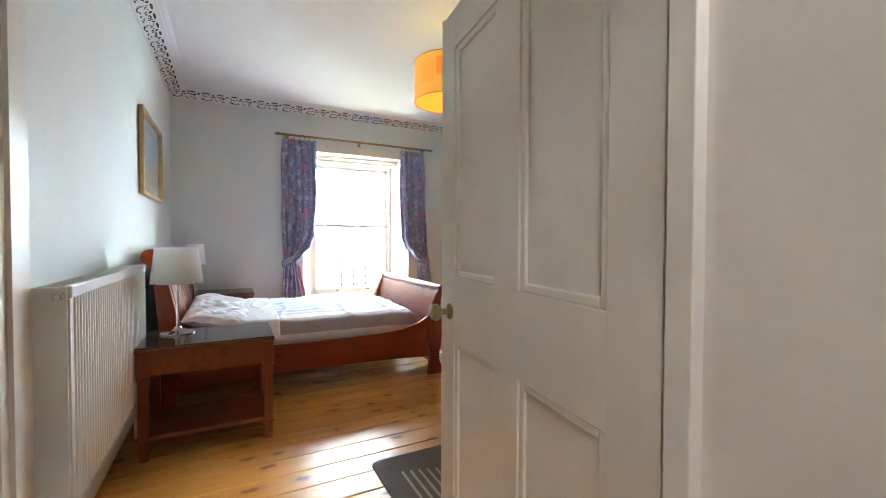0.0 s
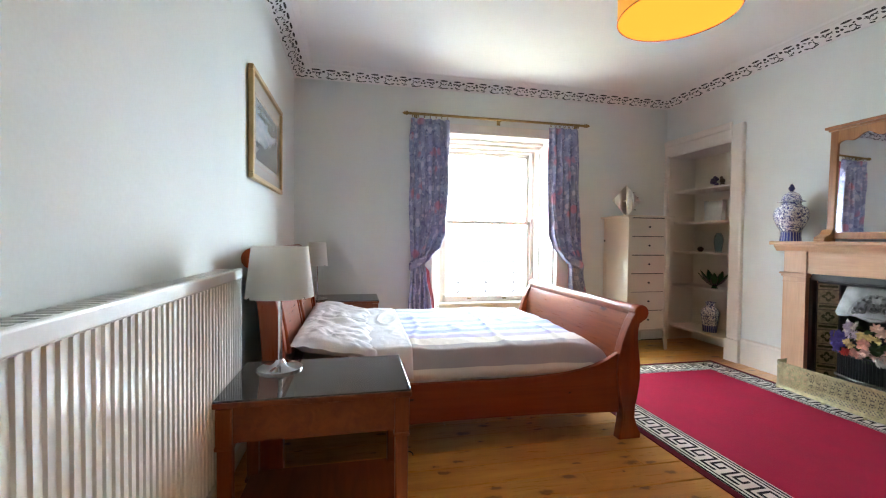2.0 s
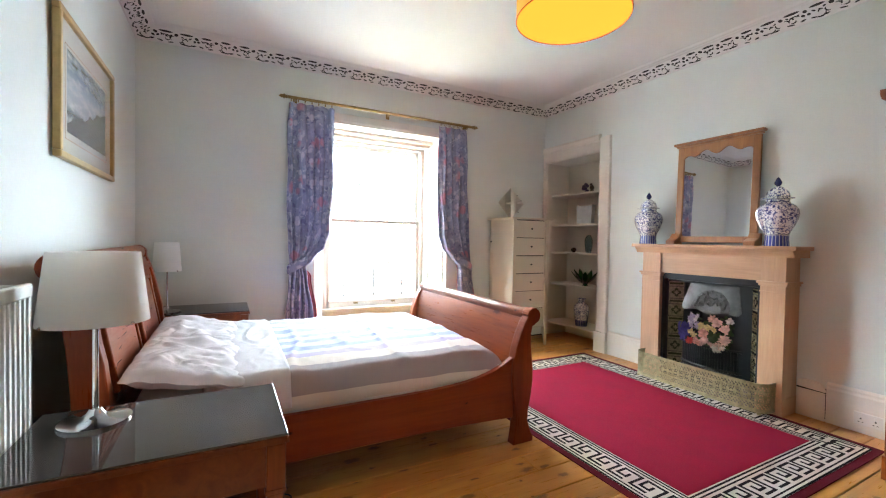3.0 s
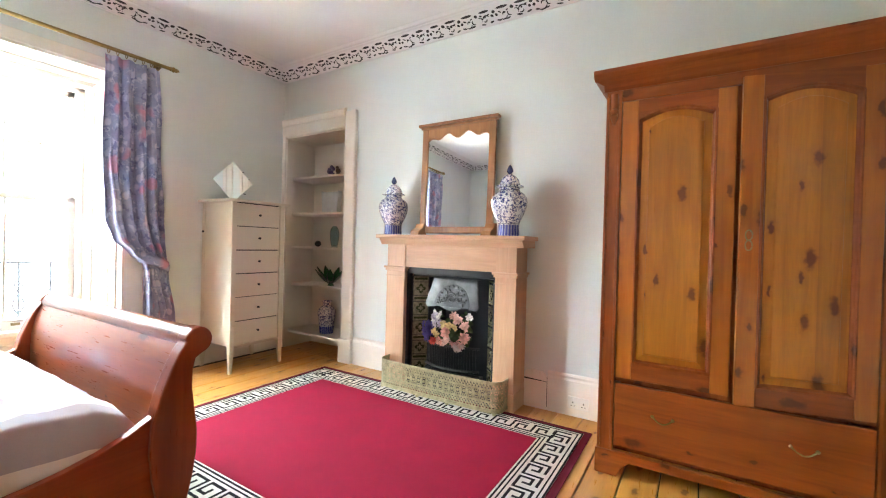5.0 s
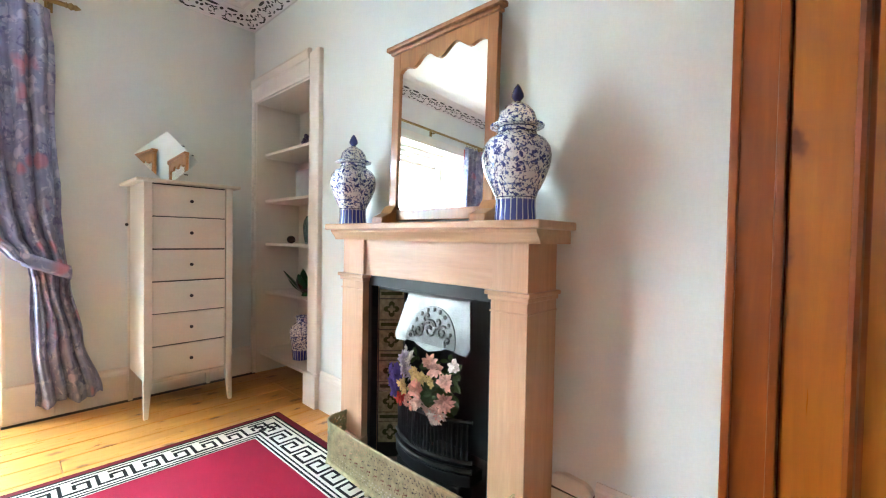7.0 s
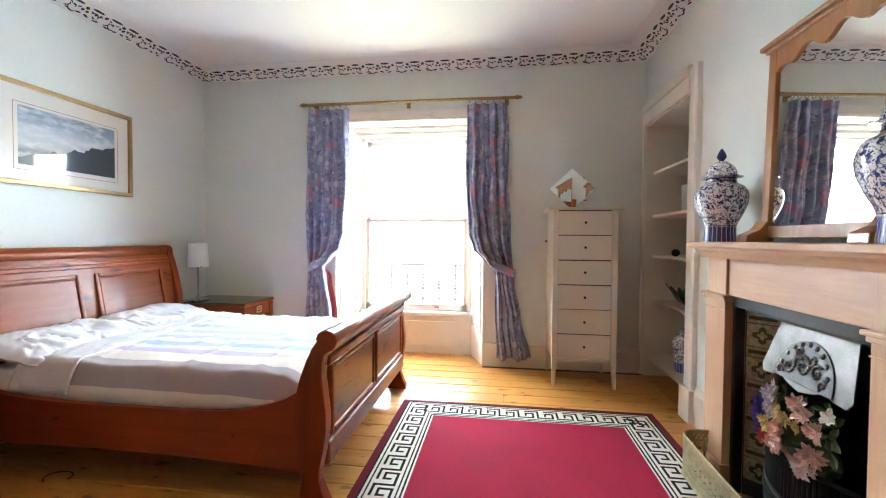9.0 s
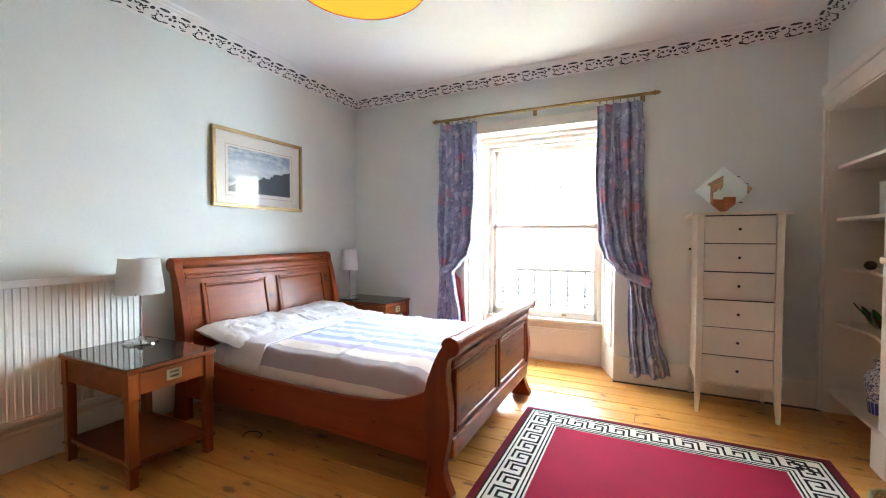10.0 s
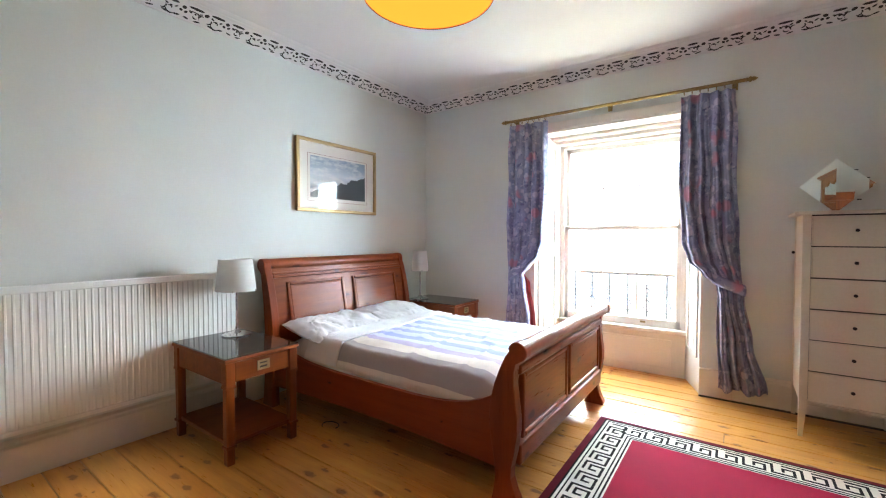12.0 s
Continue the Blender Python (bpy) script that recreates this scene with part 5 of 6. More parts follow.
def drape(rows, z0, z1, folds, y0, seed, back=0.0, hem=0.0):
    """A gathered cloth between the two edges given by the rows (height, edge, edge, fold depth)."""
    rnd = random.Random(seed)
    ph = [rnd.uniform(0, 6.28) for _ in range(4)]
    bm = bmesh.new()
    ns_, nz = 120, 80
    grid = []
    for k in range(nz + 1):
        z = z1 + (z0 - z1) * k / nz
        xa, xb, depth = lerp_rows(rows, z)
        line = []
        for i in range(ns_ + 1):
            s = i / ns_
            warp = s + 0.018 * math.sin(5.1 * s * 3 + ph[0] + 0.8 * z)
            f = math.sin(2 * math.pi * folds * warp + ph[1] + 0.35 * math.sin(1.7 * z + ph[2]))
            f = math.copysign(abs(f) ** 0.75, f)
            small = 0.25 * math.sin(2 * math.pi * folds * 2.3 * s + ph[3] + 2.0 * z)
            x = xa + (xb - xa) * s + 0.006 * math.sin(9 * z + 7 * s + ph[0])
            y = y0 + back + depth * (f + small) + 0.010 * noise.noise(Vector((x * 9, z * 5, seed)))
            line.append(bm.verts.new((x, y, z - hem * 0.02 * math.sin(12 * s + ph[0]) * (k / nz) ** 6 + 0.0)))
        grid.append(line)
    for k in range(nz):
        for i in range(ns_):
            bm.faces.new((grid[k][i], grid[k][i + 1], grid[k + 1][i + 1], grid[k + 1][i]))
    return bm


def cloth(name, bm, mat_, parent, label=""):
    ob = wpart(name, bm, mat_, parent, label, True)
    s = ob.modifiers.new("thickness", "SOLIDIFY")
    s.thickness = 0.004
    return ob


def curtain(west):
    c = thing("curtain", 0.97 if west else 2.62, 5.94, 0.06, "blue floral chintz curtain with coral lining tied back at the window", "curtain", "curtains at the window")
    if west:
        rows = [(2.60, 0.755, 1.19, 0.022), (2.50, 0.755, 1.19, 0.018), (2.40, 0.75, 1.20, 0.028), (1.70, 0.745, 1.195, 0.032), (1.35, 0.745, 1.165, 0.034), (1.18, 0.75, 1.11, 0.032), (1.06, 0.765, 1.0, 0.03), (0.98, 0.775, 0.93, 0.026), (0.88, 0.77, 0.95, 0.028), (0.5, 0.735, 1.0, 0.026), (0.10, 0.70, 1.05, 0.030)]
        tie = [(0.765, 0.93), 1.0, 0.955]
    else:
        rows = [(2.60, 2.41, 2.80, 0.022), (2.50, 2.41, 2.80, 0.018), (2.40, 2.40, 2.81, 0.028), (1.70, 2.405, 2.82, 0.034), (1.35, 2.43, 2.84, 0.036), (1.18, 2.48, 2.855, 0.034), (1.06, 2.58, 2.86, 0.03), (0.97, 2.68, 2.865, 0.026), (0.88, 2.69, 2.875, 0.028), (0.5, 2.70, 2.95, 0.026), (0.10, 2.71, 3.04, 0.030)]
        tie = [(2.67, 2.875), 0.985, 0.955]
    main = cloth("drape", drape(rows, 0.10, 2.595, 4.5, 5.945, 11 if west else 23, hem=1.0), CHINTZ, c, "gathered blue chintz with pink flowers")
    inner = [(z, *((a + 0.03, b + (-0.02 if z > 1.1 else 0.045 if z < 0.95 else -0.01), d * 0.4) if west else (a + 0.02, b - 0.03, d * 0.4))) for z, a, b, d in rows]
    cloth("lining", drape(inner, 0.12, 2.58, 6, 6.005, 12 if west else 24), LINING, c, "coral pink lining")
    (xa, xb), z, _ = tie
    xm, rx = (xa + xb) / 2, (xb - xa) / 2 + 0.012
    ring = []
    bm = bmesh.new()
    for k in range(40):
        t = 2 * math.pi * k / 40
        sag = (0.05 if west else -0.05) * math.cos(t)
        ring.append([bm.verts.new((xm + rx * (1 + o) * math.cos(t), 5.955 + 0.062 * (1 + o) * math.sin(t), z + sag + h)) for o, h in ((0, -0.045), (0.05, -0.02), (0.05, 0.02), (0, 0.045))])
    for k in range(40):
        for i in range(3):
            bm.faces.new((ring[k][i], ring[(k + 1) % 40][i], ring[(k + 1) % 40][i + 1], ring[k][i + 1]))
    cloth("tieback", bm, CHINTZ, c, "broad matching tieback")
    for k in range(7):
        x = rows[0][1] + 0.02 + (rows[0][2] - rows[0][1] - 0.04) * k / 6
        wpart("ring", tube([(x, 5.945 + 0.022 * math.cos(t), 2.632 + 0.026 * math.sin(t)) for t in [2 * math.pi * q / 14 for q in range(14)]], 0.003, 6, True), OLDBRASS, c)


curtain(True)
curtain(False)
pole = thing("curtain_pole", 1.8, 5.945, 2.645, "tarnished brass curtain pole with leaf finials over the window", "curtain pole")
wpart("pole", tube([(0.74, 5.945, 2.645), (2.86, 5.945, 2.645)], 0.0145, 14), OLDBRASS, pole)
for x, s in ((0.74, -1), (2.86, 1)):
    f = lathe([(0.012, 0), (0.02, 0.006), (0.013, 0.014), (0.024, 0.03), (0.014, 0.045), (0.019, 0.052), (0.006, 0.075), (0, 0.082)], 14)
    wpart("finial", moved(f, Matrix.Translation((x, 5.945, 2.645)) @ Matrix.Rotation(radians(90 * s), 4, "Y")), OLDBRASS, pole, "pointed leaf finial", True)
for x in (0.82, 1.8, 2.79):
    wpart("bracket", boxes((x - 0.008, x + 0.008, 5.95, YN, 2.625, 2.64), (x - 0.02, x + 0.02, YN - 0.008, YN, 2.60, 2.68), bev=0.002), OLDBRASS, pole)


# ---------- chest of drawers ----------
def tall_chest():
    X0, X1, Y0, Y1, Z = 3.19, 3.725, 5.52, 5.998, 1.53
    c = thing("tall_chest", 3.45, 5.74, 0, "tall narrow off-white six-drawer chest on tapered legs", "chest of drawers")
    for x, s in ((X0, 1), (X1, -1)):
        for y, t in ((Y0, 1), (Y1, -1)):
            bm = bmesh.new()
            w = 0.045
            lo = [(x, y), (x + s * 0.024, y), (x + s * 0.024, y + t * 0.024), (x, y + t * 0.024)]
            hi = [(x, y), (x + s * w, y), (x + s * w, y + t * w), (x, y + t * w)]
            rings = [[bm.verts.new((*p, 0.0)) for p in lo], [bm.verts.new((*p, 0.25)) for p in hi], [bm.verts.new((*p, Z)) for p in hi]]
            bm.faces.new(rings[0])
            bm.faces.new(rings[2])
            for A, B in zip(rings, rings[1:]):
                for k in range(4):
                    bm.faces.new((A[k], A[(k + 1) % 4], B[(k + 1) % 4], B[k]))
            bmesh.ops.recalc_face_normals(bm, faces=bm.faces[:])
            wpart("leg", bm, CHESTPAINT, c)
    for nm, row in zip(("side", "side", "back", "bottom_board", "bottom_rail"), ((X0 + 0.004, X0 + 0.026, Y0 + 0.045, Y1 - 0.045, 0.24, Z), (X1 - 0.026, X1 - 0.008, Y0 + 0.045, Y1 - 0.045, 0.24, Z), (X0 + 0.02, X1 - 0.02, Y1 - 0.03, Y1 - 0.015, 0.24, Z), (X0 + 0.045, X1 - 0.045, Y0 + 0.03, Y1 - 0.03, 0.225, 0.245), (X0 + 0.045, X1 - 0.045, Y0 + 0.008, Y0 + 0.03, 0.225, 0.246))):
        wpart(nm, boxes(row), CHESTPAINT, c)
    # dark sheet behind the drawers, painting the shade into their gaps
    wpart("gap_shade_sheet", boxes((X0 + 0.03, X1 - 0.03, Y0 + 0.03, Y0 + 0.035, 0.26, Z)), SHADOWGAP, c)
    wpart("top", boxes((X0 - 0.045, X1 + 0.045, Y0 - 0.035, Y1 + 0.01, Z, Z + 0.022), bev=0.006), CHESTPAINT, c)
    h = (Z - 0.252) / 6
    for k in range(6):
        z = 0.250 + h * k
        gap = 0.009 if k not in (1, 4) else 0.006
        d = wpart("drawer", boxes((X0 + 0.049, X1 - 0.049, Y0 + 0.006, Y0 + 0.026, z + 0.002, z + h - gap), bev=0.002), CHESTPAINT, c)
        kn = lathe([(0, 0), (0.006, 0), (0.006, 0.01), (0.011, 0.014), (0.011, 0.02), (0, 0.022)], 12)
        wpart("knob", moved(kn, Matrix.Translation(((X0 + X1) / 2, Y0 + 0.006, z + h / 2)) @ Matrix.Rotation(radians(90), 4, "X")), IRON, d, "small round dark knob", True)
    wpart("hook", ball((X0 - 0.010, 5.965, 1.26), 0.011, u=10, v=8), IRON, c)


tall_chest()
dm = thing("diamond_mirror", 3.40, 5.86, 1.553, "frameless folding diamond mirror standing on the chest", "mirror", turn=2.0)
hd = 0.205
tilt = Matrix.Rotation(radians(-1.4), 4, "X")
for sg, fold in ((-1, 2.5), (1, -2.0)):
    plate = prism([(0, 0.0), (sg * hd, hd * 0.95), (0, hd * 1.9)], "y", 0.0, 0.006)
    part("glass", moved(plate, tilt @ Matrix.Rotation(radians(fold), 4, "Z")), MIRROR, dm, "triangular half of the folding mirror")
for u, v in ((0.10, 0.30), (0.16, 0.24), (0.12, 0.09)):
    part("clip", moved(boxes((u - 0.012, u + 0.012, -0.003, 0.0, v - 0.004, v + 0.004)), tilt), IRON, dm)
part("stand", boxes((-0.07, 0.07, -0.02, 0.06, -0.001, 0.012), (-0.03, 0.03, 0.008, 0.02, 0.0, 0.12), bev=0.003), CHESTPAINT, dm)


# ---------- fireplace ----------
def fireplace():
    f = thing("fireplace", 3.98, 3.70, 0, "waxed pinkish pine fire surround with tiled cast-iron insert", "fireplace")
    Y0, Y1 = 3.14, 4.325
    wpart("mantel_shelf", boxes((3.80, XE, 3.06, 4.405, 1.238, 1.27), bev=0.007), MANTEL, f, "plain pine mantel shelf")
    mould = [(XE, 1.238), (3.825, 1.238), (3.828, 1.225), (3.842, 1.21), (3.852, 1.195), (3.856, 1.185), (XE, 1.185)]
    wpart("bed_moulding", prism(mould, "y", 3.085, 4.38), MANTEL, f)
    wpart("frieze", boxes((3.885, XE, Y0 + 0.03, Y1 - 0.03, 1.0, 1.19), bev=0.003), MANTEL, f)
    for a, b in ((Y0, Y0 + 0.165), (Y1 - 0.19, Y1)):
        p = wpart("pilaster", boxes((3.868, XE, a, b, 0.13, 0.965), bev=0.003), MANTELZ, f, "plain square pilaster")
        wpart("pilaster_head", boxes((3.872, XE, a + 0.002, b - 0.002, 1.0, 1.186), bev=0.003), MANTELZ, f)
        wpart("capital", joined(boxes((3.848, XE, a - 0.02, b + 0.02, 0.985, 1.002), bev=0.004), boxes((3.858, XE, a - 0.01, b + 0.01, 0.965, 0.986), bev=0.005), boxes((3.864, XE, a - 0.004, b + 0.004, 0.918, 0.925), bev=0.002)), MANTEL, p)
        wpart("plinth", boxes((3.858, XE, a - 0.008, b + 0.008, 0, 0.13), bev=0.004), MANTELZ, p)
    # iron insert
    I0, I1 = Y0 + 0.165, Y1 - 0.19
    ins = wpart("iron_frame", boxes((3.905, 3.95, I0, I0 + 0.03, 0, 1.0), (3.905, 3.95, I1 - 0.03, I1, 0, 1.0), (3.905, 3.96, I0, I1, 0.945, 1.0), bev=0.004), IRON, f, "black cast-iron fireplace insert")
    wpart("firebox", boxes((4.34, 4.36, I0 + 0.034, I1 - 0.034, 0, 0.94), (3.95, 4.34, I0 + 0.034, I1 - 0.034, 0.925, 0.94), (4.05, 4.34, I0 + 0.125, I0 + 0.135, 0, 0.925), (4.05, 4.34, I1 - 0.135, I1 - 0.125, 0, 0.925)), IRON, ins)
    TILE = surface("olive_cream_glazed_tile", (0.25, 0.22, 0.135), 0.12, 0.35, 45, 120, 0.1, coat=0.8)
    GREEN = surface("dark_green_glaze", (0.045, 0.055, 0.02), 0.12, 0.15, 30, 90, 0.0, coat=0.8)
    for side in (0, 1):
        y0 = -0.065
        turn = pose(4.003, I0 + 0.078, 0, 0, 0, -46) if side == 0 else pose(4.003, I1 - 0.078, 0, 0, 0, 46)
        wpart("tile_backing", moved(boxes((0.002, 0.008, -0.072, 0.072, 0.0, 0.925)), turn), IRON, ins)
        z = 0.09
        k = 0
        while z < 0.90:
            h = 0.115 if k % 2 == 0 else 0.052
            if z + h > 0.925:
                h = 0.925 - z
            t = wpart("tile", moved(boxes((-0.008, 0.003, y0, y0 + 0.13, z, z + h - 0.004), bev=0.002), turn), TILE, ins, "glazed olive and cream tile")
            zc = z + h / 2
            if k % 2 == 0:
                foil = [((0.021 + 0.021 * abs(math.cos(2 * t))) * math.cos(t), zc + (0.021 + 0.021 * abs(math.cos(2 * t))) * math.sin(t)) for t in [2 * math.pi * e / 40 for e in range(40)]]
                q = prism(foil, "x", -0.010, -0.0075)
                core = prism([(u * 0.5, zc + (w_ - zc) * 0.5) for u, w_ in foil], "x", -0.0115, -0.0098)
            else:
                q = boxes((-0.010, -0.0075, y0 + 0.008, y0 + 0.122, zc - 0.009, zc + 0.009), bev=0.001)
            mo = wpart("tile_motif", moved(q, turn), GREEN, t) if k % 2 else wpart("quatrefoil", moved(q, turn), GREEN, t)
            if k % 2 == 0:
                wpart("quatrefoil_core", moved(core, turn), TILE, t)
            z += h
            k += 1
    # hood
    yc = (I0 + I1) / 2
    pts = [(-0.205, 0.245), (0.205, 0.245), (0.25, 0.03), (0.23, 0.0), (0.16, 0.005), (0.14, 0.03), (0.08, 0.0), (0.0, -0.02), (-0.08, 0.0), (-0.14, 0.03), (-0.16, 0.005), (-0.23, 0.0), (-0.25, 0.03)]
    slope = Matrix.Translation((3.945, yc, 0.68)) @ Matrix.Rotation(radians(14), 4, "Y")
    hd_ = wpart("hood", moved(prism(pts, "x", 0.0, 0.008, 0.002), slope), STEEL, ins, "polished steel hood with embossed scrolls")
    arch = [(0.165 * math.cos(t), 0.012 + 0.185 * math.sin(t)) for t in [math.pi * q / 28 for q in range(29)]]
    ar = wpart("embossed_arch", moved(prism(arch, "x", -0.005, 0.001, 0.002), slope), DULLSTEEL, hd_, "dull raised arch with scrollwork")
    for k, (cy, cz, r, turns, sgn) in enumerate(((0.005, 0.085, 0.05, 1.5, 1), (-0.075, 0.08, 0.032, 1.3, -1), (0.08, 0.07, 0.036, 1.3, 1), (-0.035, 0.125, 0.034, 1.0, -1), (0.035, 0.14, 0.03, 1.0, 1), (-0.115, 0.045, 0.022, 1.1, 1), (0.125, 0.04, 0.022, 1.1, -1))):
        line = [(-0.006, cy + sgn * r * (1 - q / 26) * math.cos(turns * 2 * math.pi * q / 24 + k), cz + r * (1 - q / 26) * math.sin(turns * 2 * math.pi * q / 24 + k)) for q in range(25)]
        wpart("scroll", moved(tube(line, 0.0065, 8), slope), STEEL, ar, "", True)
    for k in range(9):
        t = math.pi * (0.12 + 0.76 * k / 8)
        wpart("boss", moved(ball((-0.005, 0.135 * math.cos(t), 0.015 + 0.165 * math.sin(t)), 0.011, (0.6, 1, 1), 10, 8), slope), STEEL, ar, "", True)
    # bowed grate
    def bow(y):
        return 3.98 - 0.075 * max(0.0, 1 - ((y - yc) / 0.25) ** 2)
    ys = [yc - 0.25 + 0.5 * k / 24 for k in range(25)]
    for z, r in ((0.385, 0.010), (0.205, 0.011), (0.165, 0.014)):
        wpart("grate_bar", tube([(bow(y), y, z) for y in ys], r, 8), IRON if z > 0.3 else DULLSTEEL, ins, "", True)
    for k in range(1, 24):
        wpart("grate_upright", tube([(bow(ys[k]), ys[k], 0.205), (bow(ys[k]), ys[k], 0.385)], 0.0055, 6), IRON, ins)
    wpart("grate_apron", prism([(bow(y) - 0.01, y) for y in ys] + [(4.06, yc + 0.25), (4.06, yc - 0.25)], "z", 0.095, 0.15, 0.004), IRON, ins)
    wpart("ash_pan", boxes((3.94, 4.04, yc - 0.21, yc + 0.21, 0.007, 0.09), bev=0.006), IRON, ins)
    HEARTH = surface("dark_hearth_slate", (0.05, 0.04, 0.038), 0.45, 0.15, 8, 80, 0.1)
    wpart("hearth", boxes((3.75, 3.90, Y0 + 0.06, Y1 - 0.06, 0.0, 0.006), (3.90, 4.34, I0 + 0.04, I1 - 0.04, 0.0, 0.006), bev=0.002), HEARTH, f, "dark hearth slab")
    return yc, bow


YF, bow = fireplace()


# bunch of artificial flowers in the grate
def blossom(c, r, face, petals, layers, seed, slim=0.44, cup=18.0):
    """Rings of cupped, pointed petals round a centre."""
    rnd = random.Random(seed)
    bm = bmesh.new()
    for L in range(layers):
        n = max(3, petals - L)
        rr = r * (1 - 0.22 * L)
        for k in range(n):
            a = 2 * math.pi * (k + 0.5 * (L % 2)) / n + rnd.uniform(-0.2, 0.2)
            ll = rr * rnd.uniform(0.8, 1.15)
            w = rr * slim * rnd.uniform(0.8, 1.2)
            mat3 = Matrix.Rotation(a, 4, "Z") @ Matrix.Rotation(radians(-cup - 20 * L + rnd.uniform(-14, 14)), 4, "Y")
            ring = []
            for (u, v, h) in ((0.05, 0, 0), (0.4, 0.8, 0.1), (0.72, 0.9, 0.14), (0.92, 0.4, 0.1), (1.0, 0.0, 0.04), (0.92, -0.4, 0.1), (0.72, -0.9, 0.14), (0.4, -0.8, 0.1)):
                ring.append(bm.verts.new(mat3 @ Vector((u * ll, v * w, h * ll))))
            mid_ = bm.verts.new(mat3 @ Vector((0.6 * ll, 0, -0.03 * ll)))
            for q in range(8):
                bm.faces.new((ring[q], ring[(q + 1) % 8], mid_))
    turn = Vector((0, 0, 1)).rotation_difference(Vector(face).normalized()).to_matrix().to_4x4()
    return moved(bm, Matrix.Translation(c) @ turn)


def flowers():
    b = thing("flower_bunch", 3.94, YF, 0.39, "bunch of artificial pink, cream, blue and red flowers in the grate", "flowers")
    cols = {"pink": (0.78, 0.42, 0.34), "peach": (0.82, 0.58, 0.51), "white": (0.76, 0.73, 0.70), "yellow": (0.74, 0.62, 0.28), "blue": (0.11, 0.09, 0.34), "red": (0.66, 0.08, 0.06), "lilac": (0.52, 0.47, 0.58)}
    mats = {k: surface(k + "_petal_cloth", v, 0.8, 0.22, 40, 200, 0.1) for k, v in cols.items()}
    LEAF = surface("green_cloth_leaf", (0.05, 0.09, 0.03), 0.7, 0.2, 30, 100, 0.1)
    # colour, sideways, height, size, petals, rings, slimness
    rows = [("pink", -0.005, 0.16, 0.05, 12, 6, 0.32), ("peach", -0.015, 0.105, 0.05, 14, 5, 0.2), ("peach", -0.125, 0.135, 0.056, 15, 6, 0.2), ("peach", -0.13, 0.225, 0.05, 13, 5, 0.22), ("peach", -0.08, 0.265, 0.05, 11, 4, 0.24), ("peach", -0.045, 0.285, 0.045, 9, 3, 0.24), ("white", -0.15, 0.285, 0.04, 8, 2, 0.28)]
    rnd = random.Random(21)
    for col, n, y0, y1, za, zb, r0, r1 in (("blue", 18, 0.12, 0.20, 0.07, 0.21, 0.034, 0.048), ("lilac", 5, 0.05, 0.13, 0.2, 0.29, 0.04, 0.052), ("white", 4, 0.04, 0.12, 0.22, 0.30, 0.035, 0.045), ("yellow", 6, -0.07, 0.05, 0.19, 0.255, 0.032, 0.044), ("yellow", 2, 0.06, 0.1, 0.13, 0.16, 0.04, 0.046), ("red", 3, 0.09, 0.125, 0.055, 0.09, 0.036, 0.044), ("white", 4, -0.11, -0.05, 0.025, 0.075, 0.034, 0.045), ("peach", 4, -0.16, 0.03, 0.06, 0.1, 0.03, 0.042), ("pink", 3, 0.02, 0.07, 0.06, 0.1, 0.03, 0.04)):
        for k in range(2 * n):
            rows.append((col, rnd.uniform(y0, y1), rnd.uniform(za, zb), rnd.uniform(r0, r1), rnd.randint(8, 12), rnd.randint(2, 4), rnd.uniform(0.14, 0.24)))
    for k, (col, dy, z, r, n, L, slim) in enumerate(rows):
        dy *= 1.22
        z -= 0.012
        r *= 0.72 if k > 6 else 0.95
        x = 3.885 + 0.9 * dy * dy + 0.35 * max(0, z - 0.2) + (0.012 * math.sin(k * 1.7) if k > 6 else -0.01)
        wpart("blossom", blossom((x, YF + dy, 0.355 + z), r, (-1, 2.4 * dy + 0.3 * math.sin(k * 2.3), 2.2 * (z - 0.13) + 0.3 * math.cos(k)), n, L, k, slim), mats[col], b, f"{col} cloth blossom")
    for k in range(22):
        dy, z = rnd.uniform(-0.17, 0.2), rnd.uniform(0.04, 0.29)
        wpart("leaf", blossom((3.955, YF + dy, 0.355 + z), rnd.uniform(0.035, 0.06), (-1, dy * 3, rnd.uniform(-0.5, 0.8)), 3, 1, k + 50, 0.3), LEAF, b)
    wpart("foliage", ball((3.99, YF, 0.42), 0.10, (0.5, 1.6, 0.8), 12, 8), LEAF, b)


flowers()


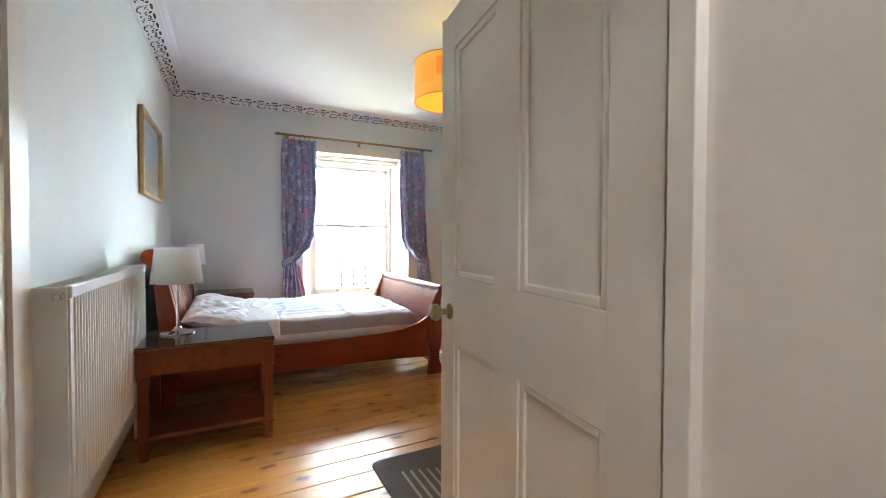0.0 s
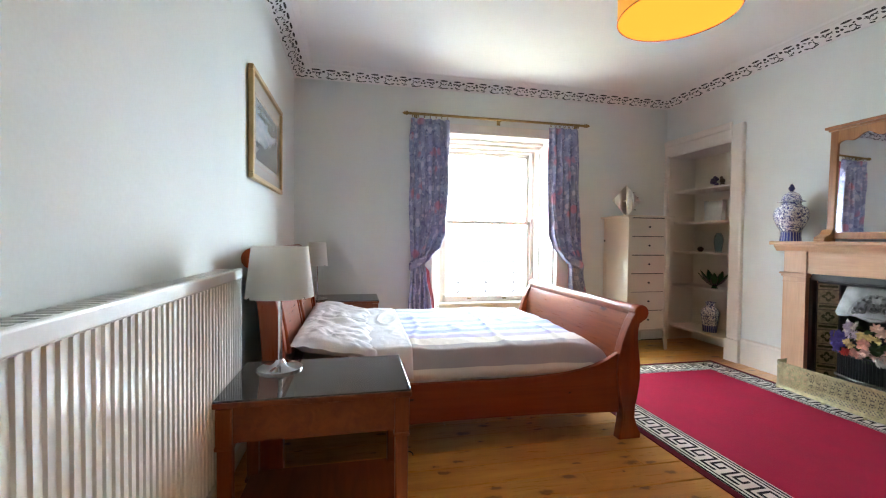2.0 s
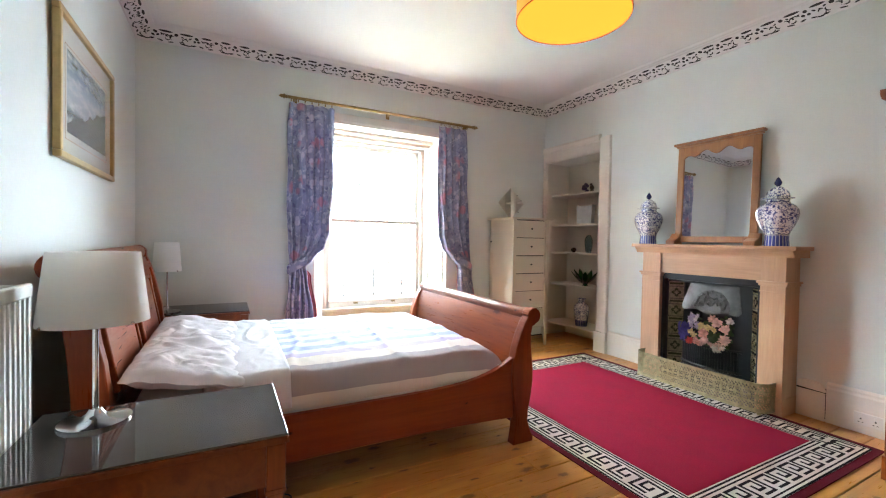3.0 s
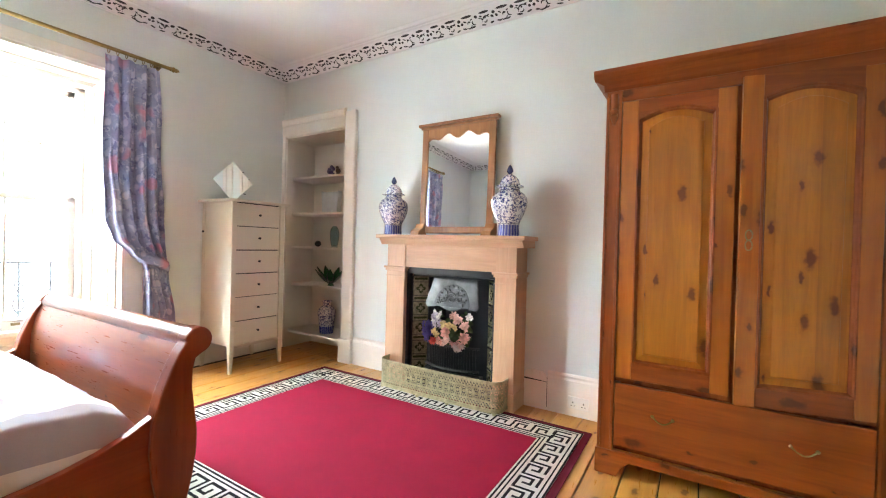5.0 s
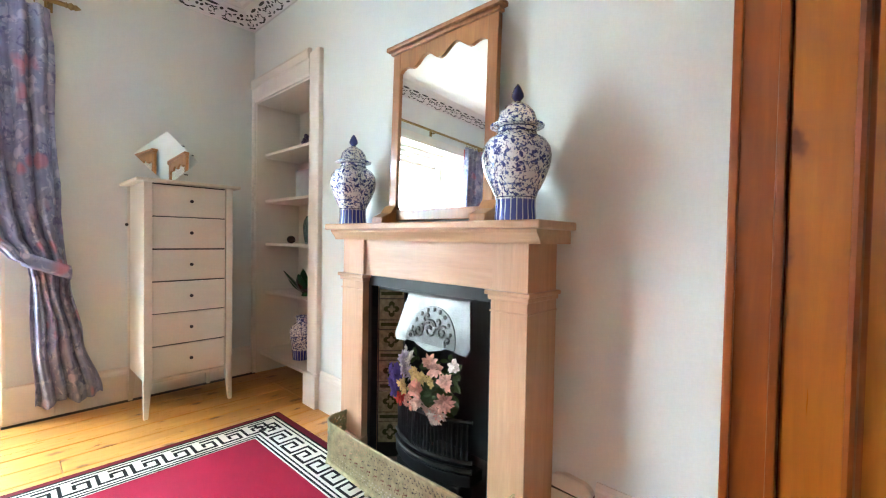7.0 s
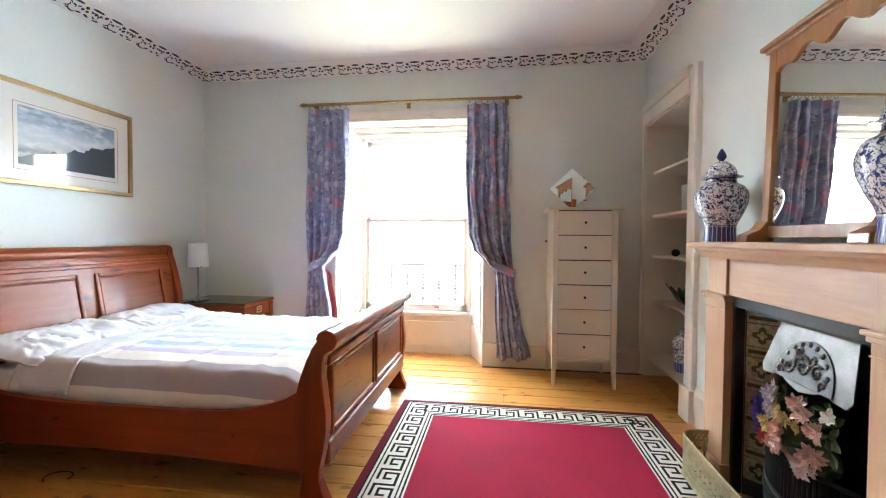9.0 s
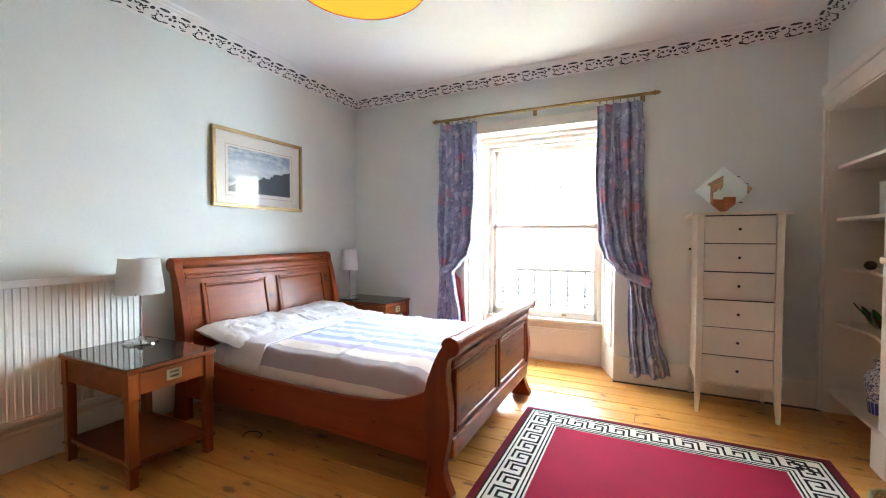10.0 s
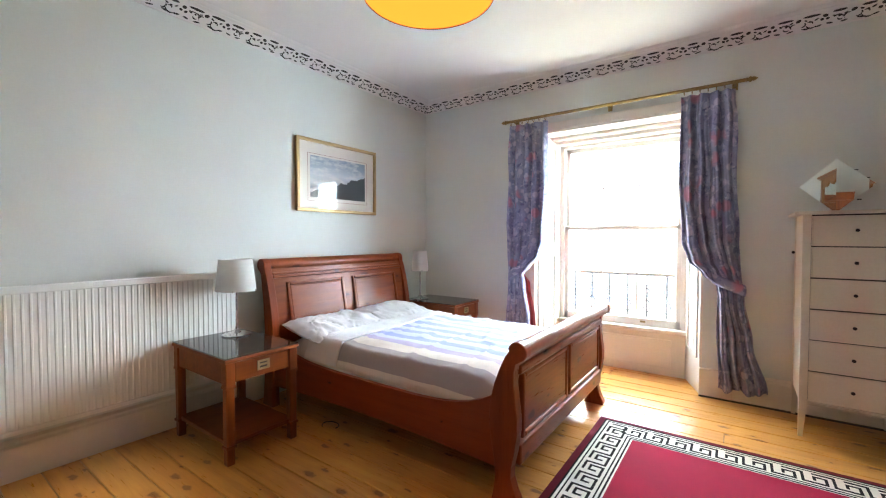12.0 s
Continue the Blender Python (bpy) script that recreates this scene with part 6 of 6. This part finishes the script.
# pierced fender
def fender():
    f = thing("brass_fender", 3.80, 3.72, 0.0, "pierced brass fender with curved ends before the hearth", "fender")
    base = [(3.90, 4.27)]
    base += [(3.80 + 0.085 * math.cos(radians(a)), 4.185 + 0.085 * math.sin(radians(a))) for a in range(80, 181, 20)]
    base += [(3.715 - 0.012 * math.sin(math.pi * k / 10), 4.185 - 0.92 * k / 10) for k in range(1, 10)]
    base += [(3.80 + 0.085 * math.cos(radians(a)), 3.265 + 0.085 * math.sin(radians(a))) for a in range(180, 281, 20)]
    base += [(3.90, 3.18)]
    # even steps along the line
    P = [Vector(p) for p in base]
    acc = [0.0]
    for a, b in zip(P, P[1:]):
        acc.append(acc[-1] + (b - a).length)
    N = 224
    pts = []
    for i in range(N + 1):
        t = acc[-1] * i / N
        k = max(j for j in range(len(acc)) if acc[j] <= t + 1e-9)
        k = min(k, len(P) - 2)
        pts.append(P[k].lerp(P[k + 1], (t - acc[k]) / (acc[k + 1] - acc[k])))
    z0, z1, rows = 0.04, 0.238, 26
    bm = bmesh.new()
    nrm = []
    for i in range(N + 1):
        d = (pts[min(N, i + 1)] - pts[max(0, i - 1)]).normalized()
        nrm.append(Vector((d.y, -d.x)))
    layers = [[[bm.verts.new((*(pts[i] + nrm[i] * o), z0 + (z1 - z0) * r / rows)) for r in range(rows + 1)] for i in range(N + 1)] for o in (0.0, 0.004)]
    def open_(i, r):
        if r in (0, 1, rows - 1, rows - 2) or r in (7, 13, 19):
            return False
        if 7 < r < 19:
            u, w_ = i % 8 - 3.5, r - 13
            d = math.hypot(u, w_)
            return 1.2 < d < 2.6 or 3.8 < d < 4.9 and int(abs(u)) % 2 == 0
        return (i + r) % 4 not in (0, 1) and (i - r) % 4 not in (0,)
    for i in range(N):
        for r in range(rows):
            if open_(i, r):
                continue
            for L, flip in ((0, False), (1, True)):
                q = (layers[L][i][r], layers[L][i + 1][r], layers[L][i + 1][r + 1], layers[L][i][r + 1])
                bm.faces.new(q[::-1] if flip else q)
    tagged(wpart("pierced_band", bm, FENDERBRASS, f, "brass band pierced in a lace pattern"))
    for z, r in ((0.240, 0.0055), (0.04, 0.007), (0.03, 0.008)):
        wpart("rail", tube([(p.x, p.y, z) for p in pts[::4]], r, 8), FENDERBRASS, f, "", True)
    for i in (30, 90, 134, 194):
        p = pts[i]
        wpart("foot", lathe([(0, 0.0115), (0.012, 0.0115), (0.014, 0.02), (0.008, 0.03), (0.012, 0.036), (0, 0.036)], 12, p.x, p.y), FENDERBRASS, f, "", True)


fender()


# overmantel mirror
def overmantel():
    m = thing("overmantel_mirror", 3.99, 3.735, 1.27, "pine-framed overmantel mirror with wavy head on the mantel shelf", "mirror")
    Y0, Y1 = -0.337, 0.347
    back = Matrix.Rotation(radians(1.5), 4, "Y")
    part("stile", moved(boxes((0, 0.03, Y0, Y0 + 0.055, 0.0, 0.905), bev=0.004), back), MIRRORWOOD, m)
    part("stile", moved(boxes((0, 0.03, Y1 - 0.055, Y1, 0.0, 0.905), bev=0.004), back), MIRRORWOOD, m)
    part("bottom_rail", moved(boxes((0.002, 0.028, Y0 + 0.055, Y1 - 0.055, 0.02, 0.075), bev=0.004), back), MIRRORWOOD, m)
    wave = []
    for k in range(33):
        s = k / 32
        y = Y0 + 0.055 + (Y1 - Y0 - 0.11) * s
        d = abs(2 * s - 1)
        z = 0.83 - 0.024 * math.cos(2 * math.pi * d * 1.5) - (0.055 * max(0, (d - 0.75) / 0.25) ** 1.4)
        wave.append((y, z))
    part("head", moved(prism(wave + [(Y1 - 0.055, 0.905), (Y0 + 0.055, 0.905)], "x", 0.002, 0.027), back), MIRRORWOOD, m, "wavy-edged top rail")
    part("cornice", moved(joined(boxes((-0.012, 0.03, Y0 - 0.012, Y1 + 0.012, 0.905, 0.923), bev=0.005), boxes((-0.03, 0.03, Y0 - 0.03, Y1 + 0.03, 0.922, 0.945), bev=0.006)), back), MIRRORWOOD, m)
    part("glass", moved(boxes((0.012, 0.016, Y0 + 0.05, Y1 - 0.05, 0.06, 0.88)), back), MIRROR, m, "clear silvered glass")
    for y in (Y0 - 0.03, Y1 - 0.055):
        foot = prism([(-0.09, 0.0), (0.03, 0.0), (0.03, 0.10), (0.0, 0.10), (-0.03, 0.06), (-0.085, 0.035)], "y", y, y + 0.085, 0.004)
        part("foot_block", foot, MIRRORWOOD, m)


overmantel()


# blue and white jars
def delft(name):
    m, nt, bs = node_mat(name)
    v = coords(nt)
    a = ramp(nt, noise_tex(nt, v, 66, 3, 0.55, 0.9), ((0.525, 0.0), (0.55, 1.0)))
    c = mixed(nt, a, (0.78, 0.79, 0.83), (0.035, 0.048, 0.19))
    d = ramp(nt, noise_tex(nt, v, 90, 3, 0.6, 0.6), ((0.56, 0.0), (0.61, 1.0)))
    c = mixed(nt, d, c, (0.11, 0.15, 0.37))
    # fluted blue foot band, and the lines at neck and shoulder
    sep = nt.nodes.new("ShaderNodeSeparateXYZ")
    tc = nt.nodes.new("ShaderNodeTexCoord")
    nt.links.new(tc.outputs["Object"], sep.inputs[0])
    band = ramp(nt, sep.outputs["Z"], ((0.0, 1.0), (0.078, 1.0), (0.081, 0.0), (1.0, 0.0)))
    at2 = nt.nodes.new("ShaderNodeMath")
    at2.operation = "ARCTAN2"
    nt.links.new(sep.outputs["Y"], at2.inputs[0])
    nt.links.new(sep.outputs["X"], at2.inputs[1])
    sn = nt.nodes.new("ShaderNodeMath")
    sn.operation = "MULTIPLY"
    sn.inputs[1].default_value = 22
    nt.links.new(at2.outputs[0], sn.inputs[0])
    sn2 = nt.nodes.new("ShaderNodeMath")
    sn2.operation = "SINE"
    nt.links.new(sn.outputs[0], sn2.inputs[0])
    flute = ramp(nt, sn2.outputs[0], ((0.0, (0.05, 0.07, 0.3)), (0.75, (0.05, 0.07, 0.3)), (0.9, (0.6, 0.62, 0.7))))
    c = mixed(nt, band, c, flute)
    nt.links.new(c, bs.inputs["Base Color"])
    bs.inputs["Roughness"].default_value = 0.12
    bs.inputs["Coat Weight"].default_value = 0.6
    return m


DELFT = delft("blue_and_white_porcelain")
COBALT = surface("cobalt_glaze", (0.025, 0.03, 0.12), 0.12, 0.15, 30, 80, 0.0, coat=0.6)


def ginger_jar(x, y, k, label):
    j = thing("ginger_jar", x, y, 1.27, label, "jar", "jars on the mantel shelf")
    prof = [(0, 0), (0.078, 0), (0.08, 0.01), (0.076, 0.05), (0.076, 0.085), (0.085, 0.11), (0.108, 0.155), (0.126, 0.205), (0.132, 0.245), (0.126, 0.28), (0.108, 0.307), (0.083, 0.322), (0.074, 0.33), (0.072, 0.355), (0, 0.355)]
    part("jar_body", lathe([(r * k, z * k) for r, z in prof], 48), DELFT, j, "bulbous blue and white porcelain body", True)
    lid = [(0, 0.352), (0.085, 0.352), (0.102, 0.356), (0.103, 0.362), (0.078, 0.37), (0.074, 0.385), (0.066, 0.41), (0.048, 0.432), (0.026, 0.446), (0.02, 0.45), (0, 0.45)]
    l = part("lid", lathe([(r * k, z * k) for r, z in lid], 48), DELFT, j, "domed porcelain lid", True)
    part("finial", lathe([(r * k, z * k) for r, z in ((0, 0.447), (0.015, 0.447), (0.012, 0.455), (0.024, 0.47), (0.024, 0.482), (0.014, 0.505), (0.004, 0.52), (0, 0.522))], 20), COBALT, l, "dark blue bud finial", True)
    for rr, zz in ((0.0735, 0.333), (0.0735, 0.350), (0.0765, 0.088)):
        part("neck_line", tube([(rr * k * math.cos(t), rr * k * math.sin(t), zz * k) for t in [2 * math.pi * q / 40 for q in range(40)]], 0.0022, 6, True), COBALT, j)


ginger_jar(3.905, 3.225, 1.0, "large blue and white lidded ginger jar on the mantel shelf")
ginger_jar(3.925, 4.315, 0.97, "smaller blue and white lidded ginger jar beside the mirror")


# ---------- wardrobe ----------
def wardrobe():
    X, Y0, Y1 = 3.42, 1.33, 2.475
    w = thing("wardrobe", 3.73, 1.9, 0, "large orange pine two-door wardrobe with base drawer, one door ajar", "wardrobe")
    for nm, r in (("side", (X + 0.03, 4.02, Y1 - 0.022, Y1, 0.13, 2.03)), ("side", (X + 0.03, 4.02, Y0, Y0 + 0.022, 0.13, 2.03)), ("back", (4.02, 4.04, Y0, Y1, 0.13, 2.03)), ("top_board", (X + 0.03, 4.02, Y0 + 0.022, Y1 - 0.022, 2.0, 2.03)), ("bottom_board", (X + 0.03, 4.02, Y0 + 0.022, Y1 - 0.022, 0.13, 0.15)), ("divider", (X + 0.022, 4.02, Y0 + 0.022, Y1 - 0.022, 0.495, 0.515))):
        wpart(nm, boxes(r, bev=0.002), WARD, w)
    for a, b in ((Y1 - 0.075, Y1 + 0.002), (Y0 - 0.002, Y0 + 0.075)):
        p = wpart("front_post", boxes((X, X + 0.03, a, b, 0.12, 2.03), bev=0.003), WARD, w)
        for c in (a, b - 0.014):
            wpart("bead", boxes((X - 0.008, X + 0.001, c, c + 0.014, 0.14, 2.0), bev=0.003), WARD, p)
        yc = (a + b) / 2
        turned = lathe([(0, 0), (0.008, 0.002), (0.006, 0.012), (0.016, 0.03), (0.02, 0.045), (0.014, 0.056), (0.021, 0.062), (0.021, 0.078), (0.014, 0.084), (0.019, 0.095), (0.018, 0.16), (0, 0.16)], 16, X - 0.002, yc)
        wpart("turned_drop", moved(turned, Matrix.Translation((0, 0, 1.85))), WARD, p, "turned pine half drop", True)
    prof = [(4.04, 2.03), (X + 0.0, 2.03), (X - 0.012, 2.045), (X - 0.018, 2.06), (X - 0.04, 2.085), (X - 0.055, 2.095), (X - 0.065, 2.11), (X - 0.065, 2.13), (4.04, 2.13)]
    cor = prism(prof, "y", Y0 - 0.06, Y1 + 0.06)
    for v in cor.verts:
        if v.co.z < 2.08:
            v.co.y += -0.045 if v.co.y > 1.9 else 0.045
    wpart("cornice", cor, WARDX, w, "stepped pine cornice")
    base = [(Y0 - 0.01, 0.0), (Y0 + 0.10, 0.0), (Y0 + 0.12, 0.05), (Y0 + 0.16, 0.085), (Y1 - 0.16, 0.085), (Y1 - 0.12, 0.05), (Y1 - 0.10, 0.0), (Y1 + 0.01, 0.0), (Y1 + 0.01, 0.13), (Y0 - 0.01, 0.13)]
    wpart("plinth", prism(base, "x", X - 0.012, X + 0.02, 0.003), WARDX, w, "shaped bracket plinth")
    wpart("side_plinth", boxes((X + 0.02, 4.04, Y1 - 0.015, Y1 + 0.01, 0, 0.13), (X + 0.02, 4.04, Y0 - 0.01, Y0 + 0.015, 0, 0.13), bev=0.003), WARDX, w)
    # strip added behind the door gap, so its shade reads brown, not black
    wpart("centre_stile", boxes((X + 0.024, X + 0.045, (Y0 + Y1) / 2 - 0.05, (Y0 + Y1) / 2 + 0.05, 0.515, 2.0)), WARD, w)
    wpart("top_rail", boxes((X + 0.005, X + 0.03, Y0 + 0.07, Y1 - 0.07, 1.97, 2.03)), WARDX, w)
    dr = wpart("drawer", boxes((X - 0.004, X + 0.02, Y0 + 0.078, Y1 - 0.078, 0.16, 0.49), bev=0.005), WARDX, w, "wide pine base drawer")
    for yc in (2.17, 1.63):
        wpart("drawer_pull", joined(tube([(X - 0.004 - 0.018 * math.sin(math.pi * q / 10) , yc - 0.045 + 0.09 * q / 10, 0.352 - 0.022 * math.sin(math.pi * q / 10)) for q in range(11)], 0.0035, 8), ball((X - 0.007, yc - 0.045, 0.354), 0.008, u=10, v=8), ball((X - 0.007, yc + 0.045, 0.354), 0.008, u=10, v=8)), BRASS, dr, "brass swan-neck pull", True)
    # doors: built flat from the hinge, then turned
    DW, z0, z1 = (Y1 - Y0 - 0.156) / 2, 0.52, 1.965
    def door(hinge_y, sgn, open_deg):
        d = part("door", bmesh.new(), WARD, w, "pine door with arched fielded panel")
        d.matrix_basis = w.matrix_basis.inverted() @ pose(X - 0.002, hinge_y, 0) @ pose(0, 0, 0, 0, 0, sgn * open_deg)
        fl = lambda a, b: tuple(sorted((sgn * a, sgn * b)))
        s = 0.076
        def P(nm, bm, mt, lab=""):
            return part(nm, bm, mt, d, lab)
        P("stile", boxes((0, 0.022, *fl(0.0, s), z0, z1), bev=0.003), WARDS)
        P("stile", boxes((0, 0.022, *fl(DW - s, DW), z0, z1), bev=0.003), WARDS)
        P("bottom_rail", boxes((0, 0.022, *fl(s, DW - s), z0, z0 + 0.085), bev=0.003), WARDX)
        pw = DW - 2 * s
        archp = [(sgn * (s + pw * q / 16), z1 - 0.118 + 0.065 * math.sin(math.pi * (0.12 + 0.76 * q / 16))) for q in range(17)]
        P("top_rail", prism(archp + [(sgn * (DW - s), z1), (sgn * s, z1)], "x", 0, 0.022), WARDX)
        pan = [(sgn * (s - 0.004), z0 + 0.08), (sgn * (DW - s + 0.004), z0 + 0.08)] + [(y, z + 0.004) for y, z in archp[::-1]]
        P("panel_ground", prism(pan, "x", 0.012, 0.018), WARD)
        def inset(e):
            """The panel's arched outline, drawn in by e."""
            k = (pw - 2 * e) / pw
            return [(sgn * (s + e), z0 + 0.085 + e), (sgn * (DW - s - e), z0 + 0.085 + e)] + [(sgn * (s + e) + (y - sgn * s) * k, z - e) for y, z in archp[::-1]]
        def band(rings, cap):
            """Rings of one outline at (inset, depth), joined into a moulded surface."""
            bm = bmesh.new()
            rows = [[bm.verts.new((x, y, z)) for y, z in inset(e)] for e, x in rings]
            for A, B in zip(rows, rows[1:]):
                for q in range(len(A)):
                    r = (q + 1) % len(A)
                    bm.faces.new((A[q], A[r], B[r], B[q]))
            if cap:
                bm.faces.new(rows[-1])
            bmesh.ops.recalc_face_normals(bm, faces=bm.faces[:])
            return bm
        P("moulding", band([(-0.002, 0.004), (-0.002, -0.003), (0.004, -0.005), (0.010, -0.002), (0.013, 0.005), (0.018, 0.011), (0.020, 0.0125)], False), WARD, "dark moulded edge round the panel")
        P("panel", band([(0.018, 0.0125), (0.022, 0.0115), (0.052, 0.0045), (0.054, 0.0015), (0.058, 0.001)], True), WARDP, "honey pine fielded panel with knots")
        return d
    door(Y1 - 0.078, -1, 0.0)
    rd = door(Y0 + 0.078, 1, 13.0)
    part("escutcheon", joined(*[tube([(-0.003, DW - 0.035 + 0.013 * math.cos(t), zc + 0.022 * math.sin(t)) for t in [2 * math.pi * q / 16 for q in range(16)]], 0.003, 6, True) for zc in (1.225, 1.27)]), BRASS, rd, "pierced brass key plate")


wardrobe()

# socket and patched skirting on the chimney wall
so = thing("wall_socket", XE - 0.024, 2.728, 0.10, "white double wall socket on the skirting", "socket")
part("plate", boxes((-0.009, 0.0, -0.073, 0.073, -0.043, 0.043), bev=0.003), PLASTIC, so)
for y in (-0.037, 0.037):
    part("rocker", boxes((-0.012, -0.009, y - 0.006, y + 0.006, 0.014, 0.032), bev=0.001), PLASTIC, so)
    # pin holes as flat dark patches, their inner shade in the colour
    part("pin_holes", boxes((-0.0096, -0.009, y - 0.004, y + 0.004, -0.002, 0.008), (-0.0096, -0.009, y - 0.014, y - 0.006, -0.022, -0.017), (-0.0096, -0.009, y + 0.006, y + 0.014, -0.022, -0.017)), SHADOWGAP, so)
sk = thing("skirting_end", XE, 3.045, 0.0, "cracked cream painted end of skirting beside the fire surround", "skirting")
part("lower_block", boxes((-0.026, 0.0, -0.086, 0.086, 0.0, 0.205), bev=0.003), TRIM, sk)
part("loose_cap", moved(prism([(-0.088, 0.0), (0.084, 0.002), (0.080, 0.05), (0.03, 0.066), (-0.05, 0.062), (-0.07, 0.05), (-0.088, 0.02)], "x", -0.030, 0.0, 0.004), Matrix.Translation((0, 0, 0.213)) @ Matrix.Rotation(radians(2), 4, "X")), TRIM, sk, "loose chipped moulding piece lying on the skirting")
# dark filler in the crack stands for the shade inside it
part("crack", boxes((-0.022, -0.002, -0.086, 0.086, 0.204, 0.216), (-0.022, -0.002, -0.0915, -0.085, 0.02, 0.24)), SHADOWGAP, sk, "dark open crack")


# ---------- things on the alcove shelves ----------
VIOLET = surface("dark_violet_figurine", (0.06, 0.03, 0.10), 0.35, 0.2, 30, 80, 0.1)
CHINA = surface("white_china", (0.70, 0.68, 0.66), 0.2, 0.05, 20, 60, 0.0, coat=0.4)
rnd = random.Random(3)
fig = joined(*[ball((4.27 + rnd.uniform(-0.02, 0.02), 5.47 + rnd.uniform(-0.035, 0.035), 1.92 + rnd.uniform(-0.0, 0.09)), rnd.uniform(0.012, 0.026), u=10, v=8) for _ in range(12)], boxes((4.24, 4.30, 5.44, 5.50, 1.896, 1.915), bev=0.004))
tagged(part("figurine", fig, VIOLET, None, "", True), "small dark violet ornament on the top shelf", "ornament")
fig2 = joined(boxes((4.22, 4.26, 5.31, 5.35, 1.896, 1.93), bev=0.008), ball((4.24, 5.33, 1.955), 0.03, (1, 0.8, 1)), ball((4.24, 5.345, 1.992), 0.017))
tagged(part("figurine", fig2, surface("brown_china", (0.10, 0.06, 0.04), 0.3, 0.2), None, "", True), "small brown china figure on the top shelf", "ornament")
FROST = surface("frosted_pale_glass", (0.62, 0.66, 0.66), 0.15, 0.08, 12, 60, 0.05, coat=0.6)
bl = thing("glass_block_vase", 4.26, 5.44, 1.507, "pale frosted square glass vase on a shelf", "vase")
part("vase_body", joined(prism([(-0.11, 0.0), (0.11, 0.0), (0.12, 0.11), (0.13, 0.235), (0.118, 0.235), (0.10, 0.02), (-0.10, 0.02), (-0.118, 0.235), (-0.13, 0.235), (-0.12, 0.11)], "x", -0.03, 0.03, 0.004), boxes((-0.03, -0.022, -0.115, 0.115, 0.0, 0.225), (0.022, 0.03, -0.115, 0.115, 0.0, 0.225))), FROST, bl)
tv = thing("glass_bottle_vase", 4.25, 5.37, 1.137, "slim clear blue-tinted glass vase on a shelf", "vase")
part("vase_body", lathe([(0, 0), (0.032, 0), (0.036, 0.03), (0.046, 0.09), (0.05, 0.14), (0.042, 0.19), (0.026, 0.215), (0.024, 0.225), (0.02, 0.225), (0.022, 0.21), (0.038, 0.185), (0.045, 0.14), (0.04, 0.08), (0.03, 0.02), (0, 0.015)], 28), glass("blue_tinted_glass", (0.55, 0.72, 0.76)), tv, "", True)
st = part("pebble", ball((4.20, 5.57, 1.171), 0.034, (1, 1.05, 0.95)), surface("dark_brown_stone", (0.045, 0.025, 0.018), 0.25, 0.3, 20, 60, 0.1), None, "", True)
tagged(st, "round dark brown ornament on a shelf", "ornament")
GLEAF = surface("glossy_green_glass_leaf", (0.02, 0.085, 0.025), 0.12, 0.2, 14, 60, 0.05, coat=0.8)
lb = thing("green_leaf_bowl", 4.24, 5.40, 0.722, "dark green glossy leaf-shaped bowl on a shelf", "bowl")
part("foot", lathe([(0, 0), (0.035, 0), (0.03, 0.015), (0.02, 0.03), (0, 0.03)], 20), GLEAF, lb, "", True)
for k in range(7):
    a = 2 * math.pi * k / 7 + 0.3
    bm = bmesh.new()
    g = []
    for i in range(9):
        u = i / 8
        wv = 0.035 * math.sin(math.pi * min(1, u * 1.02)) ** 0.8 + 0.004
        cx_, cz_ = 0.02 + 0.155 * u, 0.02 + 0.165 * u ** 1.3 + (0.02 * math.sin(k * 2.4)) * u
        g.append([bm.verts.new((cx_, wv * s, cz_ + 0.008 * abs(s))) for s in (-1, -0.5, 0, 0.5, 1)])
    for A, B in zip(g, g[1:]):
        for i in range(4):
            bm.faces.new((A[i], A[i + 1], B[i + 1], B[i]))
    lf = part("leaf", moved(bm, Matrix.Rotation(a, 4, "Z")), GLEAF, lb, "", True)
    s_ = lf.modifiers.new("thickness", "SOLIDIFY")
    s_.thickness = 0.004
bv = thing("porcelain_vase", 4.24, 5.45, 0.207, "blue and white shouldered porcelain vase on the lowest shelf", "vase")
part("vase_body", lathe([(1.12 * r, 1.15 * z) for r, z in ((0, 0), (0.065, 0), (0.066, 0.015), (0.075, 0.09), (0.088, 0.18), (0.086, 0.215), (0.06, 0.245), (0.042, 0.258), (0.04, 0.285), (0.052, 0.30), (0.048, 0.302), (0.035, 0.285), (0, 0.28))], 32), DELFT, bv, "", True)
